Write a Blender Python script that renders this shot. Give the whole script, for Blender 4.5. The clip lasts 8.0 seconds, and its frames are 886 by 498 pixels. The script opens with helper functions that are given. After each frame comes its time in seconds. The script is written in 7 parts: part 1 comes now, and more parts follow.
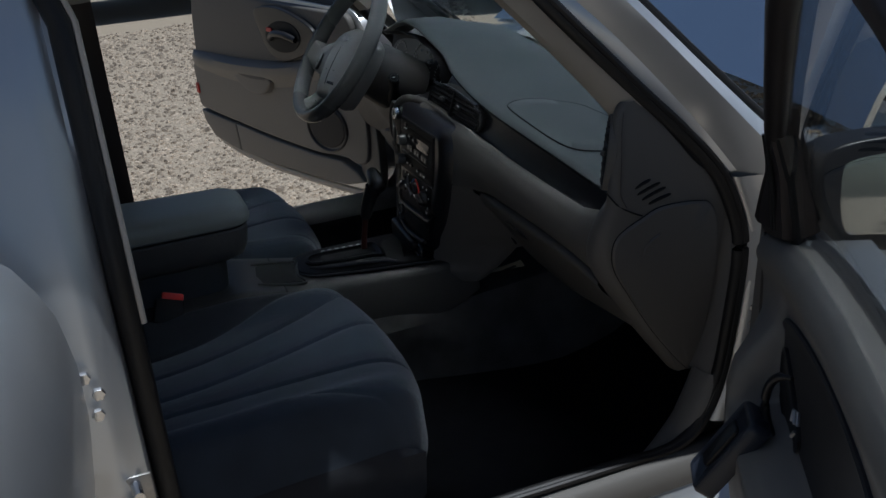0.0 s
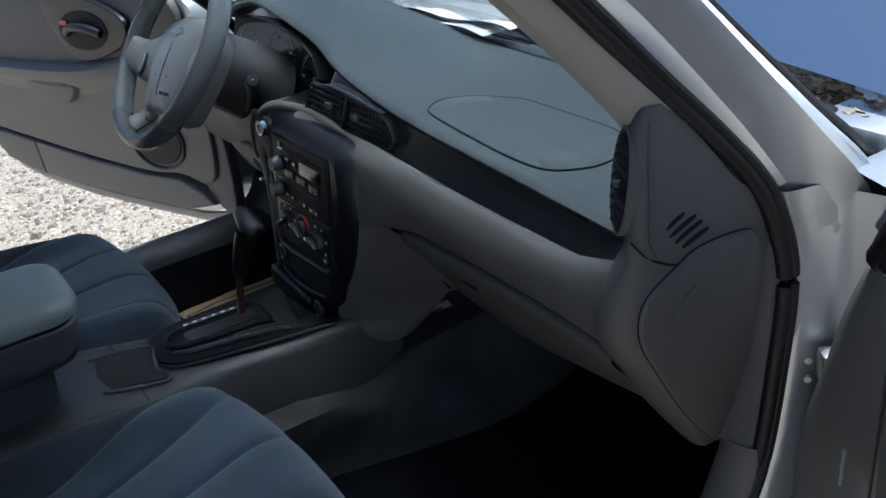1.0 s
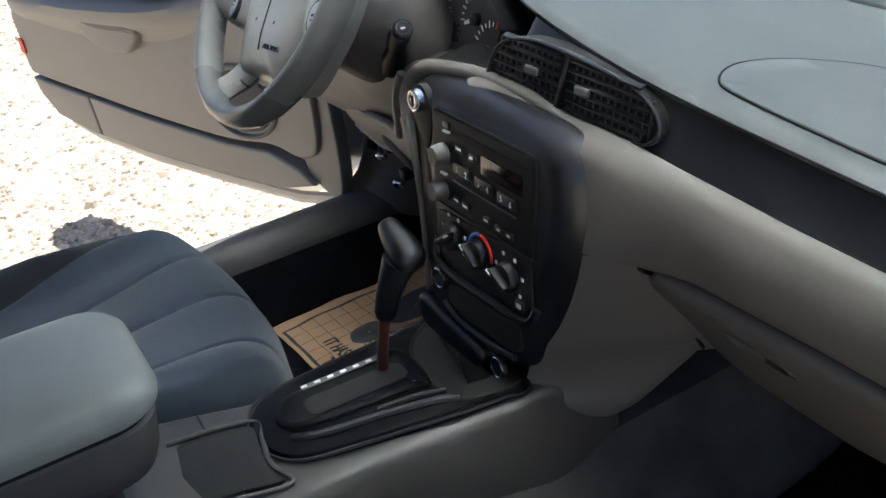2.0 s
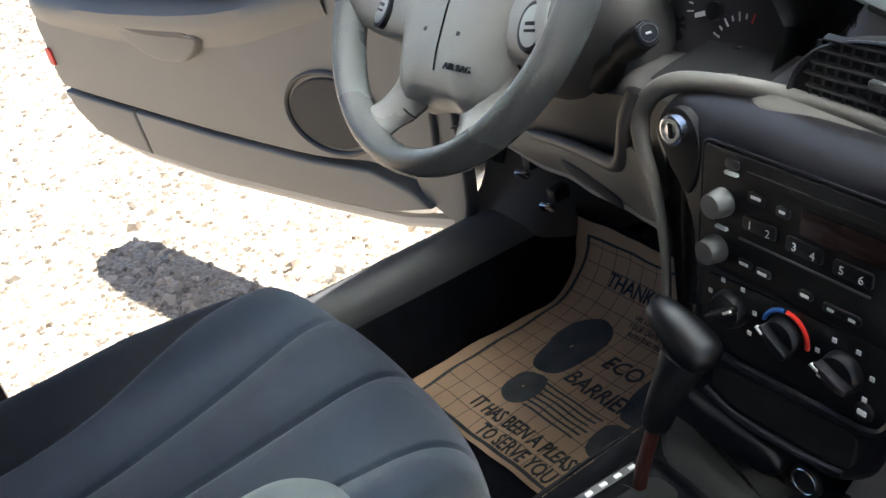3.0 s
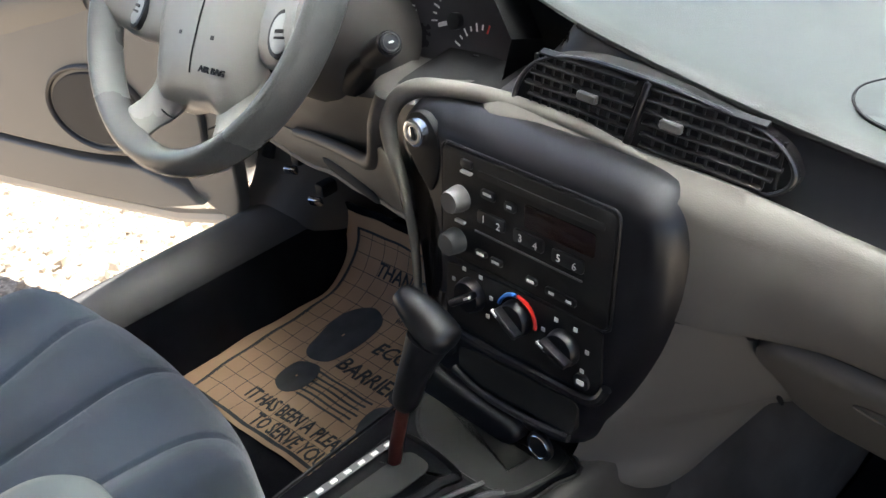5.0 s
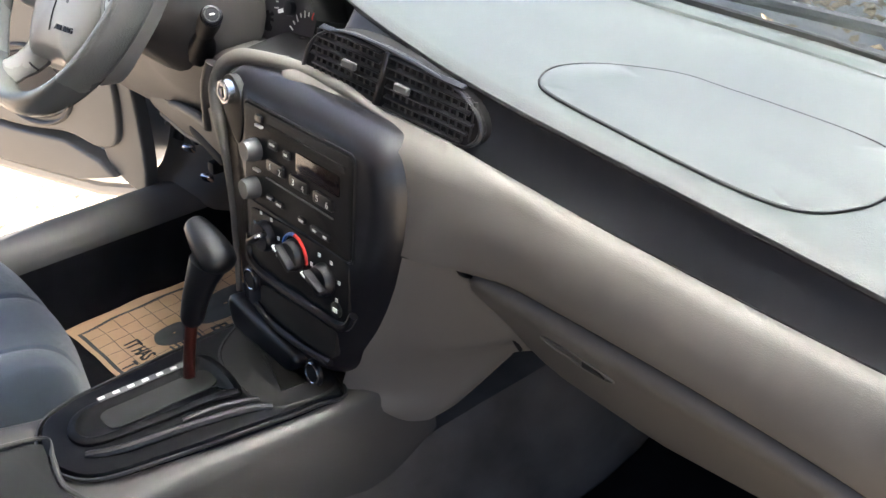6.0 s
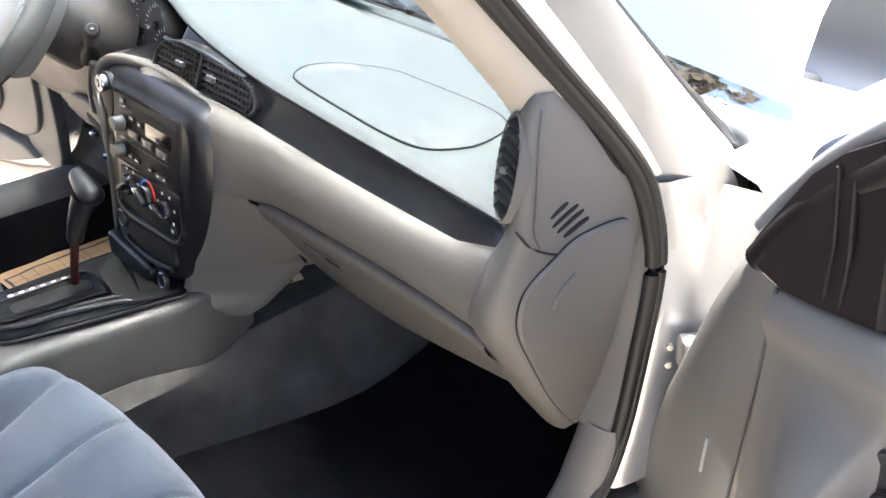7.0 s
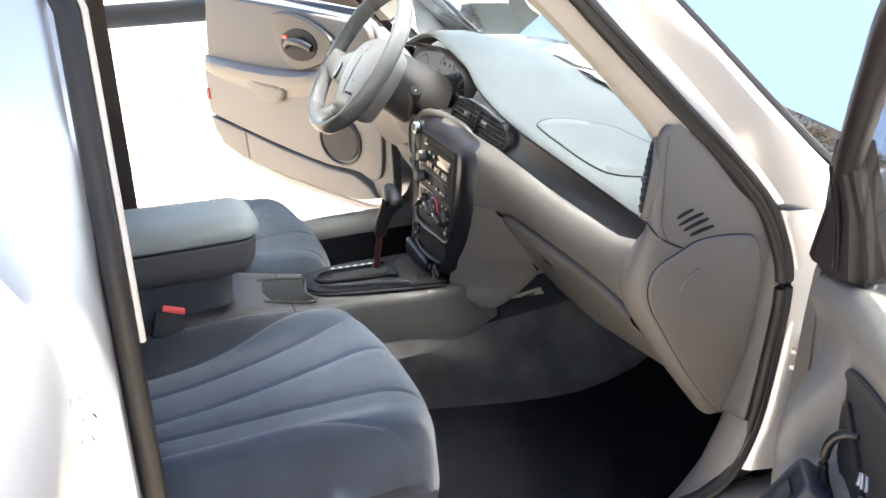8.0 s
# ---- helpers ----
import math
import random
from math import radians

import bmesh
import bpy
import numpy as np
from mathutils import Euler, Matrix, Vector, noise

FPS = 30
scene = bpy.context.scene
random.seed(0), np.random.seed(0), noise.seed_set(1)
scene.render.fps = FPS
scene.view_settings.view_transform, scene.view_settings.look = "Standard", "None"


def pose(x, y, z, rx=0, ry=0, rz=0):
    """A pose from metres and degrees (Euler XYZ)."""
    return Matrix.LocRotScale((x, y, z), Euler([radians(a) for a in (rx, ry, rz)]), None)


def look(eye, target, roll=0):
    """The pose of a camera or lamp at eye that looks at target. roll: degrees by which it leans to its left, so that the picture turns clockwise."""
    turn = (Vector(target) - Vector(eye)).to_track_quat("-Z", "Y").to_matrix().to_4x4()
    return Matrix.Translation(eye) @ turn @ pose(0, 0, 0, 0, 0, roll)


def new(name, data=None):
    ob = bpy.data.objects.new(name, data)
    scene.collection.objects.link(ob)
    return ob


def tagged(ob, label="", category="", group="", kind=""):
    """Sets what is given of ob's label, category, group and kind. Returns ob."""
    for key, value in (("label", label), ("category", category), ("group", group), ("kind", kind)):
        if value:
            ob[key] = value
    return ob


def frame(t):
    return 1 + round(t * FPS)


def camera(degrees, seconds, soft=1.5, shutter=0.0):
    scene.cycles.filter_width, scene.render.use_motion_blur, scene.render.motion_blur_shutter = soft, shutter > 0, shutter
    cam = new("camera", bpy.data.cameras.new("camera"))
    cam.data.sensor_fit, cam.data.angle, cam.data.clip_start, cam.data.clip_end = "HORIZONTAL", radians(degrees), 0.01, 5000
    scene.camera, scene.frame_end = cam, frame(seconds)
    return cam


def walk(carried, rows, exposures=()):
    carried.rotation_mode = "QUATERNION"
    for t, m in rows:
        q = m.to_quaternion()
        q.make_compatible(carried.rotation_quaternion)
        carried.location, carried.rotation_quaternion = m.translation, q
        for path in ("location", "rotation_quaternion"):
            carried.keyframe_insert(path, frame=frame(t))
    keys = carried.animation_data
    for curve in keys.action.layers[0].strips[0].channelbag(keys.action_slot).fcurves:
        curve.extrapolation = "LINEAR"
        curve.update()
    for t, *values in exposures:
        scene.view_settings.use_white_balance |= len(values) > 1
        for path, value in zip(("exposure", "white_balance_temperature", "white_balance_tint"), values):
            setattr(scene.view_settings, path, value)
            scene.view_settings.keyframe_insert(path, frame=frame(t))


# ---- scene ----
cam = camera(48.8, 8.0)
PATH = [
    (0, (1.939, -0.699, 1.362), (0.203, -0.084, 0.582), -5.2),
    (0.5, (1.676, -0.675, 1.327), (0.067, 0.203, 0.527), -5.4),
    (1, (1.385, -0.608, 1.305), (-0.164, 0.291, 0.415), -7.7),
    (1.2, (1.266, -0.586, 1.284), (-0.278, 0.283, 0.355), -7.5),
    (2.3, (0.695, -0.513, 1.169), (-0.872, 0.239, 0.179), -9.4),
    (2.5, (0.613, -0.524, 1.166), (-0.948, 0.221, 0.163), -10.4),
    (3, (0.449, -0.567, 1.173), (-1.082, 0.188, 0.131), -12.4),
    (3.5, (0.39, -0.625, 1.194), (-1.043, 0.257, 0.113), -10.7),
    (4, (0.373, -0.629, 1.205), (-0.904, 0.416, 0.076), -7.4),
    (4.2, (0.385, -0.622, 1.206), (-0.858, 0.457, 0.071), -6.3),
    (5.3, (0.58, -0.533, 1.194), (-0.709, 0.527, 0.092), -5.7),
    (5.5, (0.638, -0.514, 1.186), (-0.673, 0.535, 0.1), -4.9),
    (6, (0.798, -0.503, 1.18), (-0.534, 0.578, 0.152), -2.0),
    (6.5, (1.021, -0.572, 1.233), (-0.258, 0.614, 0.253), 1.2),
    (7, (1.299, -0.621, 1.313), (0.007, 0.537, 0.318), -0.5),
    (7.5, (1.566, -0.671, 1.309), (0.074, 0.326, 0.423), -2.7),
    (8, (1.831, -0.699, 1.33), (0.082, -0.076, 0.586), -2.6),
]
EXPOSURE = ((0.0, -0.85, 5500, 8), (0.5, -0.25, 5000, 8), (1.0, 0.45, 5100, 7), (1.2, 0.75, 5500, 8), (2.3, 1.65, 5950, 9), (4.2, 1.8, 5950, 8), (5.5, 2.35, 6350, 13), (6.0, 2.6, 6350, 14), (6.5, 3.1, 6200, 14), (7.2, 3.05, 6150, 12), (8.0, 2.85, 6300, 12))
walk(cam, [(t, look(eye, target, roll)) for t, eye, target, roll in PATH], EXPOSURE)

# ---- light ----
SUN = Vector((0.02, 0.15, 1.0)).normalized()
world = bpy.data.worlds.new("sky")
scene.world = world
world.use_nodes = True
sky = world.node_tree.nodes.new("ShaderNodeTexSky")
sky.sky_type = "NISHITA"
sky.sun_disc = False
sky.sun_elevation = math.asin(SUN.z)
sky.sun_rotation = math.atan2(SUN.x, SUN.y)
world.node_tree.links.new(sky.outputs[0], world.node_tree.nodes["Background"].inputs[0])
world.node_tree.nodes["Background"].inputs[1].default_value = 0.062
sun = new("sun", bpy.data.lights.new("sun", "SUN"))
sun.data.energy, sun.data.angle, sun.data.color = 5.0, radians(0.55), (1.0, 0.95, 0.87)
sun.matrix_world = look((0, 0, 8), Vector((0, 0, 8)) - SUN)


# ---- materials ----
def mat(name, col, rough=0.5, metal=0.0, var=0.12, vscale=6.0, bump=0.0, bscale=400.0, coat=0.0, sheen=0.0, rand=0.0, rvar=0.08, spec=0.5, island=0.0):
    """A surface with blotchy wear at one scale and grain at another."""
    m = bpy.data.materials.new(name)
    m.use_nodes = True
    nt = m.node_tree
    p = nt.nodes["Principled BSDF"]
    n, l = nt.nodes.new, nt.links.new
    tc = n("ShaderNodeTexCoord")
    big = n("ShaderNodeTexNoise")
    big.inputs["Scale"].default_value, big.inputs["Detail"].default_value = vscale, 6
    l(tc.outputs["Object"], big.inputs["Vector"])
    ramp = n("ShaderNodeMapRange")
    ramp.inputs["From Min"].default_value, ramp.inputs["From Max"].default_value = 0.3, 0.7
    ramp.inputs["To Min"].default_value, ramp.inputs["To Max"].default_value = 1 - var, 1 + var
    l(big.outputs["Fac"], ramp.inputs["Value"])
    out = ramp.outputs["Result"]
    if island:
        geo = n("ShaderNodeNewGeometry")
        spread = n("ShaderNodeMapRange")
        spread.inputs["To Min"].default_value, spread.inputs["To Max"].default_value = 1 - island, 1 + island
        l(geo.outputs["Random Per Island"], spread.inputs["Value"])
        both = n("ShaderNodeMath")
        both.operation = "MULTIPLY"
        l(out, both.inputs[0]), l(spread.outputs["Result"], both.inputs[1])
        out = both.outputs[0]
    if rand:
        info = n("ShaderNodeObjectInfo")
        isl = n("ShaderNodeMapRange")
        isl.inputs["To Min"].default_value, isl.inputs["To Max"].default_value = 1 - rand, 1 + rand
        l(info.outputs["Random"], isl.inputs["Value"])
        mul = n("ShaderNodeMath")
        mul.operation = "MULTIPLY"
        l(out, mul.inputs[0]), l(isl.outputs["Result"], mul.inputs[1])
        out = mul.outputs[0]
    mix = n("ShaderNodeVectorMath")
    mix.operation = "SCALE"
    mix.inputs[0].default_value = col
    l(out, mix.inputs["Scale"])
    l(mix.outputs[0], p.inputs["Base Color"])
    fine = n("ShaderNodeTexNoise")
    fine.inputs["Scale"].default_value, fine.inputs["Detail"].default_value = bscale, 3
    l(tc.outputs["Object"], fine.inputs["Vector"])
    rr = n("ShaderNodeMapRange")
    rr.inputs["To Min"].default_value, rr.inputs["To Max"].default_value = max(0.02, rough - rvar), min(1, rough + rvar)
    l(big.outputs["Fac"], rr.inputs["Value"])
    l(rr.outputs["Result"], p.inputs["Roughness"])
    if bump:
        b = n("ShaderNodeBump")
        b.inputs["Strength"].default_value, b.inputs["Distance"].default_value = bump, 0.002
        l(fine.outputs["Fac"], b.inputs["Height"])
        l(b.outputs["Normal"], p.inputs["Normal"])
    p.inputs["Metallic"].default_value = metal
    p.inputs["Coat Weight"].default_value = coat
    p.inputs["Sheen Weight"].default_value = sheen
    p.inputs["Specular IOR Level"].default_value = spec
    return m


def glass(name, tint, rough=0.0):
    m = bpy.data.materials.new(name)
    m.use_nodes = True
    p = m.node_tree.nodes["Principled BSDF"]
    p.inputs["Base Color"].default_value = (*tint, 1)
    p.inputs["Transmission Weight"].default_value = 1.0
    p.inputs["Roughness"].default_value = rough
    p.inputs["IOR"].default_value = 1.45
    return m


BEIGE = mat("beige_grey_plastic", (0.140, 0.131, 0.119), 0.55, spec=0.35, bump=0.12, bscale=900, var=0.06, vscale=5)
DOORGREY = mat("door_grey_vinyl", (0.190, 0.176, 0.158), 0.45, spec=0.4, bump=0.12, bscale=900, var=0.06)
TAUPE = mat("taupe_plastic", (0.070, 0.064, 0.060), 0.5, bump=0.1, bscale=900, var=0.08)
PAD = mat("grey_green_dash_vinyl", (0.070, 0.079, 0.077), 0.40, spec=0.5, bump=0.14, bscale=700, var=0.06, vscale=4)
BLACK = mat("black_satin_plastic", (0.009, 0.009, 0.011), 0.36, spec=0.5, bump=0.06, bscale=900, var=0.2)
SATIN = mat("black_bezel_plastic", (0.010, 0.010, 0.013), 0.33, spec=0.55, bump=0.05, bscale=900, var=0.1, rvar=0.03)
BLACKM = mat("black_matt_plastic", (0.010, 0.010, 0.011), 0.6, spec=0.25, bump=0.1, var=0.2)
GATE = mat("black_console_plastic", (0.004, 0.004, 0.005), 0.42, spec=0.08, bump=0.08, bscale=900, var=0.2)
TRAYM = mat("dark_grey_tray_plastic", (0.013, 0.0125, 0.012), 0.5, spec=0.2, bump=0.08, bscale=900, var=0.1)
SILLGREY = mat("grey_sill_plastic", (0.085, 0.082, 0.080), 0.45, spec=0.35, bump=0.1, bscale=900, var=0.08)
VANE = mat("grey_vane_plastic", (0.026, 0.026, 0.028), 0.4, var=0.1)
STRIP = mat("charcoal_trim_plastic", (0.020, 0.021, 0.025), 0.30, spec=0.7, bump=0.08, bscale=900, var=0.15)
# near-black that paints the shade inside holes, slots and vents on shallow pieces
HOLESHADE = mat("recess_shade", (0.006, 0.006, 0.006), 0.8, var=0.1)
KNOB = mat("grey_rubber_knob", (0.09, 0.09, 0.09), 0.5, var=0.1)
SEAT = mat("blue_grey_velour", (0.036, 0.049, 0.071), 0.93, sheen=0.45, bump=0.5, bscale=1400, var=0.22, vscale=9, spec=0.2)
SEATSIDE = mat("grey_seat_cloth", (0.034, 0.037, 0.045), 0.9, sheen=0.2, bump=0.5, bscale=1200, var=0.2, vscale=8, spec=0.2)
ARM = mat("sage_grey_vinyl", (0.24, 0.262, 0.25), 0.4, bump=0.14, bscale=800, var=0.08)
BIN = mat("grey_bin_plastic", (0.105, 0.103, 0.098), 0.5, bump=0.12, bscale=800, var=0.08)
CONSOLE = mat("grey_console_plastic", (0.050, 0.048, 0.046), 0.48, spec=0.3, bump=0.1, bscale=900, var=0.1)
CARPET = mat("grey_carpet", (0.115, 0.108, 0.102), 0.97, bump=1.0, bscale=900, var=0.3, vscale=12, spec=0.1)
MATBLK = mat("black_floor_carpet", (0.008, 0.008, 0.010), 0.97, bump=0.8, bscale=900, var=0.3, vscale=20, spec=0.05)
SILVER = mat("silver_car_paint", (0.66, 0.67, 0.68), 0.36, metal=0.75, coat=0.5, var=0.03, bump=0.02, bscale=1500)
HOODP = mat("silver_hood_paint", (0.87, 0.90, 0.92), 0.10, metal=0.97, coat=0.5, var=0.01, rvar=0.01)
RUBBER = mat("black_rubber", (0.013, 0.012, 0.012), 0.5, var=0.15)
PILLAR = mat("beige_pillar_trim", (0.40, 0.36, 0.30), 0.6, bump=0.1, var=0.05)
CHROME = mat("chrome", (0.75, 0.75, 0.76), 0.18, metal=1.0, var=0.03)
KEYGREY = mat("grey_button_plastic", (0.33, 0.34, 0.35), 0.35, var=0.05)
STEEL = mat("worn_steel", (0.42, 0.41, 0.40), 0.4, metal=0.9, var=0.2, vscale=40)
WHEELV = mat("grey_wheel_leather", (0.138, 0.143, 0.141), 0.28, bump=0.25, bscale=500, var=0.12)
HUB = mat("grey_hub_vinyl", (0.24, 0.235, 0.225), 0.30, bump=0.15, bscale=700, var=0.06)
KRAFT = mat("kraft_paper", (0.43, 0.272, 0.150), 0.75, bump=0.25, bscale=60, var=0.12, vscale=7)
INK = mat("dark_print_ink", (0.03, 0.032, 0.032), 0.7)
INKG = mat("grey_print_ink", (0.050, 0.051, 0.048), 0.75, var=0.3, vscale=30)
WHITE = mat("white_print", (0.72, 0.72, 0.70), 0.6, var=0.02)
PAPER = mat("white_paper", (0.82, 0.82, 0.80), 0.7, var=0.03)
RED = mat("red_plastic", (0.62, 0.035, 0.025), 0.35, var=0.05)
BLUE = mat("blue_print", (0.03, 0.14, 0.50), 0.5)
REDROD = mat("dark_red_rod", (0.085, 0.022, 0.016), 0.35, var=0.15)
MIRROR = mat("mirror_glass", (0.86, 0.88, 0.88), 0.03, metal=1.0, var=0.0, rvar=0.0)
GLASS = glass("clear_glass", (0.93, 0.97, 0.95))
GRAVEL = mat("tan_gravel_ground", (0.38, 0.315, 0.235), 0.95, bump=1.0, bscale=120, var=0.55, vscale=95)
STONE = mat("loose_gravel_stone", (0.43, 0.355, 0.270), 0.9, var=0.15, vscale=35, island=0.5)
CONC = mat("pale_concrete", (0.50, 0.48, 0.44), 0.9, var=0.1, vscale=3, bump=0.4, bscale=80)
DARKCAR = mat("dark_green_car_paint", (0.02, 0.035, 0.035), 0.25, coat=0.8, var=0.05)
GREYCAR = mat("dark_grey_car_paint", (0.04, 0.04, 0.042), 0.3, coat=0.6, var=0.05)
# pale tan with sunlight put into the colour, for edges that catch the sun
SUNEDGE = mat("sunlit_edge_tone", (0.62, 0.56, 0.48), 0.5, var=0.08)
ENGINE = mat("engine_black", (0.03, 0.03, 0.03), 0.5, var=0.3)


# ---- mesh helpers ----
def part(name, bm, material, parent=None, label="", sharp=38):
    bm.normal_update()
    for f in bm.faces:
        f.smooth = True
    for e in bm.edges:
        e.smooth = len(e.link_faces) == 2 and e.calc_face_angle(0) < radians(sharp)
    me = bpy.data.meshes.new(name)
    bm.to_mesh(me)
    bm.free()
    me.materials.append(material)
    ob = new(name, me)
    if parent is not None:
        ob.parent = parent
        ob.matrix_parent_inverse = Matrix.Translation(parent["base"]).inverted() if "base" in parent else Matrix()
    if label:
        tagged(ob, label)
    return ob


def thing(name, base, label, category, group="", kind=""):
    ob = new(name)
    ob.empty_display_size = 0.05
    ob.location = base
    ob["base"] = list(base)
    return tagged(ob, label, category, group, kind)


def loft(rows, close=False, caps=False):
    """Skin over rows of points; close joins each row's ends."""
    bm = bmesh.new()
    vs = [[bm.verts.new(p) for p in r] for r in rows]
    n = len(vs[0])
    for a, b in zip(vs, vs[1:]):
        for i in range(n if close else n - 1):
            j = (i + 1) % n
            bm.faces.new((a[i], a[j], b[j], b[i]))
    if caps:
        bm.faces.new(vs[0][::-1])
        bm.faces.new(vs[-1])
    bmesh.ops.recalc_face_normals(bm, faces=bm.faces)
    return bm


def thick(bm, d):
    """Give an open skin a back side at distance d."""
    bm.normal_update()
    geo = bm.faces[:]
    bmesh.ops.solidify(bm, geom=geo, thickness=d)
    bmesh.ops.recalc_face_normals(bm, faces=bm.faces)
    return bm


def spline(pts, n):
    """n points on a smooth curve through pts."""
    pts = [Vector(p) for p in pts]
    out = []
    for i in range(n):
        t = i / (n - 1) * (len(pts) - 1)
        k = min(int(t), len(pts) - 2)
        f = t - k
        p0, p1, p2, p3 = pts[max(k - 1, 0)], pts[k], pts[k + 1], pts[min(k + 2, len(pts) - 1)]
        out.append(0.5 * ((2 * p1) + (p2 - p0) * f + (2 * p0 - 5 * p1 + 4 * p2 - p3) * f * f + (3 * p1 - p0 - 3 * p2 + p3) * f ** 3))
    return out


def ev(table, x):
    xs, ys = zip(*table)
    return float(np.interp(x, xs, ys))


def tube(pts, r, sides=12, closed=False, flat=1.0, up=(0, 0, 1)):
    """A round (or flattened) bar along pts; r may be a list."""
    pts = [Vector(p) for p in pts]
    rows = []
    n = len(pts)
    for i, p in enumerate(pts):
        d = (pts[(i + 1) % n] - pts[i - 1]) if closed else (pts[min(i + 1, n - 1)] - pts[max(i - 1, 0)])
        d.normalize()
        a = d.cross(Vector(up))
        if a.length < 1e-3:
            a = d.cross(Vector((0, 1, 0)))
        a.normalize()
        b = a.cross(d)
        rr = r[i] if isinstance(r, (list, tuple)) else r
        rows.append([p + (a * math.cos(q) + b * math.sin(q) * flat) * rr for q in (2 * math.pi * k / sides for k in range(sides))])
    if closed:
        rows.append(rows[0])
        bm = loft(rows, True)
        bmesh.ops.remove_doubles(bm, verts=bm.verts, dist=1e-6)
        return bm
    return loft(rows, True, True)


def rbox(size, bevel=0.004, seg=2, m=None):
    bm = bmesh.new()
    bmesh.ops.create_cube(bm, size=1)
    for v in bm.verts:
        v.co = Vector((v.co.x * size[0], v.co.y * size[1], v.co.z * size[2]))
    if bevel:
        bmesh.ops.bevel(bm, geom=bm.edges[:], offset=min(bevel, min(size) * 0.45), segments=seg, affect="EDGES", profile=0.5)
    if m is not None:
        bm.transform(m)
    return bm


def box(x0, x1, y0, y1, z0, z1, bevel=0.004, seg=2):
    return rbox((x1 - x0, y1 - y0, z1 - z0), bevel, seg, Matrix.Translation(((x0 + x1) / 2, (y0 + y1) / 2, (z0 + z1) / 2)))


def base(o, r, u):
    """A frame: along r, up u, out of the face."""
    r, u = Vector(r).normalized(), Vector(u).normalized()
    n = r.cross(u).normalized()
    u = n.cross(r)
    return Matrix(((r.x, u.x, n.x, o[0]), (r.y, u.y, n.y, o[1]), (r.z, u.z, n.z, o[2]), (0, 0, 0, 1)))


def plate(outline, m, c0, c1, bevel=0.003, seg=2):
    """A flat piece with that outline in frame m, between heights c0 and c1, its outer rim rounded."""
    bm = bmesh.new()
    lo = [bm.verts.new((a, b, c0)) for a, b in outline]
    hi = [bm.verts.new((a, b, c1)) for a, b in outline]
    n = len(outline)
    top = bm.faces.new(hi)
    bm.faces.new(lo[::-1])
    for i in range(n):
        bm.faces.new((lo[i], lo[(i + 1) % n], hi[(i + 1) % n], hi[i]))
    bmesh.ops.recalc_face_normals(bm, faces=bm.faces)
    if bevel:
        bmesh.ops.bevel(bm, geom=list(top.edges), offset=bevel, segments=seg, affect="EDGES", profile=0.6)
    bm.transform(m)
    return bm


def rrect(a0, a1, b0, b1, r=0.004, n=4):
    out = []
    r = min(r, (a1 - a0) / 2.01, (b1 - b0) / 2.01)
    for cx, cy, s in ((a1 - r, b1 - r, 0), (a0 + r, b1 - r, 1), (a0 + r, b0 + r, 2), (a1 - r, b0 + r, 3)):
        for k in range(n + 1):
            q = (s + k / n) * math.pi / 2
            out.append((cx + r * math.cos(q), cy + r * math.sin(q)))
    return out


def smooth2(pts, n=48):
    """A closed smooth outline through 2D points."""
    k = len(pts)
    out = []
    for i in range(n):
        t = i / n * k
        j, f = int(t), t - int(t)
        p = [Vector(pts[(j + d) % k]) for d in (-1, 0, 1, 2)]
        q = 0.5 * ((2 * p[1]) + (p[2] - p[0]) * f + (2 * p[0] - 5 * p[1] + 4 * p[2] - p[3]) * f * f + (3 * p[1] - p[0] - 3 * p[2] + p[3]) * f ** 3)
        out.append((q.x, q.y))
    return out


def oval(ca, cb, ra, rb, n=32, turn=0.0):
    c, s = math.cos(turn), math.sin(turn)
    return [(ca + ra * math.cos(q) * c - rb * math.sin(q) * s, cb + ra * math.cos(q) * s + rb * math.sin(q) * c) for q in (2 * math.pi * k / n for k in range(n))]


def inset(outline, d):
    """The outline moved inwards by d along its normals."""
    n = len(outline)
    out = []
    for i, p in enumerate(outline):
        a, b = outline[i - 1], outline[(i + 1) % n]
        t = Vector((b[0] - a[0], b[1] - a[1])).normalized()
        out.append((p[0] - t.y * d, p[1] + t.x * d))
    area = sum(outline[i - 1][0] * p[1] - p[0] * outline[i - 1][1] for i, p in enumerate(outline))
    return out if area > 0 else [(2 * p[0] - q[0], 2 * p[1] - q[1]) for p, q in zip(outline, out)]


def cushion(outline, m, steps):
    """A padded face: rings of the outline, each (inset, height), closed at the last."""
    bm = loft([[(a, b, c) for a, b in inset(outline, d)] for d, c in steps], True, True)
    bm.transform(m)
    return bm


def ease(q):
    q = max(0.0, min(1.0, q))
    return q * q * (3 - 2 * q)


def ring(outline, m, c0, c1, width, bevel=0.001):
    """A frame of that width along an outline."""
    k = len(outline)
    ca = sum(p[0] for p in outline) / k
    cb = sum(p[1] for p in outline) / k
    bm = bmesh.new()
    rows = []
    for grow, c in ((0, c0), (0, c1), (-width, c1), (-width, c0)):
        row = []
        for a, b in outline:
            d = Vector((a - ca, b - cb))
            q = d * (1 + grow / d.length)
            row.append((ca + q.x, cb + q.y, c))
        rows.append(row)
    rows.append(rows[0])
    bm = loft(rows, True)
    bmesh.ops.remove_doubles(bm, verts=bm.verts, dist=1e-7)
    if bevel:
        es = [e for e in bm.edges if len(e.link_faces) == 2 and e.calc_face_angle(0) > 1.0]
        bmesh.ops.bevel(bm, geom=es, offset=bevel, segments=1, affect="EDGES")
    bm.transform(m)
    return bm


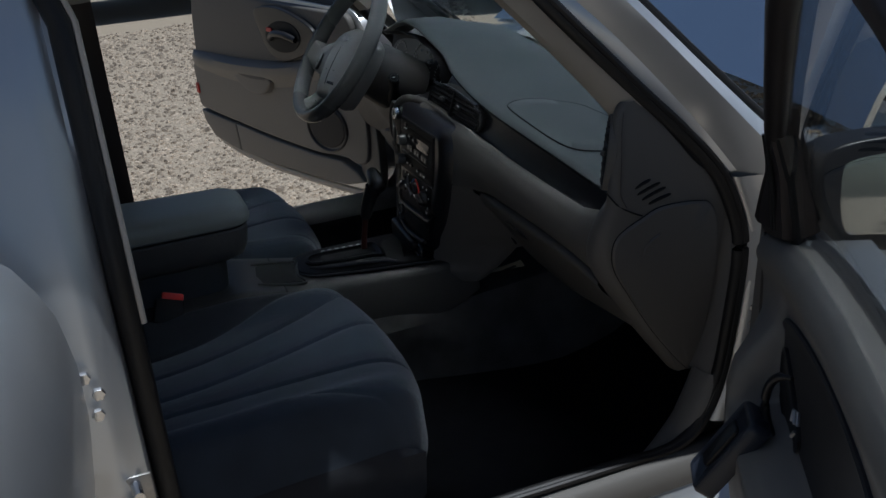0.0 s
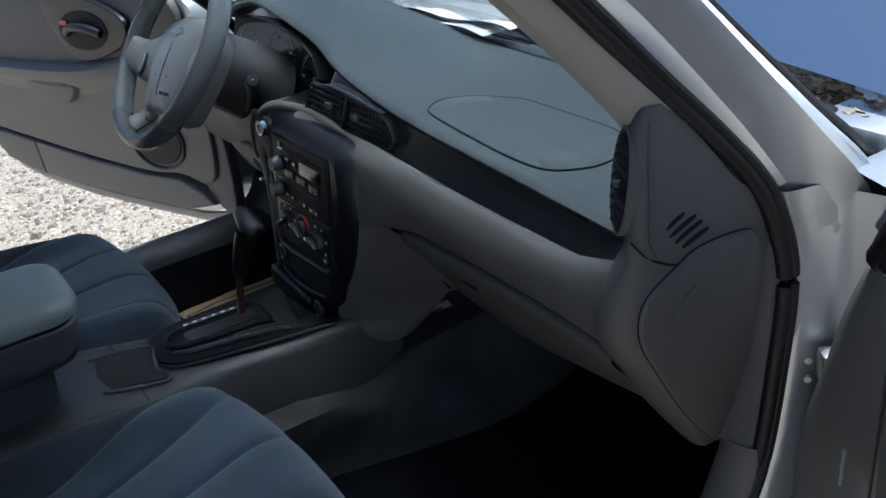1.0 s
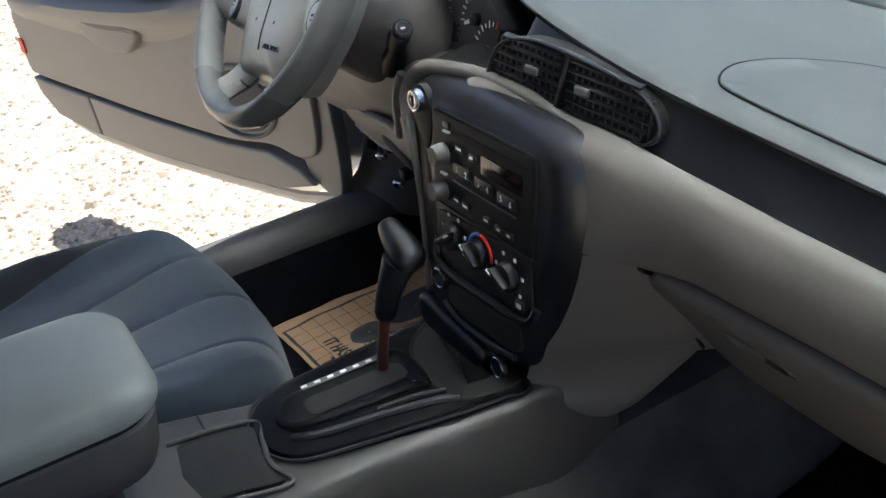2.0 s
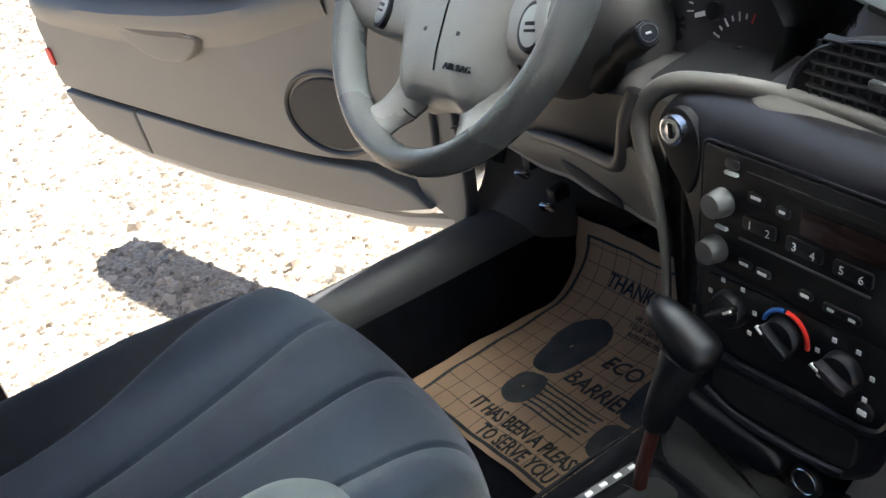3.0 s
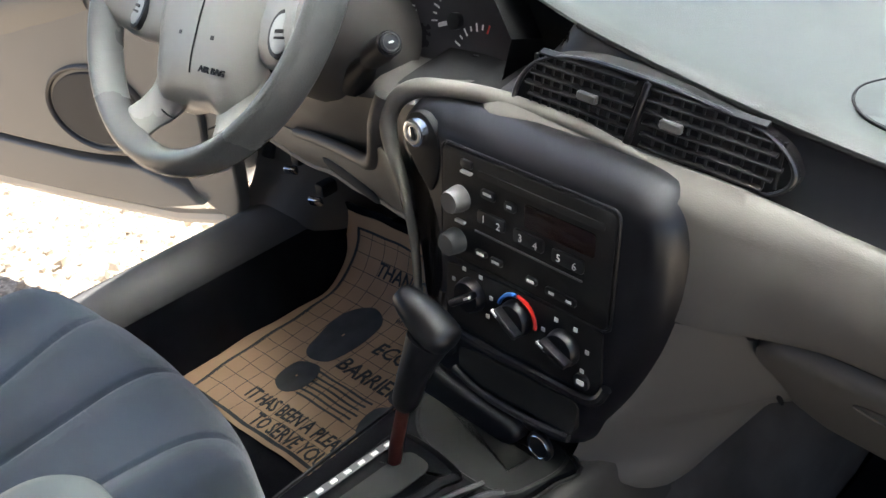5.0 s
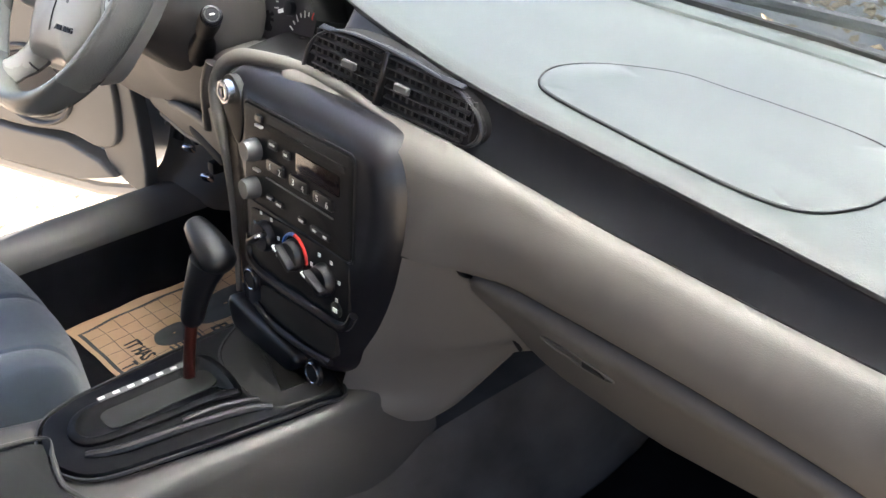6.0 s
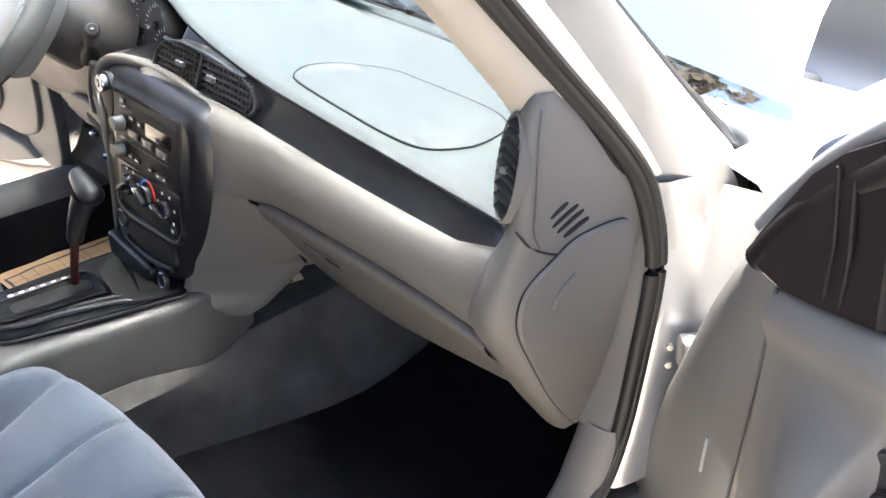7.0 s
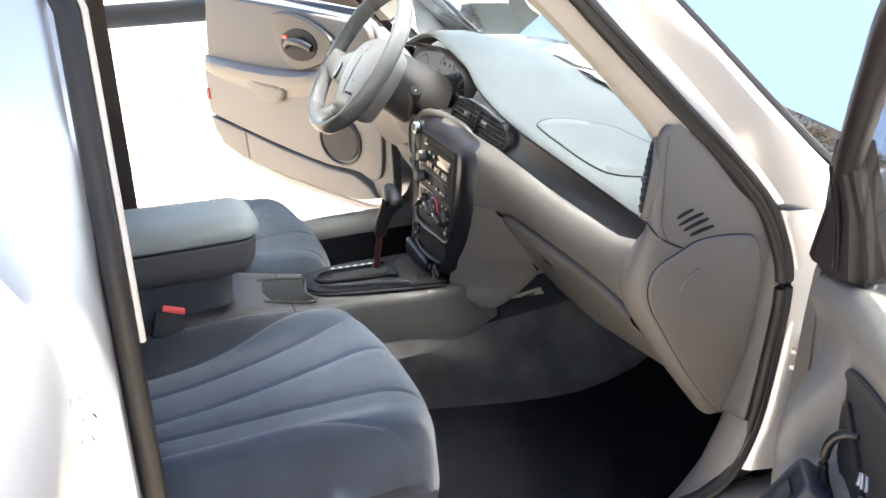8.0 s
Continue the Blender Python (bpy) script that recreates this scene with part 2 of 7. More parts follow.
def disc(m, r, c0, c1, n=28, bevel=0.0015, top=None):
    out = oval(0, 0, r, r, n)
    if top is None:
        return plate(out, m, c0, c1, bevel)
    rows = [[(a * s, b * s, c) for a, b in out] for s, c in ((1, c0), (1, c0 + 0.3 * (c1 - c0)), (top, c1 - 0.0015), (top * 0.93, c1))]
    bm = loft(rows, True, True)
    bm.transform(m)
    return bm


def words(name, text, size, m, material, parent, shear=0.0, depth=0.0004, align="LEFT", wide=1.0, label="", bold=0.0):
    """Raised lettering in the built-in font, lying in frame m."""
    cu = bpy.data.curves.new(name, "FONT")
    cu.body, cu.size, cu.shear, cu.extrude, cu.align_x, cu.align_y = text, size, shear, depth, align, "CENTER"
    cu.offset = bold
    cu.resolution_u = 2
    tmp = bpy.data.objects.new(name, cu)
    scene.collection.objects.link(tmp)
    dg = bpy.context.evaluated_depsgraph_get()
    me = bpy.data.meshes.new_from_object(tmp.evaluated_get(dg))
    bpy.data.objects.remove(tmp)
    me.transform(m @ Matrix.Diagonal((wide, 1, 1, 1)))
    me.materials.clear()
    me.materials.append(material)
    ob = new(name, me)
    if parent is not None:
        ob.parent = parent
        ob.matrix_parent_inverse = Matrix.Translation(parent["base"]).inverted() if "base" in parent else Matrix()
    if label:
        tagged(ob, label)
    return ob


# ---- ground and distance ----
def ground():
    bm = bmesh.new()
    xs = [-400, -60, -20, -9, -5, -3, -1.5, 0, 1.5, 3, 6, 20, 60, 400]
    rows = [[(x, y, 0.0) for x in xs] for y in xs]
    ob = part("ground", loft(rows), GRAVEL)
    return tagged(ob, "sunlit tan gravel of an open lot", "ground", kind="structure")


ground()


def gravel_stones():
    """Loose stones on the open ground beside the driver's door."""
    rng = random.Random(4)
    vs, fs = [], []
    for k in range(30000):
        far = rng.random() ** 1.6
        x = -0.9 - 6.2 * far
        y = rng.uniform(-1.4 - far * 1.2, 0.9 + far * 2.0)
        s = rng.uniform(0.005, 0.013) * (1 + 0.8 * far) * (1.7 if rng.random() < 0.04 else 1)
        q, h = rng.uniform(0, 6.3), s * rng.uniform(0.4, 0.9)
        n = len(vs)
        for i in range(4):
            w = s * rng.uniform(0.7, 1.3)
            vs.append((x + w * math.cos(q + i * 1.57), y + w * math.sin(q + i * 1.57), 0.0))
        for i in range(4):
            w = s * rng.uniform(0.3, 0.7)
            vs.append((x + w * math.cos(q + i * 1.57), y + w * math.sin(q + i * 1.57), h * rng.uniform(0.7, 1.1)))
        fs += [(n, n + 1, n + 5, n + 4), (n + 1, n + 2, n + 6, n + 5), (n + 2, n + 3, n + 7, n + 6), (n + 3, n, n + 4, n + 7), (n + 4, n + 5, n + 6, n + 7)]
    me = bpy.data.meshes.new("gravel")
    me.from_pydata(vs, [], fs)
    me.materials.append(STONE)
    tagged(new("gravel", me), "loose tan and grey gravel stones on the ground", "gravel", kind="stuff")


gravel_stones()


# ---- body of the car ----
body = thing("car_body", (0, 0, 0.2), "silver sedan body shell around the front seats", "car body", kind="structure")


# floor pan and tunnel
part("floor_pan", box(-0.74, 0.74, -1.6, 0.62, 0.18, 0.225, 0), CARPET, body, "grey carpeted floor pan")
MATX = ((-0.5, 0.080), (-0.15, 0.098), (-0.05, 0.128), (0.0, 0.142), (0.08, 0.162), (0.15, 0.178), (0.25, 0.190), (0.35, 0.200), (0.5, 0.210))
tun = []
for y in np.linspace(-1.5, 0.5, 30):
    lift = 0.10 * max(0, (y - 0.0) / 0.5) ** 1.4
    e = ev(MATX, y)
    up = ev(((-0.5, 0.126), (0.05, 0.128), (0.3, 0.165), (0.5, 0.19)), y)
    near = [(e + 0.06, 0.222), (e + 0.008, 0.235), (e + 0.003, 0.262), (0.55 * e + 0.45 * up + 0.008, 0.33), (up + 0.006, 0.385), (up - 0.012, 0.415)]
    far = [(-0.122, 0.40), (-0.155, 0.36), (-0.193, 0.28), (-0.235, 0.235), (-0.317, 0.222)]
    tun.append([(x, y, z + lift * (1 if z > 0.3 else 0.4)) for x, z in near + [(0.0, 0.42)] + far])
part("tunnel_carpet", loft(tun), CARPET, body, "worn grey carpet over the tunnel")
# toe board, sloping up to the firewall
toe = []
for y, z in ((0.10, 0.228), (0.20, 0.235), (0.30, 0.262), (0.42, 0.34), (0.52, 0.46), (0.56, 0.62), (0.57, 0.80)):
    toe.append([(x, y, z) for x in np.linspace(-0.73, 0.73, 15)])
part("toe_board", loft(toe), CARPET, body)
# passenger carpet mat, darker
pm = []
for y in np.linspace(-0.45, 0.50, 16):
    z = ev(((-0.5, 0.234), (0.10, 0.238), (0.2, 0.246), (0.3, 0.276), (0.42, 0.356), (0.5, 0.45)), y)
    e = ev(MATX, y)
    pm.append([(e, y, z - 0.012), (e + 0.012, y, z + 0.004), (0.35, y, z + 0.004), (0.60, y, z + 0.004), (0.655, y, z + 0.002), (0.668, y, z - 0.012)])
fmat = thing("floor_mat", (0.4, 0.0, 0.235), "black carpet floor mat in the front footwell", "floor mat")
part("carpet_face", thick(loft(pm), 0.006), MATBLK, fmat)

for s in (1, -1):
    # sill: inner trim rolls over into the silver step
    sz = 0.0 if s < 0 else -0.075
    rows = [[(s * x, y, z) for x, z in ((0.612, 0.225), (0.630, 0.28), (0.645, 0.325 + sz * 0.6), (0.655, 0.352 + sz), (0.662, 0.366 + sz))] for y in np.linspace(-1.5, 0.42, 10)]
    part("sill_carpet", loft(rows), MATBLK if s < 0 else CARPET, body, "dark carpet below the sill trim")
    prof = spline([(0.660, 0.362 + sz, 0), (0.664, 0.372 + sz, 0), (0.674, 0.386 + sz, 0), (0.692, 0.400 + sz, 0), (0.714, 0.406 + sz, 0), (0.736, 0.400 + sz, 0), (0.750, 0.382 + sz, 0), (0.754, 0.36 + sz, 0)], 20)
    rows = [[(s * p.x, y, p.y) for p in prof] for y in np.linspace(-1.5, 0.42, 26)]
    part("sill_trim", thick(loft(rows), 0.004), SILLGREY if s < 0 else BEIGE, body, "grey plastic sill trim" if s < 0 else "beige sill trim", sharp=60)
    rows = []
    for y in np.linspace(-1.5, 0.45, 14):
        rows.append([(s * x, y, z) for x, z in ((0.740, 0.375 + sz), (0.752, 0.355 + sz), (0.775, 0.33 + sz), (0.80, 0.315 + sz), (0.815, 0.30 + sz), (0.82, 0.225), (0.80, 0.19), (0.74, 0.18))])
    part("sill", loft(rows), SILVER, body, "silver painted door sill")
    # door seal, up from the sill and over the windshield pillar
    up = [(0.706, -0.60, 0.335), (0.706, -0.30, 0.335), (0.706, 0.00, 0.333), (0.705, 0.10, 0.328), (0.703, 0.155, 0.338), (0.702, 0.196, 0.378), (0.701, 0.228, 0.455), (0.701, 0.250, 0.576), (0.701, 0.262, 0.668), (0.701, 0.255, 0.735), (0.701, 0.214, 0.828), (0.700, 0.144, 0.910), (0.698, 0.058, 0.996), (0.690, -0.055, 1.115), (0.668, -0.12, 1.190), (0.645, -0.20, 1.262), (0.62, -0.34, 1.335), (0.60, -0.50, 1.36)]
    pts = [(s * p[0], p[1], p[2]) for p in (up if s > 0 else [(0.735, 0.145, 0.47)] + [(p[0] + 0.03, p[1] - 0.055, p[2]) for p in up[7:]])]
    part("door_seal", tube(spline(pts, 90), 0.0115, 10), RUBBER, body, "black rubber door seal")
    part("seal_lip", tube([(p.x + s * 0.010, p.y + 0.006, p.z + 0.004) for p in spline(pts, 90)], 0.006, 8), RUBBER, body)
    # kick panel: sweeps up from the sill to the pillar and forward into the footwell
    rows = []
    for z in np.linspace(0.23, 0.66 if s < 0 else 0.455, 16):
        if s > 0:
            y0 = ev(((0.23, 0.03), (0.26, 0.06), (0.31, 0.118), (0.36, 0.163), (0.42, 0.193), (0.455, 0.208)), z)
            pr = ((0.712, y0 + 0.020), (0.702, y0 + 0.006), (0.680, y0 - 0.002), (0.660, y0), (0.646, y0 + 0.010), (0.638, y0 + 0.035), (0.630, y0 + 0.09), (0.622, 0.34), (0.615, 0.44))
        else:
            y0 = ev(((0.26, 0.03), (0.36, 0.060), (0.395, 0.085), (0.43, 0.124), (0.47, 0.148), (0.55, 0.160), (0.66, 0.165)), z)
            pr = ((0.752, y0 - 0.010), (0.738, y0), (0.712, y0 + 0.010), (0.690, y0 + 0.026), (0.672, y0 + 0.052), (0.655, y0 + 0.10), (0.640, 0.30), (0.63, 0.42))
        rows.append(spline([(s * x, y, z) for x, y in pr], 18))
    part("kick_panel", loft(rows), BEIGE if s < 0 else DOORGREY, body, "grey moulded kick panel")
    if s < 0:
        rows = []
        for z in np.linspace(0.26, 0.80, 14):
            y0 = ev(((0.26, 0.03), (0.36, 0.060), (0.395, 0.085), (0.43, 0.124), (0.47, 0.148), (0.55, 0.160), (0.80, 0.165)), z)
            rows.append([(-0.750, y0 - 0.008, z), (-0.760, y0 + 0.012, z), (-0.768, 0.20, z), (-0.774, 0.255, z), (-0.790, 0.32, z), (-0.845, 0.345, z)])
        part("door_jamb", loft(rows), SILVER, body, "silver painted door jamb")
        for z in (0.46, 0.50, 0.56):
            part("jamb_bolt", disc(base((-0.764, 0.185, z), (0, -1, 0), (0, 0, 1)), 0.009, 0, 0.010, 6, 0.001), STEEL, body, "steel bolt in the door jamb")
    rows = []
    for z in np.linspace(0.45, 0.93, 14):
        xs = ev(((0.40, 0.634), (0.60, 0.668), (0.70, 0.684), (0.80, 0.688), (0.93, 0.690)), z)
        yb = ev(((0.40, 0.175), (0.46, 0.212), (0.56, 0.232), (0.66, 0.246), (0.74, 0.242), (0.80, 0.220), (0.86, 0.172), (0.93, 0.108)), z)
        rows.append([(s * x, y, z) for x, y in ((xs - 0.012, yb - 0.026), (xs - 0.002, yb - 0.012), (min(xs + 0.004, 0.688), yb - 0.002), (0.692, yb + 0.003), (0.695, yb + 0.006), (0.698, yb + 0.014))])
    part("side_trim", loft(rows), BEIGE, body, "beige trim between the dash end and the door seal")
    # flange between the seal and the hinge pillar
    rows = []
    for z in np.linspace(0.37, 0.82, 14):
        ys = ev(((0.37, 0.19), (0.455, 0.228), (0.576, 0.250), (0.668, 0.262), (0.735, 0.255), (0.82, 0.220)), z)
        rows.append([(s * x, y, z) for x, y in ((0.709, ys + 0.014), (0.716, ys + 0.018), (0.722, ys + 0.028), (0.728, ys + 0.05), (0.745, 0.332))])
    part("door_flange", loft(rows), SILVER, body, "silver painted door flange")
    # hinge pillar
    rows = []
    for z in np.linspace(0.22, 0.80, 12):
        rows.append([(s * x, y, z) for x, y in ((0.713, 0.270), (0.718, 0.278), (0.726, 0.290), (0.734, 0.312), (0.748, 0.328), (0.80, 0.340), (0.845, 0.348))])
    part("hinge_pillar", loft(rows), SILVER, body, "silver painted hinge pillar")
    # A-pillar skin outside
    lo = spline([(0.715, 0.290, 0.70), (0.714, 0.268, 0.79), (0.712, 0.200, 0.885), (0.708, 0.118, 0.98), (0.702, 0.020, 1.085), (0.682, -0.085, 1.185), (0.655, -0.20, 1.285), (0.625, -0.34, 1.358), (0.605, -0.50, 1.385)], 24)
    hi = spline([(0.752, 0.385, 0.70), (0.742, 0.355, 0.785), (0.734, 0.258, 0.885), (0.724, 0.160, 0.985), (0.708, 0.050, 1.100), (0.678, -0.062, 1.215), (0.645, -0.18, 1.322), (0.60, -0.32, 1.395), (0.575, -0.50, 1.425)], 24)
    gl = spline([(0.72, 0.44, 0.70), (0.705, 0.405, 0.80), (0.69, 0.295, 0.905), (0.672, 0.195, 1.005), (0.652, 0.085, 1.118), (0.622, -0.03, 1.232), (0.585, -0.15, 1.335), (0.545, -0.29, 1.405), (0.52, -0.50, 1.435)], 24)
    if s > 0:
        zs = [p[2] for p in up[10:17]]
        rows = []
        for z in np.linspace(0.83, 1.33, 22):
            a = Vector((np.interp(z, zs, [p[0] for p in up[10:17]]) + 0.006, np.interp(z, zs, [p[1] for p in up[10:17]]) + 0.006, z))
            b = Vector((np.interp(z, [p.z for p in lo], [p.x for p in lo]), np.interp(z, [p.z for p in lo], [p.y for p in lo]), z))
            rows.append([a, a.lerp(b, 0.5) + Vector((0.004, 0, 0)), b])
        part("pillar_flange", loft(rows), SILVER, body, "silver flange beside the door seal")
    rows = []
    for a, b, c in zip(lo, hi, gl):
        o = Vector((0.016, 0.012, 0.012))
        m1, m2 = a.lerp(b, 0.3) + o, a.lerp(b, 0.72) + o * 1.1
        rows.append([(s * p[0], p[1], p[2]) for p in (a + Vector((-0.03, 0.012, 0.012)).lerp(Vector((-0.04, -0.03, -0.03)), min(1, max(0, (0.97 - a.z) / 0.06))), a, m1, m2, b + Vector((0.002, 0.002, 0.004)), b.lerp(c, 0.5) + Vector((0.004, 0.01, 0.01)), c)])
    part("a_pillar", loft(rows), SILVER, body, "silver windshield pillar")
    # windscreen moulding
    part("windshield_moulding", tube([(s * (p.x + 0.002), p.y + 0.006, p.z + 0.006) for p in gl], 0.006, 8), RUBBER, body)
    # inside trim of the A-pillar
    ti = spline([(0.692, 0.064, 0.955), (0.692, 0.036, 0.992), (0.682, -0.038, 1.075), (0.655, -0.13, 1.175), (0.612, -0.25, 1.275), (0.585, -0.36, 1.33)], 14)
    tj = spline([(0.652, 0.082, 0.950), (0.652, 0.052, 0.985), (0.638, -0.022, 1.075), (0.606, -0.118, 1.180), (0.55, -0.225, 1.285), (0.52, -0.34, 1.345)], 14)
    rows = []
    for a, b in zip(ti, tj):
        back = Vector((-0.01, -0.028, -0.012))
        rows.append([(s * p[0], p[1], p[2]) for p in (a + Vector((0.008, 0.030, 0.006)), a + Vector((0.008, 0.012, 0.004)), a + Vector((0.004, 0, 0)), a.lerp(b, 0.12) + back * 0.7, a.lerp(b, 0.5) + back, b + back * 0.6, b, b + Vector((-0.002, 0.03, 0.02)))])
    part("pillar_trim", loft(rows), PILLAR, body, "beige plastic pillar trim")
    # roof rail and roof edge; unseen overhang added to keep sun off sills and seats
    rows = [[(s * x, y, z) for x, z in ((0.66, 1.352), (0.775 if s > 0 else 0.785, 1.362), (0.73 if s > 0 else 0.74, 1.385), (0.57, 1.436), (0.3, 1.465), (0, 1.475))] for y in np.linspace(-2.0, -0.34, 12)]
    rows.append([(s * x, y, z) for x, y, z in ((0.66, -0.33, 1.352), (0.68, -0.325, 1.36), (0.64, -0.32, 1.385), (0.55, -0.29, 1.425), (0.3, -0.225, 1.44), (0, -0.205, 1.445))])
    part("roof", loft(rows), SILVER, body, "silver roof panel with an unseen rim widened to shade the sills")
    rows = [[(s * x, y, z) for x, z in ((0.66, 1.350), (0.58, 1.365), (0.4, 1.40), (0, 1.415))] for y in np.linspace(-2.0, -0.34, 10)]
    rows.append([(s * x, y, z) for x, y, z in ((0.66, -0.33, 1.35), (0.56, -0.295, 1.365), (0.3, -0.225, 1.40), (0, -0.205, 1.41))])
    part("headliner", loft(rows), PILLAR, body, "beige cloth headliner")
    # B-pillar
    front, rear = (-0.715, -0.86) if s > 0 else (-0.635, -0.80)
    rows = []
    for z in np.linspace(0.34, 1.40, 22):
        x = ev(((0.34, 0.80), (0.5, 0.815), (0.7, 0.80), (0.9, 0.765), (1.15, 0.705), (1.4, 0.61)), z)
        xi = ev(((0.34, 0.70), (0.9, 0.70), (1.15, 0.655), (1.4, 0.57)), z)
        rows.append([(s * px, py, z) for px, py in ((xi, front - 0.03), (xi + 0.02, front - 0.01), (xi + 0.035, front - 0.006), (x - 0.02, front - 0.012), (x - 0.004, front - 0.03), (x, front - 0.05), (x, rear), (x - 0.03, rear - 0.01), (xi, rear - 0.01))])
    part("b_pillar", loft(rows), SILVER, body, "silver painted centre pillar")
    rows = []
    for z in np.linspace(0.40, 1.36, 20):
        xi = ev(((0.34, 0.70), (0.9, 0.70), (1.15, 0.655), (1.4, 0.57)), z)
        wide = ev(((0.4, 0.15), (0.75, 0.115), (0.84, 0.105), (1.05, 0.10), (1.4, 0.095)), z)
        rows.append([(s * px, py, z) for px, py in ((xi + 0.02, front + 0.002), (xi - 0.012, front + 0.002), (xi - 0.026, front - 0.02), (xi - 0.026, front - wide + 0.02), (xi - 0.01, front - wide), (xi + 0.02, front - wide))])
    k = 9 if s > 0 else 14
    part("pillar_cover", loft(rows[:k]), TAUPE if s > 0 else mat("brown_pillar_plastic", (0.050, 0.038, 0.030), 0.45), body, "dark grey lower pillar cover")
    part("pillar_cover", loft([[Vector(p) + Vector((-s * 0.004, 0, 0)) for p in r] for r in rows[k - 1:]]), PILLAR, body, "beige upper pillar cover")
    bs = [(s * ev(((0.34, 0.738), (0.9, 0.738), (1.15, 0.69), (1.4, 0.605)), z), front + 0.008 - 0.012 * (z > 1.2), z) for z in np.linspace(0.40, 1.36, 24)]
    if s > 0:
        part("door_seal", tube(bs, 0.015, 10, up=(1, 0, 0)), RUBBER, body, "black rubber seal on the centre pillar")
    bs = [(p[0] + s * 0.002, p[1] + 0.017, p[2]) for p in bs]
    if s > 0:
        # trim lightened in colour to look sunlit
        part("pillar_trim", tube([p for p in bs if p[2] > 0.80], 0.0045, 6, up=(1, 0, 0)), SUNEDGE, body, "edge trim along the centre pillar, toned pale as if sunlit")

# firewall, cowl, fenders
part("firewall", box(-0.78, 0.78, 0.60, 0.63, 0.2, 0.80, 0), ENGINE, body, "dark firewall")
rows = []
for x in np.linspace(-0.665, 0.665, 21):
    q = (x / 0.74) ** 2
    rows.append([(x, 0.46 - 0.11 * q, 0.80 - 0.01 * q), (x, 0.50 - 0.11 * q, 0.812 - 0.01 * q), (x, 0.62 - 0.10 * q, 0.825 - 0.01 * q), (x, 0.66 - 0.10 * q, 0.815), (x, 0.665 - 0.1 * q, 0.78)])
part("cowl", loft(rows), mat("dusty_grey_cowl", (0.40, 0.39, 0.36), 0.7, var=0.2, vscale=14, bump=0.2, bscale=300), body, "dusty grey cowl under the windshield")
for s in (1, -1):
    rows = []
    for y in np.linspace(0.33, 2.0, 16):
        d = 0.05 * ((y - 0.33) / 1.67) ** 1.5
        rows.append([(s * (px - d), y, z - d * 1.6) for px, z in ((0.70, 0.79), (0.715, 0.815), (0.745, 0.822), (0.785, 0.812), (0.83, 0.775), (0.862, 0.70), (0.875, 0.58), (0.87, 0.40), (0.85, 0.25))])
    part("fender", loft(rows), SILVER, body, "silver front fender")
    rows = [[(s * px, y, z) for px, z in ((0.70, 0.79), (0.68, 0.775), (0.672, 0.70), (0.64, 0.55), (0.60, 0.3))] for y in np.linspace(0.62, 1.95, 5)]
    part("inner_fender", loft(rows), ENGINE, body, "dark inner fender")
for s in (1, -1):
    part("cowl_end", rbox((0.15, 0.22, 0.03), 0.008, 2, Matrix.Translation((s * 0.672, 0.535, 0.818))), SILVER, body, "silver fender ledge beside the cowl")
part("engine_floor", box(-0.62, 0.62, 0.64, 1.98, 0.28, 0.32, 0), ENGINE, body)

# things under the raised hood
for nm, x, y, z, sx, sy, sz, mt, lab, cat in (
        ("engine", 0.0, 1.25, 0.43, 0.60, 0.45, 0.22, ENGINE, "dark engine block with hoses under the raised hood", "engine"),):
    t = thing(nm, (x, y, z - sz / 2), lab, cat)
    part("casing", rbox((sx, sy, sz), 0.03, 3, Matrix.Translation((x, y, z))), mt, t)
    part("cover", rbox((sx * 0.7, sy * 0.7, 0.03), 0.01, 2, Matrix.Translation((x, y, z + sz / 2 + 0.012))), ENGINE if mt is not ENGINE else STEEL, t)
    for k in range(3):
        q = k * 1.9 + x * 3
        part("hose", tube(spline([(x + 0.3 * sx * math.cos(q), y + 0.3 * sy * math.sin(q), z + sz / 2), (x + 0.5 * sx * math.cos(q), y + 0.5 * sy * math.sin(q), z + sz / 2 + 0.05), (x + 0.75 * sx * math.cos(q), y + 0.7 * sy * math.sin(q), z + sz / 2 - 0.03)], 9), 0.013, 8), RUBBER if k else STEEL, t)

# raised hood, hinged at its rear edge
hood = thing("hood", (0, 0.60, 0.84), "open silver hood standing up before the windshield", "hood")
HT = radians(43)
rows = []
for u in np.linspace(0, 1.12, 18):
    row = []
    for x in np.linspace(-1, 1, 21):
        w = 0.70 - 0.05 * u + 0.035 * max(0.0, 1 - u / 0.2) ** 2
        crown = 0.045 * (1 - x * x) + 0.015 * math.sin(min(1, u / 1.1) * 3.1)
        edge = -0.060 * x * x * (1 - u)
        row.append((x * w, 0.545 + edge + u * math.cos(HT) - crown * math.sin(HT), 0.842 + u * math.sin(HT) + crown * math.cos(HT)))
    rows.append(row)
part("hood_panel", thick(loft(rows), -0.016), HOODP, hood, "glossy silver hood panel mirroring the sky")
part("hood_rib", rbox((0.9, 0.05, 0.03), 0.01, 2, base((0, 0.80, 0.98), (1, 0, 0), (0, math.cos(HT), math.sin(HT)))), SILVER, hood)
for s in (1, -1):
    part("hinge", tube([(s * 0.60, 0.56, 0.78), (s * 0.61, 0.57, 0.82), (s * 0.60, 0.62, 0.90)], 0.012, 8), STEEL, hood)

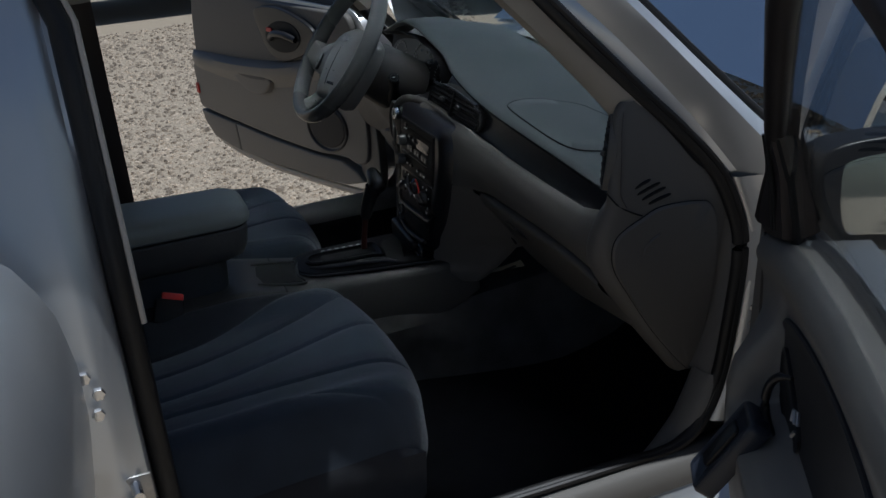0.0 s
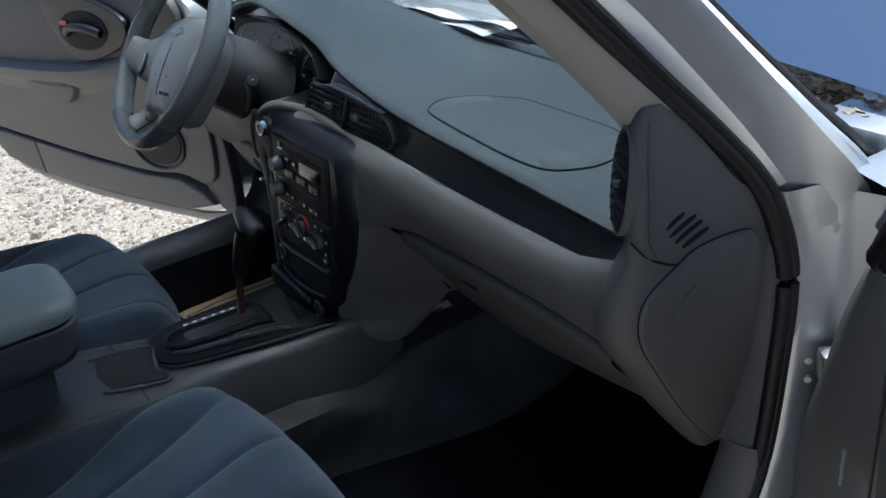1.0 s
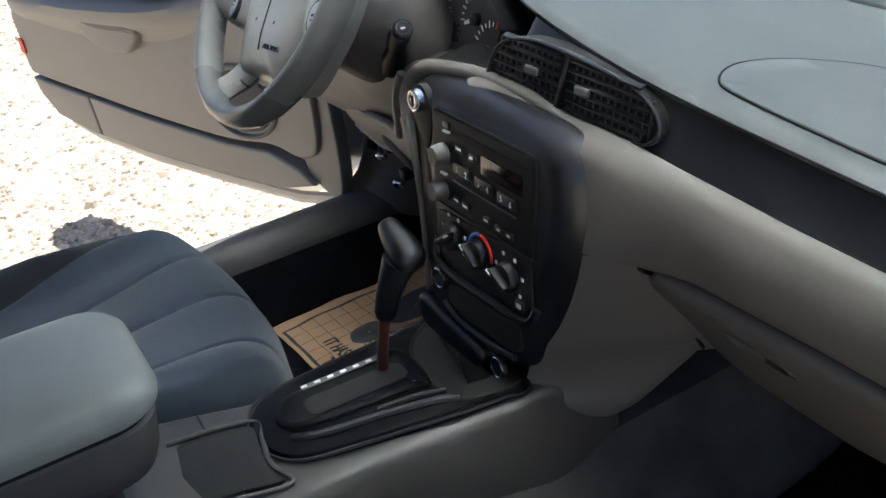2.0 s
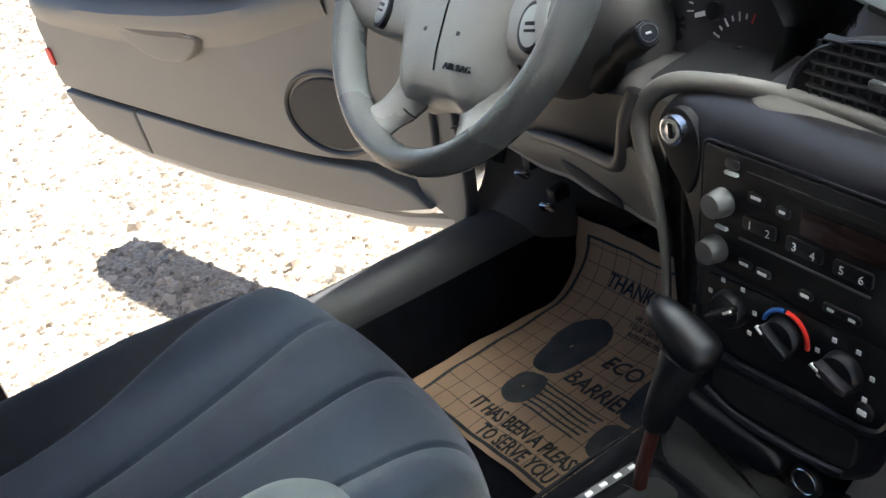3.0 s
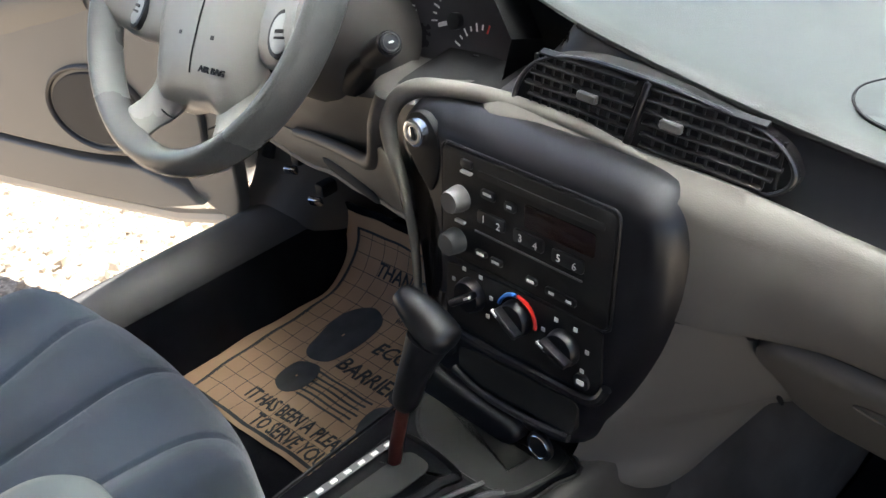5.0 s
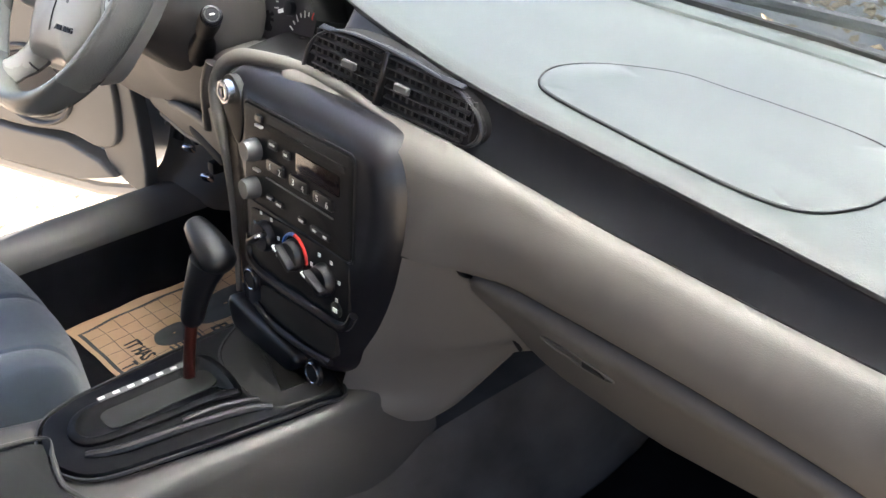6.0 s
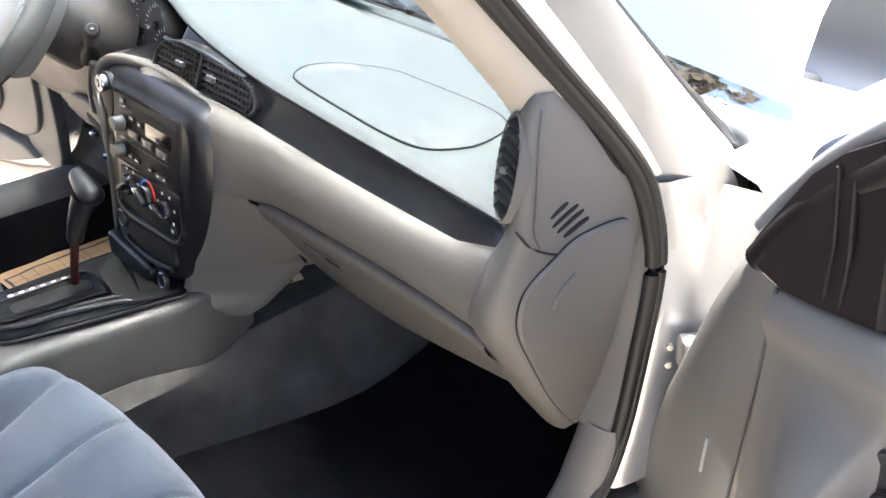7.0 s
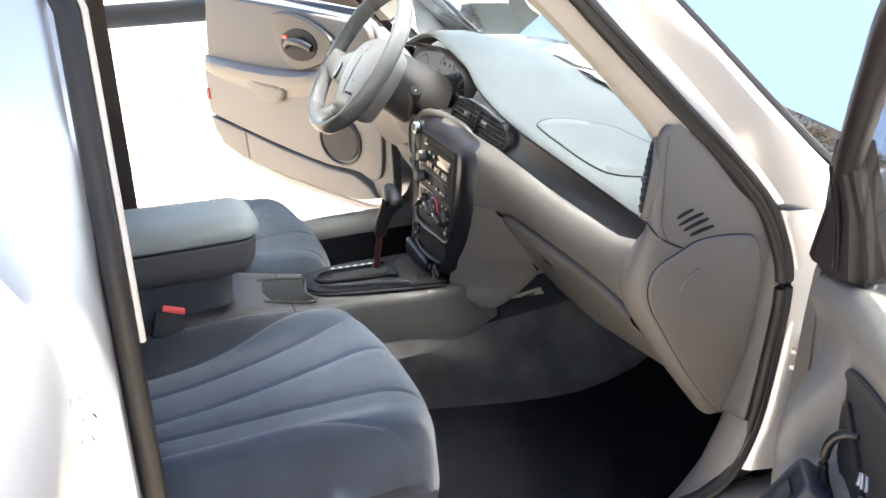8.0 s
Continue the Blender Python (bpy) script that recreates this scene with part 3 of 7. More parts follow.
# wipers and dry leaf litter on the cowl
for x0, x1, y0 in ((0.60, 0.05, 0.50), (0.02, -0.52, 0.52)):
    wp = thing("wiper", (x0, y0, 0.82), "black wiper arm parked on the cowl", "wiper")
    part("wiper_arm", tube(spline([(x0, y0 - 0.06, 0.822), ((x0 * 2 + x1) / 3, y0 - 0.03, 0.842), (x1, y0 - 0.02, 0.838)], 12), 0.008, 8), BLACK, wp)
    part("wiper_blade", tube([(x0 - 0.04, y0 - 0.075, 0.822), (x1 - 0.02, y0 - 0.045, 0.826)], 0.006, 6), RUBBER, wp)
    part("wiper_pivot", disc(Matrix.Translation((x0, y0 - 0.05, 0.805)), 0.022, 0, 0.03, 20, 0.004), BLACK, wp)
lit = random.Random(9)
vs, fs = [], []
for k in range(700):
    x = 0.66 - 0.5 * lit.random() ** 2
    y = 0.575 - 0.07 * (x / 0.66) ** 2 + lit.gauss(0, 0.030)
    r, q, z = lit.uniform(0.004, 0.013), lit.uniform(0, 6.3), 0.812 + lit.random() * 0.022
    n = len(vs)
    for i in range(4):
        vs.append((x + r * math.cos(q + i * 1.57), y + r * 0.7 * math.sin(q + i * 1.57), z + lit.uniform(-0.006, 0.006)))
    fs.append((n, n + 1, n + 2, n + 3))
me = bpy.data.meshes.new("leaf_litter")
me.from_pydata(vs, [], fs)
me.materials.append(mat("dry_leaves", (0.36, 0.27, 0.17), 0.9, var=0.5, vscale=60))
tagged(new("leaf_litter", me), "dry brown leaf litter on the cowl under the hood", "leaf litter", kind="stuff")

# windshield
rows = []
for t in np.linspace(0, 1, 9):
    row = []
    for x in np.linspace(-1, 1, 17):
        w = 0.735 - 0.135 * t
        y0, y1 = 0.475 - 0.105 * x * x, -0.205 - 0.13 * x * x
        row.append((x * w, y0 + (y1 - y0) * t, 0.815 + 0.61 * t + 0.03 * math.sin(t * 3.14)))
    rows.append(row)
ws = part("windshield", thick(loft(rows), 0.004), GLASS, None)
tagged(ws, "clear curved front windshield glass", "windshield", kind="structure")
part("windshield_seal", tube([(x * 0.70, 0.462 - 0.105 * x * x, 0.822) for x in np.linspace(-1, 1, 25)], 0.009, 8), RUBBER, body, "black seal along the windshield base")

# rear of the cabin
part("rear_wall", box(-0.72, 0.72, -2.02, -1.98, 0.2, 1.1, 0), TAUPE, body, "dark rear seat wall")
part("rear_window", box(-0.60, 0.60, -2.02, -2.0, 1.1, 1.42, 0), mat("dark_tinted_glass", (0.015, 0.018, 0.018), 0.1), body, "dark tinted rear window")
part("rear_seat", rbox((1.36, 0.55, 0.30), 0.08, 4, Matrix.Translation((0, -1.62, 0.38))), SEAT, body, "blue-grey rear bench")
part("rear_seat_back", rbox((1.36, 0.18, 0.65), 0.06, 4, Matrix.Translation((0, -1.88, 0.72)) @ pose(0, 0, 0, -12)), SEAT, body)
rows = []
for z in np.linspace(0.25, 1.0, 10):
    x = ev(((0.25, 0.83), (0.5, 0.86), (0.8, 0.83), (1.0, 0.76)), z)
    rows.append([(-x, y, z) for y in np.linspace(-2.05, -0.80, 6)])
part("rear_side_panel", thick(loft(rows), 0.06), SILVER, body, "silver closed rear door on the far side")
part("rear_side_window", loft([[(-0.755, -2.0, 1.0), (-0.755, -0.80, 1.0)], [(-0.60, -1.95, 1.37), (-0.60, -0.78, 1.37)]]), mat("dark_side_glass", (0.015, 0.018, 0.018), 0.1), body, "dark tinted side window")

# closed ends of the body and the road wheels that carry it
part("front_fascia", loft([[(x, 2.0 - 0.10 * (x / 0.8) ** 2 + d, z) for x in np.linspace(-0.82, 0.82, 13)] for d, z in ((-0.02, 0.72), (0.04, 0.62), (0.07, 0.50), (0.05, 0.34), (-0.02, 0.24))]), SILVER, body, "silver front fascia")
rows = [[(x, y, z - 0.06 * (x / 0.78) ** 2) for x in np.linspace(-0.80, 0.80, 11)] for y, z in ((-2.02, 1.06), (-2.3, 1.03), (-2.72, 0.98), (-2.85, 0.90), (-2.88, 0.60), (-2.84, 0.34), (-2.78, 0.24))]
part("trunk_shell", loft(rows), SILVER, body, "silver trunk lid and tail")
for s in (1, -1):
    rows = [[(s * x, y, z) for x, z in ((0.76, 1.0), (0.82, 0.86), (0.855, 0.62), (0.85, 0.40), (0.82, 0.24))] for y in np.linspace(-2.80, -2.0, 6)]
    part("rear_quarter", loft(rows), SILVER, body, "silver rear quarter panel")
    for y in (1.25, -2.25):
        W = base((s * 0.79, y, 0.31), (0, s, 0), (0, 0, 1))
        tyre = part("road_wheel", disc(W, 0.31, -0.19, 0.075, 36, 0.03), RUBBER, body, "black tyre")
        part("wheel_rim", disc(W, 0.20, 0.0, 0.078, 30, 0.01), STEEL, tyre, "grey wheel rim")


# ---- dashboard ----
dash = thing("dashboard", (0, 0.2, 0.5), "grey-green topped dashboard with beige lower panels and dark trim", "dashboard")
ZT = ((-0.70, 0.868), (-0.62, 0.893), (-0.55, 0.915), (-0.46, 0.932), (-0.38, 0.934), (-0.28, 0.926), (-0.18, 0.912), (-0.08, 0.900), (0.02, 0.886), (0.10, 0.877), (0.19, 0.868), (0.26, 0.861), (0.33, 0.854), (0.40, 0.846), (0.5, 0.834), (0.6, 0.820), (0.66, 0.811), (0.72, 0.805))
ZB = ((-0.70, 0.80), (-0.2, 0.815), (-0.07, 0.812), (0.04, 0.799), (0.18, 0.801), (0.28, 0.797), (0.36, 0.792), (0.42, 0.787), (0.52, 0.779), (0.6, 0.773), (0.72, 0.768))
PADY = ((-0.70, 0.12), (-0.51, 0.114), (-0.38, 0.102), (-0.26, 0.091), (-0.144, 0.083), (-0.09, 0.072), (-0.05, 0.060), (0.0, 0.050), (0.08, 0.040), (0.16, 0.032), (0.24, 0.0290), (0.32, 0.0305), (0.40, 0.0345), (0.50, 0.041), (0.60, 0.049), (0.66, 0.054), (0.72, 0.059))
SEAMZ = ((0.0, 0.703), (0.22, 0.701), (0.36, 0.699), (0.44, 0.696), (0.52, 0.690), (0.60, 0.680), (0.66, 0.668))


def even(table, x, w=0.03):
    """A table's value, its corners rounded off."""
    return sum(ev(table, x + w * k / 2) for k in (-2, -1, 0, 1, 2)) / 5


def ztop(x):
    return even(ZT, x)


def zbot(x):
    return even(ZB, x)


def seam(x):
    return even(SEAMZ, x)


def ystrip(x):
    return 0.012 + 0.03 * (max(x, 0) / 0.66) ** 2


rows = []
for x in np.linspace(-0.69, 0.668, 110):
    z = ztop(x)
    yb, zb = 0.468 - 0.21 * x * x, 0.822
    d = max(0, -x - 0.02)
    yy = even(PADY, x)
    low = 0.022 * min(1, d / 0.06)
    rows.append([(x, yy + 0.05 * min(1, d / 0.06) + 0.012, z - 0.016), (x, yy + 0.002, z - 0.005 - low * 0.3), (x, yy - 0.006, z - 0.0035), (x, yy - 0.0055, z - 0.001), (x, yy - 0.001, z + 0.0022), (x, yy + 0.008, z + 0.0035),
                 (x, yy + 0.035, z + 0.003), (x, yy + 0.09, z - 0.002), (x, yy + 0.17, z * 0.75 + 0.25 * 0.87 - 0.010), (x, yy + 0.26, z * 0.4 + 0.6 * 0.85), (x, 0.5 * (yy + 0.26 + yb), 0.835), (x, yb, zb)])
part("top_pad", loft(rows), PAD, dash, "grey-green grained vinyl dash top")
# rear step of the pad along the glass
part("defroster_ledge", tube([(x, 0.40 - 0.19 * x * x, 0.832) for x in np.linspace(-0.6, 0.6, 30)], 0.016, 8, flat=0.5), PAD, dash)

# airbag cover set in the pad
ab = smooth2([(0.240, 0.069), (0.222, 0.092), (0.217, 0.122), (0.234, 0.162), (0.280, 0.203), (0.33, 0.212), (0.40, 0.221), (0.455, 0.225), (0.489, 0.219), (0.506, 0.200), (0.513, 0.158), (0.507, 0.116), (0.495, 0.087), (0.474, 0.072), (0.432, 0.064), (0.38, 0.061), (0.31, 0.060), (0.262, 0.062)], 72)


def zpad(x, y):
    z, yy = ztop(x), even(PADY, x)
    d = y - yy
    return ev(((0.008, z + 0.0035), (0.035, z + 0.003), (0.09, z - 0.002), (0.17, z * 0.75 + 0.25 * 0.87 - 0.010), (0.26, z * 0.4 + 0.6 * 0.85)), d)


bm = bmesh.new()
ab = [(x, y - 0.005) for x, y in ab]
ca, cb = 0.37, 0.135
lay = []
for s, h in ((1.0, -0.004), (1.0, 0.0008), (0.985, 0.0022), (0.75, 0.0022), (0.5, 0.0022), (0.25, 0.0022)):
    lay.append([bm.verts.new((ca + (a - ca) * s, cb + (b - cb) * s, zpad(ca + (a - ca) * s, cb + (b - cb) * s) + h)) for a, b in ab])
for r0, r1 in zip(lay, lay[1:]):
    for i in range(len(ab)):
        j = (i + 1) % len(ab)
        bm.faces.new((r0[i], r0[j], r1[j], r1[i]))
bm.faces.new(lay[-1])
bmesh.ops.recalc_face_normals(bm, faces=bm.faces)
part("airbag_cover", bm, PAD, dash)
part("airbag_groove", tube([(ca + (a - ca) * 1.004, cb + (b - cb) * 1.006, zpad(a, b) + 0.0009) for a, b in ab], 0.0012, 6, closed=True), BLACKM, dash, "dark gap round the airbag cover")

# charcoal strip below the pad
rows = []
for x in np.linspace(-0.205, 0.655, 90):
    t, b, y = ztop(x) - 0.002, zbot(x), ystrip(x)
    k = max(0.0, min(1.0, (x - 0.612) / 0.043))
    if k > 0:
        mid, h = (t + b) / 2 - 0.008 * k, (t - b) / 2 * math.sqrt(max(0.0, 1 - k * k))
        t, b = mid + h, mid - h
    t = min(t, ev(((-0.21, 0.806), (-0.12, 0.812), (-0.07, 0.824), (-0.03, 0.862), (0.0, 0.90)), x))
    b = min(b, t - 0.012)
    back = max(0.0, even(PADY, x) - y - 0.012) * (1 - k)
    rows.append([(x, y + 0.004 + 0.010 * q * (1 - q) * 4 * 0.5 - 0.012 * (1 - q) + 0.007 * q * q + back * q * q, b + (t - b) * q) for q in (0, 0.08, 0.25, 0.5, 0.75, 0.92, 1)])
shelf = 13
part("trim_strip", loft(rows[shelf:]), STRIP, dash, "charcoal satin trim strip")
part("instrument_shelf", loft(rows[:shelf + 1]), BLACKM, dash, "matt black shelf below the instruments")
rim = [(x, ystrip(x) - 0.006, zbot(x) + 0.0015) for x in np.linspace(0.30, 0.612, 24)]
part("strip_groove", tube(rim, 0.002, 6), BLACKM, dash)
part("strip_groove", tube([(x, even(PADY, x) - 0.004, ztop(x) - 0.004) for x in np.linspace(-0.005, 0.60, 40)], 0.003, 6), BLACKM, dash)

rows = []
for x in np.linspace(0.58, 0.672, 12):
    t, b, y = ztop(x) - 0.001, zbot(x) - 0.002, ystrip(x)
    rows.append([(x, y + 0.010 + 0.020 * q * (1 - q) - 0.012 * (1 - q) + 0.016 * q * q, b + (t - b) * q) for q in (0, 0.08, 0.25, 0.5, 0.75, 0.92, 1)])
part("strip_surround", loft(rows), BEIGE, dash, "beige panel round the tip of the strip")
# beige lower panel: rolls over from the strip and blends into the panel beside the bezel
XE = ((0.459, 0.122), (0.468, 0.106), (0.482, 0.089), (0.495, 0.076), (0.504, 0.072), (0.53, 0.080), (0.57, 0.098), (0.61, 0.116), (0.65, 0.133), (0.69, 0.148), (0.735, 0.156), (0.78, 0.154), (0.81, 0.140))
XEND = ((0.459, 0.136), (0.470, 0.147), (0.495, 0.161), (0.535, 0.184), (0.57, 0.202), (0.63, 0.203), (0.667, 0.206), (0.70, 0.212))
YEND = ((0.459, 0.006), (0.470, 0.022), (0.495, 0.045), (0.535, 0.074), (0.552, 0.080), (0.586, 0.058), (0.632, 0.033), (0.667, 0.016), (0.70, 0.003))


def blend(x, z):
    q = max(0.0, min(1.0, (x - ev(XE, z)) / (0.285 - ev(XE, z))))
    return q * q * (3 - 2 * q)


def bezel_y(z):
    return -0.064 + 0.125 * (z - 0.50)


rows = []
for x in np.linspace(-0.095, 0.668, 90):
    b, y = zbot(x), ystrip(x)
    k = max(0.0, (x - 0.60) / 0.068)
    bb = b + 0.014 * k
    hi = 0.016 * ease((0.38 - x) / 0.26) * ease((x + 0.095) / 0.05)
    sm = seam(x)
    row = [(x, y + 0.012, bb - 0.001), (x, y - 0.004, bb + 0.002 + 0.4 * hi), (x, y - 0.010, bb + 0.003 + 0.85 * hi), (x, y - 0.016, bb + 0.003 + hi), (x, y - 0.024, bb - 0.003 + 0.9 * hi)]
    prof = [(p.x, p.y) for p in spline([(y - 0.024, bb - 0.003 + 0.9 * hi, 0), (y - 0.031, bb - 0.016, 0), (y - 0.035, bb - 0.034, 0), (y - 0.034, bb - 0.054, 0), (y - 0.028, bb - 0.072, 0), (y - 0.018, sm + 0.004, 0)], 14)[1:]]
    for yy, z in prof:
        w = blend(x, z)
        row.append((x, bezel_y(z) + (yy - bezel_y(z)) * w, z))
    w = blend(x, sm)
    tuck = 0.016 * max(0.0, min(1.0, (x - 0.205) / 0.02))
    row.append((x, bezel_y(sm) + (y - 0.015 + tuck - bezel_y(sm)) * w, sm + 0.001))
    rows.append(row)
part("lower_panel", loft(rows), BEIGE, dash, "beige grained lower dash panel with a rolled lip", sharp=60)
rows = []
for z in np.linspace(0.7, 0.459, 34):
    xe, xn = ev(XE, z), ev(XEND, z)
    yp, yn = bezel_y(z), ev(YEND, z)
    yp = max(yp, -0.06 + 1.5 * (xe - 0.09)) if z < 0.50 else yp
    row = [(xe - 0.012 * ease((z - 0.48) / 0.03), yp + 0.03 * ease((z - 0.459) / 0.04) + 0.002, z)]
    for q in np.linspace(0, 1, 14):
        x = xe + (xn - xe) * q
        w = q ** 1.35 if z < 0.60 else (q ** 1.35 * (0.70 - z) + blend(x, z) / max(0.05, blend(xn, z)) * (z - 0.60)) / 0.10
        row.append((x, yp + (yn - yp) * min(1, w), z))
    far = ease((z - 0.54) / 0.02)
    row.append((xn + 0.012 * far, yn + 0.006 + 0.008 * far, z))
    row.append((xn + 0.06 * far, yn + 0.012 + 0.03 * far, z))
    rows.append(row)
part("centre_side_panel", loft(rows), BEIGE, dash, "beige panel beside the radio stack", sharp=60)
# glovebox door with its rounded left end
rows = []
for u in np.linspace(0, 1, 56):
    u = u ** 1.4
    prof = []
    for q, yy in ((0, 0.000), (0.006, -0.012), (0.02, -0.0185), (0.05, -0.0205), (0.12, -0.014), (0.24, 0.004), (0.37, 0.023), (0.5, 0.041), (0.62, 0.057), (0.75, 0.074), (0.86, 0.090), (0.94, 0.105), (1.0, 0.124)):
        zt = seam(0.215 + 0.437 * u) - 0.001
        lo = ev(((0.2, 0.500), (0.33, 0.488), (0.652, 0.502)), 0.2 + 0.452 * u)
        z = zt + (lo - zt) * q
        xl = ev(((0.49, 0.262), (0.507, 0.236), (0.53, 0.216), (0.553, 0.207), (0.586, 0.204), (0.632, 0.203), (0.667, 0.207), (0.70, 0.216)), z)
        x = xl + (0.652 - xl) * u
        e = max(0.0, 1 - (x - xl) / 0.028)
        f = max(0.0, (x - 0.60) / 0.052)
        prof.append((x, ystrip(x) + yy + 0.007 * e ** 2.4, z - 0.004 * f * (1 - q) - 0.012 * e ** 3 * (1 - q)))
    prof += [(x, prof[-1][1] + 0.03, prof[-1][2] - 0.003), (x, prof[-1][1] + 0.17, prof[-1][2] + 0.02)]
    rows.append(prof)
edge = [(ev(((0.53, 0.208), (0.553, 0.206), (0.586, 0.204), (0.632, 0.203), (0.667, 0.207), (0.70, 0.216)), z) - 0.002, 0, z) for z in np.linspace(0.556, 0.672, 12)]
edge = [(x, ystrip(x) + ev(((0.53, 0.078), (0.60, 0.042), (0.65, 0.018), (0.672, 0.006)), z), z) for x, _, z in edge]
part("glovebox_seam", tube(spline(edge + [(0.208, 0.000, 0.686), (0.213, -0.010, 0.6965), (0.222, -0.0125, 0.7020)], 30), 0.0024, 6), BLACKM, dash, "dark gap at the glovebox end")
glove = part("glovebox_door", loft(rows), BEIGE, dash, "closed beige glovebox door", sharp=60)
part("glovebox_seam", tube([(x, ystrip(x) - 0.0135, seam(x) + 0.0012 - 0.004 * max(0, (x - 0.60) / 0.052)) for x in np.linspace(0.222, 0.635, 30)], 0.0015, 6), BLACKM, dash, "dark seam above the glovebox")
GY = ((0, 0.000), (0.006, -0.012), (0.02, -0.0185), (0.05, -0.0205), (0.12, -0.014), (0.24, 0.004), (0.37, 0.023), (0.5, 0.041), (0.62, 0.057))


def on_glove(x, z, out=0.0):
    q = (seam(x) - 0.001 - z) / (seam(x) - 0.001 - ev(((0.2, 0.500), (0.33, 0.488), (0.652, 0.502)), x))
    return (x, ystrip(x) + ev(GY, q) - out, z)


part("latch_recess", tube([on_glove(0.328 + 0.040 * math.cos(q), 0.640 - 0.004 * math.cos(q) + 0.013 * math.sin(q), 0.0012) for q in np.linspace(0, 6.283, 33)[:-1]], 0.0011, 6, closed=True), BEIGE, glove, "shallow oval latch recess")
# latch opening as a thin plate, its inner shade painted near-black
hb = bmesh.new()
hb.faces.new([hb.verts.new(on_glove(x, z, 0.0030)) for x, z in ((0.332, 0.632), (0.356, 0.630), (0.352, 0.642), (0.342, 0.650))])
part("latch_hole", thick(hb, 0.002), HOLESHADE, glove, "small plate painted dark as the shaded latch opening")
part("bumper_hole", rbox((0.024, 0.006, 0.007), 0.002, 1, base((0.186, 0.078, 0.552), (0.6, 0.7, 0.3), (0, -0.3, 1))), HOLESHADE, dash, "small dark slot beside the glovebox")


# end pod by the door, carrying the side vent
PODS = (
    (0.972, ((0.650, 0.085), (0.656, 0.070), (0.668, 0.056), (0.688, 0.045), (0.699, 0.048), (0.701, 0.056), (0.698, 0.070))),
    (0.950, ((0.646, 0.085), (0.652, 0.062), (0.668, 0.047), (0.690, 0.034), (0.702, 0.040), (0.703, 0.060), (0.700, 0.092))),
    (0.900, ((0.645, 0.085), (0.651, 0.056), (0.669, 0.040), (0.692, 0.026), (0.705, 0.035), (0.706, 0.060), (0.700, 0.135))),
    (0.850, ((0.648, 0.080), (0.655, 0.050), (0.673, 0.035), (0.693, 0.022), (0.706, 0.031), (0.707, 0.060), (0.699, 0.178))),
    (0.815, ((0.655, 0.070), (0.664, 0.040), (0.680, 0.025), (0.694, 0.017), (0.706, 0.028), (0.707, 0.060), (0.697, 0.224))),
    (0.785, ((0.650, 0.040), (0.662, 0.016), (0.680, 0.006), (0.694, 0.008), (0.704, 0.022), (0.705, 0.060), (0.696, 0.236))),
    (0.745, ((0.640, 0.020), (0.656, 0.002), (0.676, -0.004), (0.692, 0.002), (0.702, 0.018), (0.703, 0.060), (0.693, 0.240))),
    (0.715, ((0.632, 0.014), (0.654, 0.001), (0.674, -0.002), (0.690, 0.007), (0.699, 0.022), (0.699, 0.060), (0.689, 0.238))),
    (0.680, ((0.620, 0.026), (0.648, 0.014), (0.670, 0.013), (0.686, 0.022), (0.694, 0.037), (0.694, 0.070), (0.684, 0.236))),
    (0.600, ((0.602, 0.077), (0.630, 0.066), (0.654, 0.066), (0.670, 0.075), (0.678, 0.089), (0.678, 0.110), (0.671, 0.232))),
    (0.520, ((0.595, 0.130), (0.615, 0.122), (0.638, 0.122), (0.652, 0.128), (0.660, 0.140), (0.661, 0.150), (0.658, 0.229))),
    (0.440, ((0.590, 0.190), (0.605, 0.182), (0.622, 0.180), (0.634, 0.182), (0.640, 0.186), (0.642, 0.190), (0.644, 0.228))))
rows = [spline([(x, y, z) for x, y in pr], 19) for z, pr in PODS]
cols = [spline([r[i] for r in rows], 40) for i in range(19)]
part("end_pod", loft(cols), BEIGE, dash, "beige rounded dash end by the door")


def side(y, z, out=0.0):
    """A place on the flank of the dash end."""
    x = ev(((0.44, 0.643), (0.60, 0.677), (0.70, 0.695), (0.75, 0.699), (0.80, 0.701), (0.97, 0.700)), z) - 0.04 * max(0, y - 0.06)
    return (x + 0.006 + out, y, z)


capo = smooth2([(0.020, 0.738), (0.033, 0.763), (0.072, 0.781), (0.111, 0.793), (0.180, 0.787), (0.208, 0.772), (0.222, 0.72), (0.226, 0.588), (0.225, 0.47), (0.216, 0.444), (0.196, 0.450), (0.116, 0.552), (0.049, 0.657), (0.024, 0.703)], 56)
bm = bmesh.new()
lay = []
for s, o in ((1.0, -0.012), (1.0, 0.001), (0.975, 0.0038), (0.6, 0.0045), (0.2, 0.0045)):
    lay.append([bm.verts.new(side(0.13 + (y - 0.13) * s, 0.65 + (z - 0.65) * s, o)) for y, z in capo])
for r0, r1 in zip(lay, lay[1:]):
    for i in range(len(capo)):
        j = (i + 1) % len(capo)
        bm.faces.new((r0[i], r0[j], r1[j], r1[i]))
bm.faces.new(lay[-1])
bmesh.ops.recalc_face_normals(bm, faces=bm.faces)
part("end_cap", bm, BEIGE, dash, "beige access panel on the dash end")
part("end_cap_gap", tube([side(y, z, -0.001) for y, z in capo], 0.0012, 6, closed=True), BLACKM, dash, "dark gap round the access panel")
part("finger_notch", tube(spline([side(0.075, 0.715, 0.004), side(0.082, 0.735, 0.005), side(0.105, 0.748, 0.004)], 8), 0.0028, 6), BEIGE, dash)
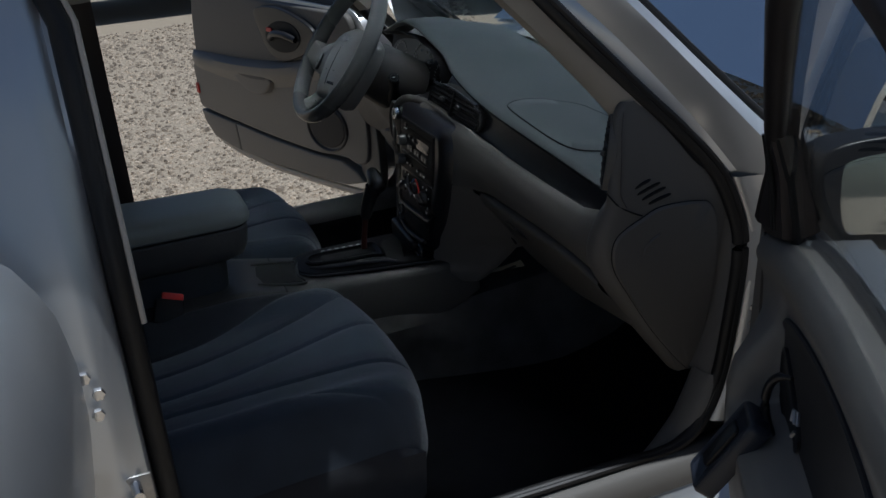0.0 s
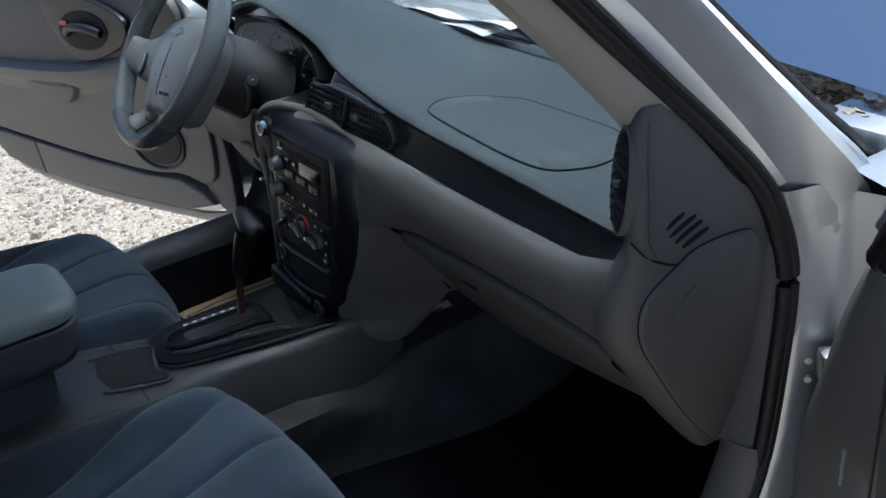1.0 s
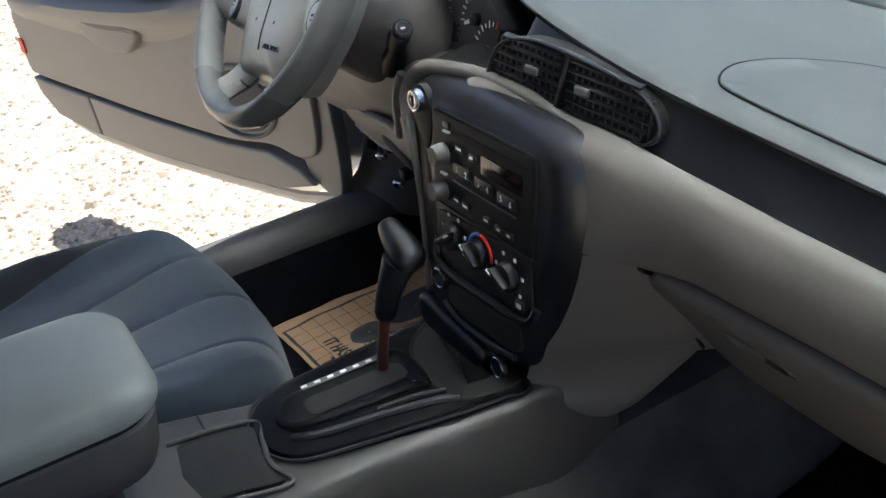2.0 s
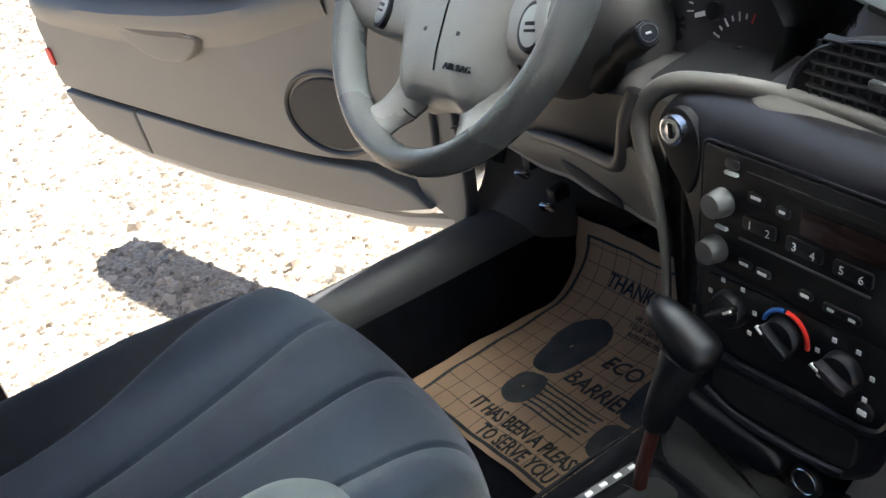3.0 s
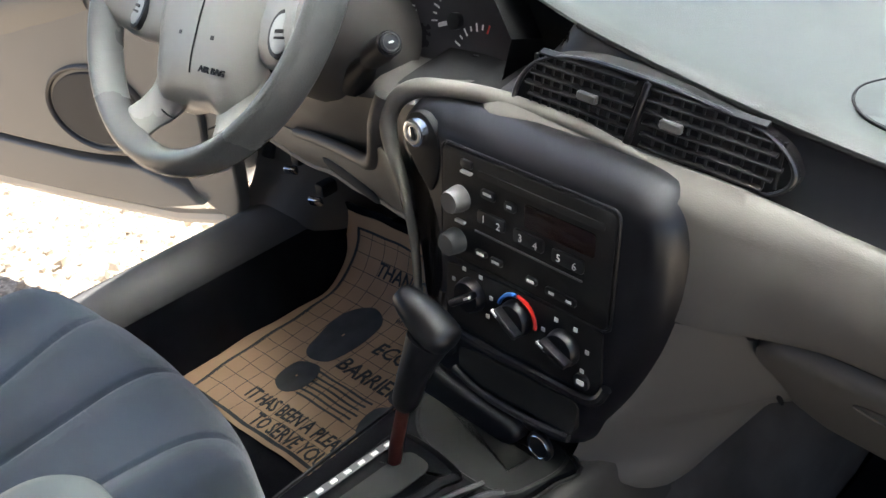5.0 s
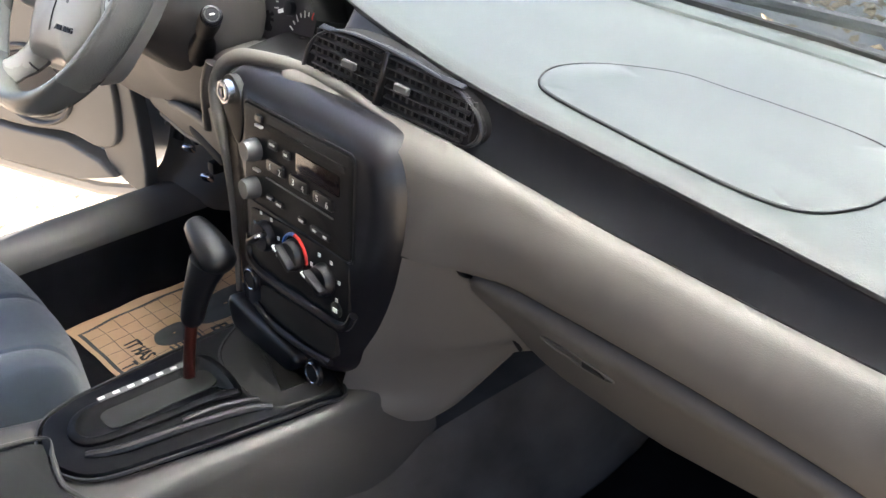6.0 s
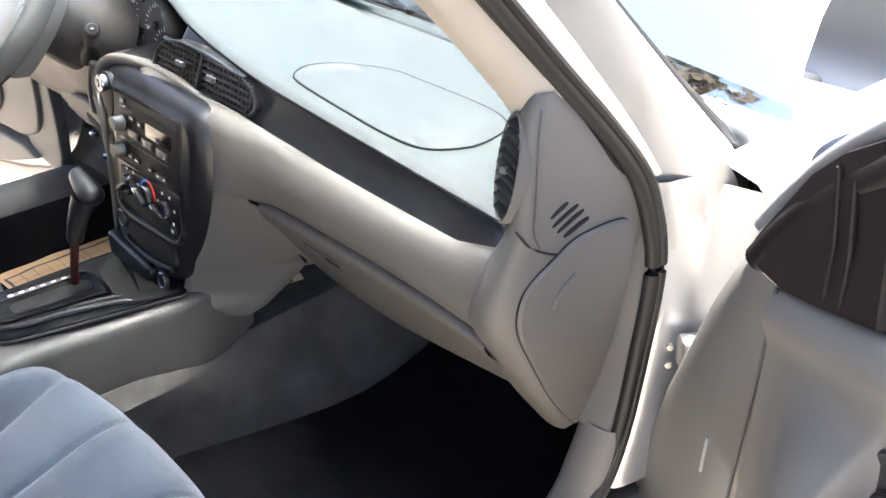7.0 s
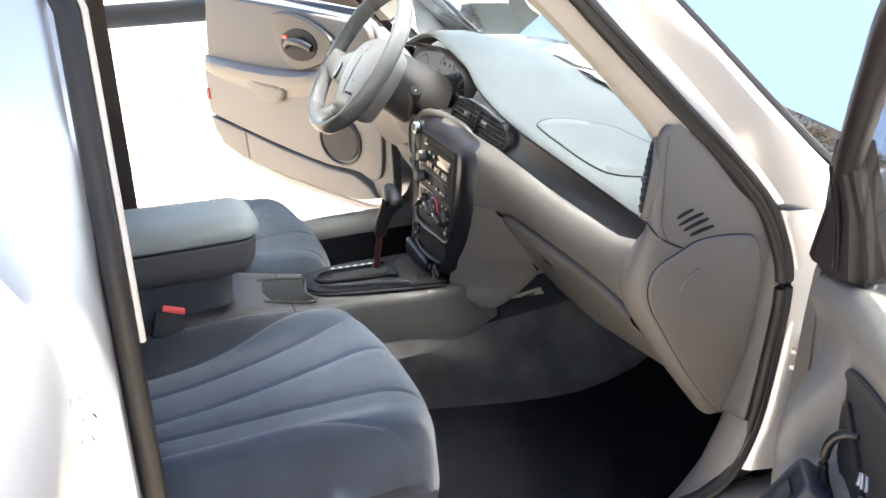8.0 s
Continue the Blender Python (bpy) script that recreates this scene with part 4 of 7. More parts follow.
# demister slots
for (y0, z0), (y1, z1) in (((0.060, 0.834), (0.088, 0.843)), ((0.064, 0.823), (0.106, 0.834)), ((0.073, 0.813), (0.116, 0.824)), ((0.085, 0.803), (0.126, 0.811))):
    a, b = Vector(side(y0, z0, -0.0005)), Vector(side(y1, z1, -0.0005))
    part("demister_slot", tube(spline([a, a.lerp(b, 0.5) + Vector((0, 0, 0.001)), b], 7), [0.0016, 0.0026, 0.003, 0.003, 0.003, 0.0026, 0.0016], 8), HOLESHADE, dash, "dark demister slot")
part("pod_gap", tube(spline([side(0.012, 0.835, -0.003), side(0.030, 0.812, -0.001), side(0.055, 0.795, 0.0), side(0.073, 0.786, 0.0)], 16), 0.0014, 6), BLACKM, dash)

part("pod_crease", tube(spline([(0.702, 0.044, 0.958), (0.7055, 0.038, 0.920), (0.7075, 0.036, 0.880), (0.7085, 0.034, 0.850), (0.7085, 0.034, 0.828), (0.7085, 0.044, 0.806)], 20), 0.0010, 6), TAUPE, dash, "fine crease beside the side vent")
# oval side vent with its slats
VM = base((0.674, 0.0340, 0.889), (0.905, -0.425, 0), (0.06, 0.13, 0.99))
part("vent_housing", ring(oval(0, 0, 0.0290, 0.061), VM, -0.01, 0.006, 0.0045, 0.002), BEIGE, dash)
# flat backing whose near-black colour gives the shade behind the slats
sv = part("side_vent", plate(oval(0, 0, 0.0245, 0.0565), VM, -0.012, 0.002, 0), HOLESHADE, dash, "dark oval air vent")
for k in range(9):
    h = -0.046 + 0.0115 * k
    w = 0.0245 * math.sqrt(max(0.02, 1 - (h / 0.0565) ** 2))
    part("slat", rbox((2 * w, 0.0035, 0.008), 0.001, 1, VM @ Matrix.Translation((0, h, 0.004)) @ pose(0, 0, 0, 35)), BLACKM, sv)
part("vent_tab", rbox((0.006, 0.008, 0.010), 0.002, 1, VM @ Matrix.Translation((0, -0.002, 0.008))), KNOB, sv)

# twin centre vents in the strip
VC = base((0.085, 0.010, 0.846), (0.99, 0.03, -0.04), (0, 0.19, 0.98))
vo = smooth2([(-0.125, -0.028), (-0.118, 0.0), (-0.095, 0.020), (-0.05, 0.030), (0.02, 0.030), (0.09, 0.023), (0.125, 0.012), (0.140, -0.006), (0.132, -0.022), (0.105, -0.030), (0.0, -0.033), (-0.10, -0.036)], 48)
cv = part("centre_vent", plate(vo, VC, -0.02, 0.001, 0), HOLESHADE, dash, "dark twin centre air vent")
part("vent_rim", ring(vo, VC, -0.004, 0.0045, 0.005, 0.0015), STRIP, cv)
for k in range(6):
    h = -0.024 + 0.0095 * k
    a0, a1 = -0.112 + 0.004 * abs(k - 2), 0.128 - 0.006 * abs(k - 2)
    for lo, hi in ((a0, -0.003), (0.008, a1)):
        part("slat", rbox((hi - lo, 0.0025, 0.007), 0.0006, 1, VC @ Matrix.Translation(((lo + hi) / 2, h, 0.0015)) @ pose(0, 0, 0, 30)), BLACK, cv)
part("vent_divider", rbox((0.006, 0.060, 0.010), 0.0015, 1, VC @ Matrix.Translation((0.0025, -0.002, 0.002)) @ pose(0, 0, 0, 0, 0, -12)), BLACK, cv)
for a in (-0.044, 0.036):
    part("vent_tab", rbox((0.020, 0.008, 0.006), 0.0015, 1, VC @ Matrix.Translation((a, 0.000, 0.007))), KNOB, cv, "grey vent tab")
for a in np.linspace(0.02, 0.125, 12):
    part("vane", rbox((0.0022, 0.050 - 0.012 * max(0, (a - 0.09) / 0.03), 0.004), 0, 1, VC @ Matrix.Translation((a, -0.003, 0.0005))), VANE, cv)
for a in np.linspace(-0.105, -0.015, 10):
    part("vane", rbox((0.0022, 0.046, 0.004), 0, 1, VC @ Matrix.Translation((a, -0.003, 0.0005))), VANE, cv)

# radio stack
BZ = base((0, -0.057, 0.68), (1, 0, 0), (0, 0.12, 0.9928))
bo = smooth2([(-0.158, 0.094), (-0.152, 0.116), (-0.132, 0.132), (-0.09, 0.138), (0.0, 0.139), (0.07, 0.139), (0.125, 0.137), (0.155, 0.124), (0.168, 0.094), (0.168, 0.052), (0.160, 0.012), (0.145, -0.030), (0.126, -0.072), (0.106, -0.110), (0.084, -0.150), (0.03, -0.170), (-0.05, -0.175), (-0.105, -0.172), (-0.118, -0.145), (-0.116, -0.08), (-0.113, -0.02), (-0.119, 0.022), (-0.132, 0.048), (-0.148, 0.072)], 110)
stack = part("centre_bezel", cushion(bo, BZ, ((0.002, -0.06), (-0.003, -0.030), (0.0, -0.020), (0.004, -0.011), (0.010, -0.003), (0.017, 0.003), (0.024, 0.0060), (0.030, 0.0065))), SATIN, dash, "black satin padded centre bezel", sharp=70)
roll = spline([(0.11, -0.004, 0.8140), (0.06, -0.001, 0.8190), (0.01, 0.002, 0.8210), (-0.054, -0.001, 0.8215), (-0.111, -0.010, 0.819), (-0.148, -0.017, 0.813), (-0.170, -0.026, 0.799), (-0.178, -0.034, 0.778), (-0.168, -0.042, 0.752), (-0.149, -0.050, 0.728), (-0.137, -0.055, 0.70), (-0.130, -0.059, 0.66), (-0.127, -0.065, 0.60), (-0.125, -0.072, 0.54)], 60)
part("bezel_lip", tube(roll, [float(np.interp(i / 59, (0, 0.12, 0.25, 0.4, 0.53, 0.62, 0.75, 1), (0.003, 0.007, 0.0085, 0.0095, 0.0095, 0.008, 0.0055, 0.0035))) for i in range(60)], 14), BEIGE, dash, "beige roll along the bezel edge")
# ledge sweeping left below the column, and the panel under it
ledge = spline([(-0.184, -0.030, 0.800), (-0.192, -0.038, 0.772), (-0.204, -0.036, 0.732), (-0.232, -0.026, 0.708), (-0.295, -0.008, 0.692), (-0.366, 0.006, 0.678), (-0.43, 0.016, 0.664)], 30)
part("panel_ledge", tube(ledge, [float(np.interp(i / 29, (0, 0.5, 1), (0.010, 0.0085, 0.006))) for i in range(30)], 12), TAUPE, dash, "rolled ledge of the knee panel")
hi = spline([(-0.54, 0.030, 0.650), (-0.43, 0.016, 0.664), (-0.366, 0.004, 0.678), (-0.295, -0.010, 0.693), (-0.232, -0.028, 0.709), (-0.206, -0.038, 0.732), (-0.176, -0.048, 0.752), (-0.150, -0.055, 0.726)], 34)
lo2 = spline([(-0.56, 0.052, 0.600), (-0.458, 0.042, 0.600), (-0.39, 0.034, 0.612), (-0.339, 0.026, 0.614), (-0.27, 0.010, 0.630), (-0.221, -0.004, 0.640), (-0.175, -0.022, 0.654), (-0.132, -0.050, 0.662)], 34)
part("lower_knee_panel", thick(loft([[a.lerp(b, q) + Vector((0, -0.006 * math.sin(q * 3.14), 0)) for q in (0, 0.15, 0.3, 0.5, 0.7, 0.85, 1)] for a, b in zip(hi, lo2)]), 0.006), BEIGE, dash, "beige lower knee panel")
part("knee_edge", tube(lo2, 0.004, 8), BEIGE, dash, "rounded lower edge of the knee panel")
part("ignition_pod", plate(smooth2([(-0.135, 0.105), (-0.122, 0.128), (-0.103, 0.130), (-0.088, 0.112), (-0.086, 0.085), (-0.096, 0.058), (-0.112, 0.070), (-0.126, 0.088)], 36), BZ, 0, 0.0085, 0.002), BLACKM, stack, "matt black ignition surround")
IG = BZ @ Matrix.Translation((-0.110, 0.114, 0.008))
part("ignition_lock", disc(IG, 0.0135, 0, 0.010, 28, 0.002), CHROME, stack, "chrome ignition lock")
part("key_slot", rbox((0.003, 0.012, 0.004), 0, 1, IG @ Matrix.Translation((0, 0, 0.009)) @ pose(0, 0, 0, 0, 0, 12)), HOLESHADE, stack)
part("lock_ring", ring(oval(0, 0, 0.0105, 0.0105, 24), IG, 0.009, 0.0115, 0.003, 0.0005), STEEL, stack)
radio = part("radio", plate(rrect(-0.080, 0.116, 0.003, 0.112, 0.007), BZ, 0, 0.010, 0.0035), BLACKM, stack, "black car radio")
part("radio_rim", ring(rrect(-0.083, 0.119, 0.000, 0.115, 0.009), BZ, 0.004, 0.0085, 0.0025, 0.0008), BLACK, stack)
part("tape_slot", plate(rrect(-0.034, 0.106, 0.0935, 0.1005, 0.003), BZ, 0.008, 0.0112, 0.0006), HOLESHADE, radio, "dark disc slot")
part("display", plate(rrect(0.022, 0.098, 0.066, 0.088, 0.003), BZ, 0.009, 0.0112, 0.0006), mat("smoked_display", (0.02, 0.012, 0.01), 0.12, var=0.05), radio, "smoked radio display")
for a, b in ((-0.055, 0.066), (-0.059, 0.0215)):
    K = BZ @ Matrix.Translation((a, b, 0.009))
    part("radio_knob", disc(K, 0.0125, 0, 0.017, 30, 0.002, top=0.86), KNOB, radio, "round grey radio knob")
for a, b, w, h in ((-0.047, 0.102, 0.014, 0.008), (-0.020, 0.081, 0.017, 0.009), (0.006, 0.079, 0.013, 0.009), (-0.0155, 0.0575, 0.033, 0.013), (0.0285, 0.0555, 0.034, 0.013), (0.072, 0.0535, 0.034, 0.013), (-0.027, 0.020, 0.015, 0.006), (-0.008, 0.019, 0.015, 0.007), (0.034, 0.018, 0.013, 0.007), (0.067, 0.0165, 0.034, 0.008)):
    part("button", plate(rrect(a - w / 2, a + w / 2, b - h / 2, b + h / 2, 0.003), BZ, 0.009, 0.0128, 0.0012), BLACK, radio)
part("button_line", plate(rrect(-0.036, 0.088, 0.0395, 0.0412, 0.0006), BZ, 0.009, 0.0116, 0.0003), KNOB, radio)
for k, a in enumerate((-0.024, -0.006, 0.020, 0.037, 0.063, 0.080)):
    words("preset_number", str(k + 1), 0.010, BZ @ Matrix.Translation((a, 0.0565 - 0.0009 * k, 0.0128)), WHITE, radio, align="CENTER", label="white preset number")
for a, b, w in ((-0.047, 0.094, 0.013), (-0.020, 0.082, 0.010), (0.006, 0.0795, 0.006), (-0.054, 0.043, 0.012), (-0.027, 0.020, 0.009), (-0.008, 0.019, 0.009), (0.034, 0.018, 0.008), (0.058, 0.0165, 0.006), (0.077, 0.0165, 0.006)):
    part("marking", plate(rrect(a - w / 2, a + w / 2, b - 0.0013, b + 0.0013, 0.0006), BZ, 0.009, 0.0131, 0), WHITE, radio)
clim = part("climate_panel", plate(smooth2([(-0.070, -0.008), (-0.02, -0.004), (0.04, -0.001), (0.104, 0.000), (0.112, -0.015), (0.113, -0.055), (0.104, -0.068), (0.05, -0.070), (-0.02, -0.074), (-0.066, -0.072), (-0.076, -0.062), (-0.074, -0.02)], 52), BZ, 0, 0.0085, 0.002), BLACKM, stack, "black climate control panel")
part("panel_ridge", tube([BZ @ Vector(p) for p in spline([(-0.080, -0.045, 0.006), (-0.074, -0.074, 0.009), (-0.03, -0.082, 0.009), (0.05, -0.078, 0.009), (0.105, -0.074, 0.009), (0.119, -0.055, 0.006)], 26)], 0.005, 8), BLACK, stack)
for k, (a, b) in enumerate(((-0.040, -0.030), (0.017, -0.029), (0.073, -0.033))):
    K = BZ @ Matrix.Translation((a, b, 0.0085))
    kb = part("climate_knob", disc(K, 0.0175, 0, 0.010, 30, 0.002, top=0.92), BLACK, clim, "black climate knob")
    tw = (0.9, 0.55, 0.35)[k]
    part("grip", rbox((0.033, 0.007, 0.012), 0.002, 2, K @ Matrix.Translation((0, 0, 0.013)) @ pose(0, 0, 0, 0, 0, -30 * tw * 2 + (90 if k == 0 else 0))), BLACK, kb)
    part("pointer", rbox((0.008, 0.0022, 0.003), 0, 1, K @ pose(0, 0, 0, 0, 0, -30 * tw * 2 + (90 if k == 0 else 0)) @ Matrix.Translation((0.0135 if k == 0 else -0.0135, 0, 0.0185))), WHITE, kb)
    if k == 1:
        for q0, q1, mt in ((95, 165, BLUE), (-5, 90, RED)):
            part("temperature_arc", tube([K @ Vector((0.0225 * math.cos(radians(q)), 0.0225 * math.sin(radians(q)), 0.001)) for q in np.linspace(q0, q1, 12)], 0.0020, 6), mt, clim, "blue cold arc" if mt is BLUE else "red heat arc")
    else:
        for q in np.linspace(-35, 215, 6):
            part("marking", rbox((0.004, 0.004, 0.0008), 0, 1, K @ Matrix.Translation((0.0255 * math.cos(radians(q)), 0.0255 * math.sin(radians(q)), 0.0006))), WHITE, clim)
part("defog_button", disc(BZ @ Matrix.Translation((0.095, -0.058, 0.0085)), 0.0085, 0, 0.003, 20, 0.001), BLACK, clim)
part("marking", plate(rrect(0.091, 0.099, -0.0605, -0.0555, 0.001), BZ, 0.011, 0.0121, 0), WHITE, clim)
# pocket has no depth; a near-black plate paints its inner shade
part("storage_pocket", plate(smooth2([(-0.052, -0.098), (0.0, -0.092), (0.06, -0.088), (0.088, -0.087), (0.090, -0.105), (0.082, -0.124), (0.03, -0.128), (-0.03, -0.131), (-0.054, -0.128), (-0.058, -0.112)], 40), BZ, 0, 0.0075, 0.001), HOLESHADE, stack, "flat plate painted dark as the shaded storage pocket")
part("pocket_lip", tube([BZ @ Vector(p) for p in spline([(-0.062, -0.126, 0.010), (-0.02, -0.134, 0.012), (0.04, -0.132, 0.012), (0.086, -0.127, 0.010)], 20)], 0.0042, 8), BLACK, stack)
part("ash_tray", plate(smooth2([(-0.112, -0.135), (-0.06, -0.138), (0.0, -0.142), (0.028, -0.148), (0.022, -0.170), (-0.03, -0.185), (-0.085, -0.182), (-0.110, -0.165)], 40), BZ, 0, 0.020, 0.008, 3), BLACK, stack, "black pull-out ash tray front")
for a, b in ((-0.076, -0.100), (0.052, -0.158)):
    K = BZ @ Matrix.Translation((a, b, 0.006))
    so = part("power_socket", disc(K, 0.0155, 0, 0.004, 28, 0.001), BLACK, stack, "round power socket")
    part("socket_ring", ring(oval(0, 0, 0.0128, 0.0128, 28), K, 0.003, 0.0062, 0.0022, 0.0006), CHROME, so, "bright socket ring")
    part("socket_hole", disc(K, 0.0105, 0.003, 0.0046, 24, 0), HOLESHADE, so)

# instrument cluster under its hood
CL = base((-0.32, 0.098, 0.853), (1, 0, 0), (0, 0.30, 0.954))
face = smooth2([(-0.235, -0.06), (-0.238, -0.01), (-0.18, 0.028), (0.0, 0.045), (0.13, 0.030), (0.195, 0.010), (0.220, -0.022), (0.212, -0.055), (0.17, -0.074), (-0.2, -0.074)], 48)
clu = part("instrument_panel", plate([(-0.25, -0.095), (0.36, -0.095), (0.36, 0.008), (0.24, 0.022), (0.15, 0.034), (0.0, 0.052), (-0.1, 0.050), (-0.25, 0.030)], CL, -0.01, 0, 0), BLACKM, dash, "dark instrument cluster")
part("gauge_face", plate(face, CL, 0, 0.002, 0), mat("gauge_grey", (0.040, 0.036, 0.042), 0.30, var=0.1), clu, "dark grey gauge face")
for (a, b, r, q0, q1, n) in ((-0.010, -0.022, 0.062, -25, 205, 26), (0.158, -0.057, 0.036, 80, 185, 9), (0.120, -0.022, 0.034, 85, 190, 9), (-0.165, -0.022, 0.045, -25, 205, 18)):
    for k, q in enumerate(np.linspace(q0, q1, n)):
        c, s = math.cos(radians(q)), math.sin(radians(q))
        part("gauge_tick", rbox((0.0085 if k % 2 == 0 else 0.005, 0.0016, 0.0008), 0, 1, CL @ Matrix.Translation((a + r * c, b + r * s, 0.003)) @ pose(0, 0, 0, 0, 0, q)), RED if (r < 0.04 and k == 0) else WHITE, clu)
    part("pointer", rbox((r * 0.75, 0.0045, 0.002), 0.0005, 1, CL @ Matrix.Translation((a + r * 0.36 * math.cos(radians(200)), b + r * 0.36 * math.sin(radians(200)), 0.006)) @ pose(0, 0, 0, 0, 0, 20)), WHITE, clu, "white gauge pointer")
    part("pointer_hub", disc(CL @ Matrix.Translation((a, b, 0.003)), 0.009, 0, 0.007, 20, 0.001), BLACK, clu)
words("gauge_number", "120", 0.012, CL @ Matrix.Translation((0.050, -0.027, 0.003)), WHITE, clu, align="CENTER")
for k, tx in enumerate(("20", "40", "60", "80", "100")):
    q = radians(190 - k * 40)
    words("gauge_number", tx, 0.011, CL @ Matrix.Translation((-0.01 + 0.047 * math.cos(q), -0.022 + 0.047 * math.sin(q), 0.003)), WHITE, clu, align="CENTER")
part("cluster_hood", loft([[CL @ Vector((a, b, c)) for a, b in ((-0.25, 0.030), (-0.1, 0.052), (0.0, 0.055), (0.13, 0.040), (0.20, 0.020), (0.232, -0.015), (0.228, -0.060))] for c in (-0.005, 0.02, 0.045)]), BLACKM, dash, "black shroud round the instruments")


# driver's lower panel and column
rows = []
for x in np.linspace(-0.70, -0.125, 30):
    k = math.exp(-((x + 0.33) / 0.13) ** 2)
    r = max(0, (x + 0.24) / 0.115)
    b = ev(((-0.70, 0.612), (-0.5, 0.622), (-0.38, 0.636), (-0.28, 0.646), (-0.2, 0.662), (-0.12, 0.68)), x)
    rows.append([(x, 0.12, 0.775), (x, 0.06 - 0.02 * k, 0.795 + 0.01 * r), (x, 0.030 - 0.03 * k, 0.792 + 0.015 * r), (x, 0.010 - 0.035 * k - 0.012 * r, 0.775 + 0.014 * r), (x, 0.004 - 0.025 * k - 0.025 * r, 0.735), (x, 0.010 - 0.03 * r, 0.69), (x, 0.022 - 0.035 * r, (0.69 + b) / 2), (x, 0.034 - 0.045 * r, b + 0.012), (x, 0.045 - 0.04 * r, b), (x, 0.14, b + 0.01)])
part("knee_panel", loft(rows), TAUPE, dash, "taupe panel under the instruments")
part("panel_slot", tube(spline([(-0.372, 0.010, 0.650), (-0.345, 0.006, 0.650), (-0.305, 0.000, 0.651), (-0.268, -0.006, 0.648), (-0.244, -0.010, 0.645)], 14), [0.001, 0.004, 0.006, 0.007, 0.0075, 0.008, 0.008, 0.008, 0.0075, 0.007, 0.006, 0.005, 0.004, 0.001], 10, flat=0.5, up=(0, -1, 0.3)), HOLESHADE, dash, "dark slot in the knee panel")


# ---- steering wheel ----
wheel = thing("steering_wheel", (-0.322, -0.122, 0.917), "grey four-spoke steering wheel with an airbag hub", "steering wheel")
WN = Vector((0, -0.808, 0.59)).normalized()
WM = base((-0.322, -0.122, 0.917), (1, 0, 0), WN.cross(Vector((1, 0, 0))))
WT = 0.174
part("rim", tube([WM @ Vector((WT * math.cos(q), WT * math.sin(q), -0.009)) for q in (2 * math.pi * k / 72 for k in range(72))], 0.0134, 16, closed=True, flat=1.5, up=tuple(WN)), WHEELV, wheel, "grey grained wheel rim")
# hub pad: domed, running down between the lower spokes; the wheel stands a little turned
WH = WM @ pose(0, 0, -0.032, 0, 0, 6)
HC = -0.030
ho = smooth2([(-0.100, 0.020), (-0.082, 0.052), (-0.03, 0.068), (0.03, 0.068), (0.082, 0.052), (0.100, 0.020), (0.100, -0.030), (0.088, -0.072), (0.076, -0.105), (0.056, -0.124), (0.025, -0.118), (-0.025, -0.118), (-0.056, -0.124), (-0.076, -0.105), (-0.088, -0.072), (-0.100, -0.030)], 72)


def dome(s):
    return ev(((0, 0.0225), (0.1, 0.022), (0.4, 0.021), (0.7, 0.0165), (0.88, 0.009), (0.97, 0.0), (1.0, -0.012)), s)


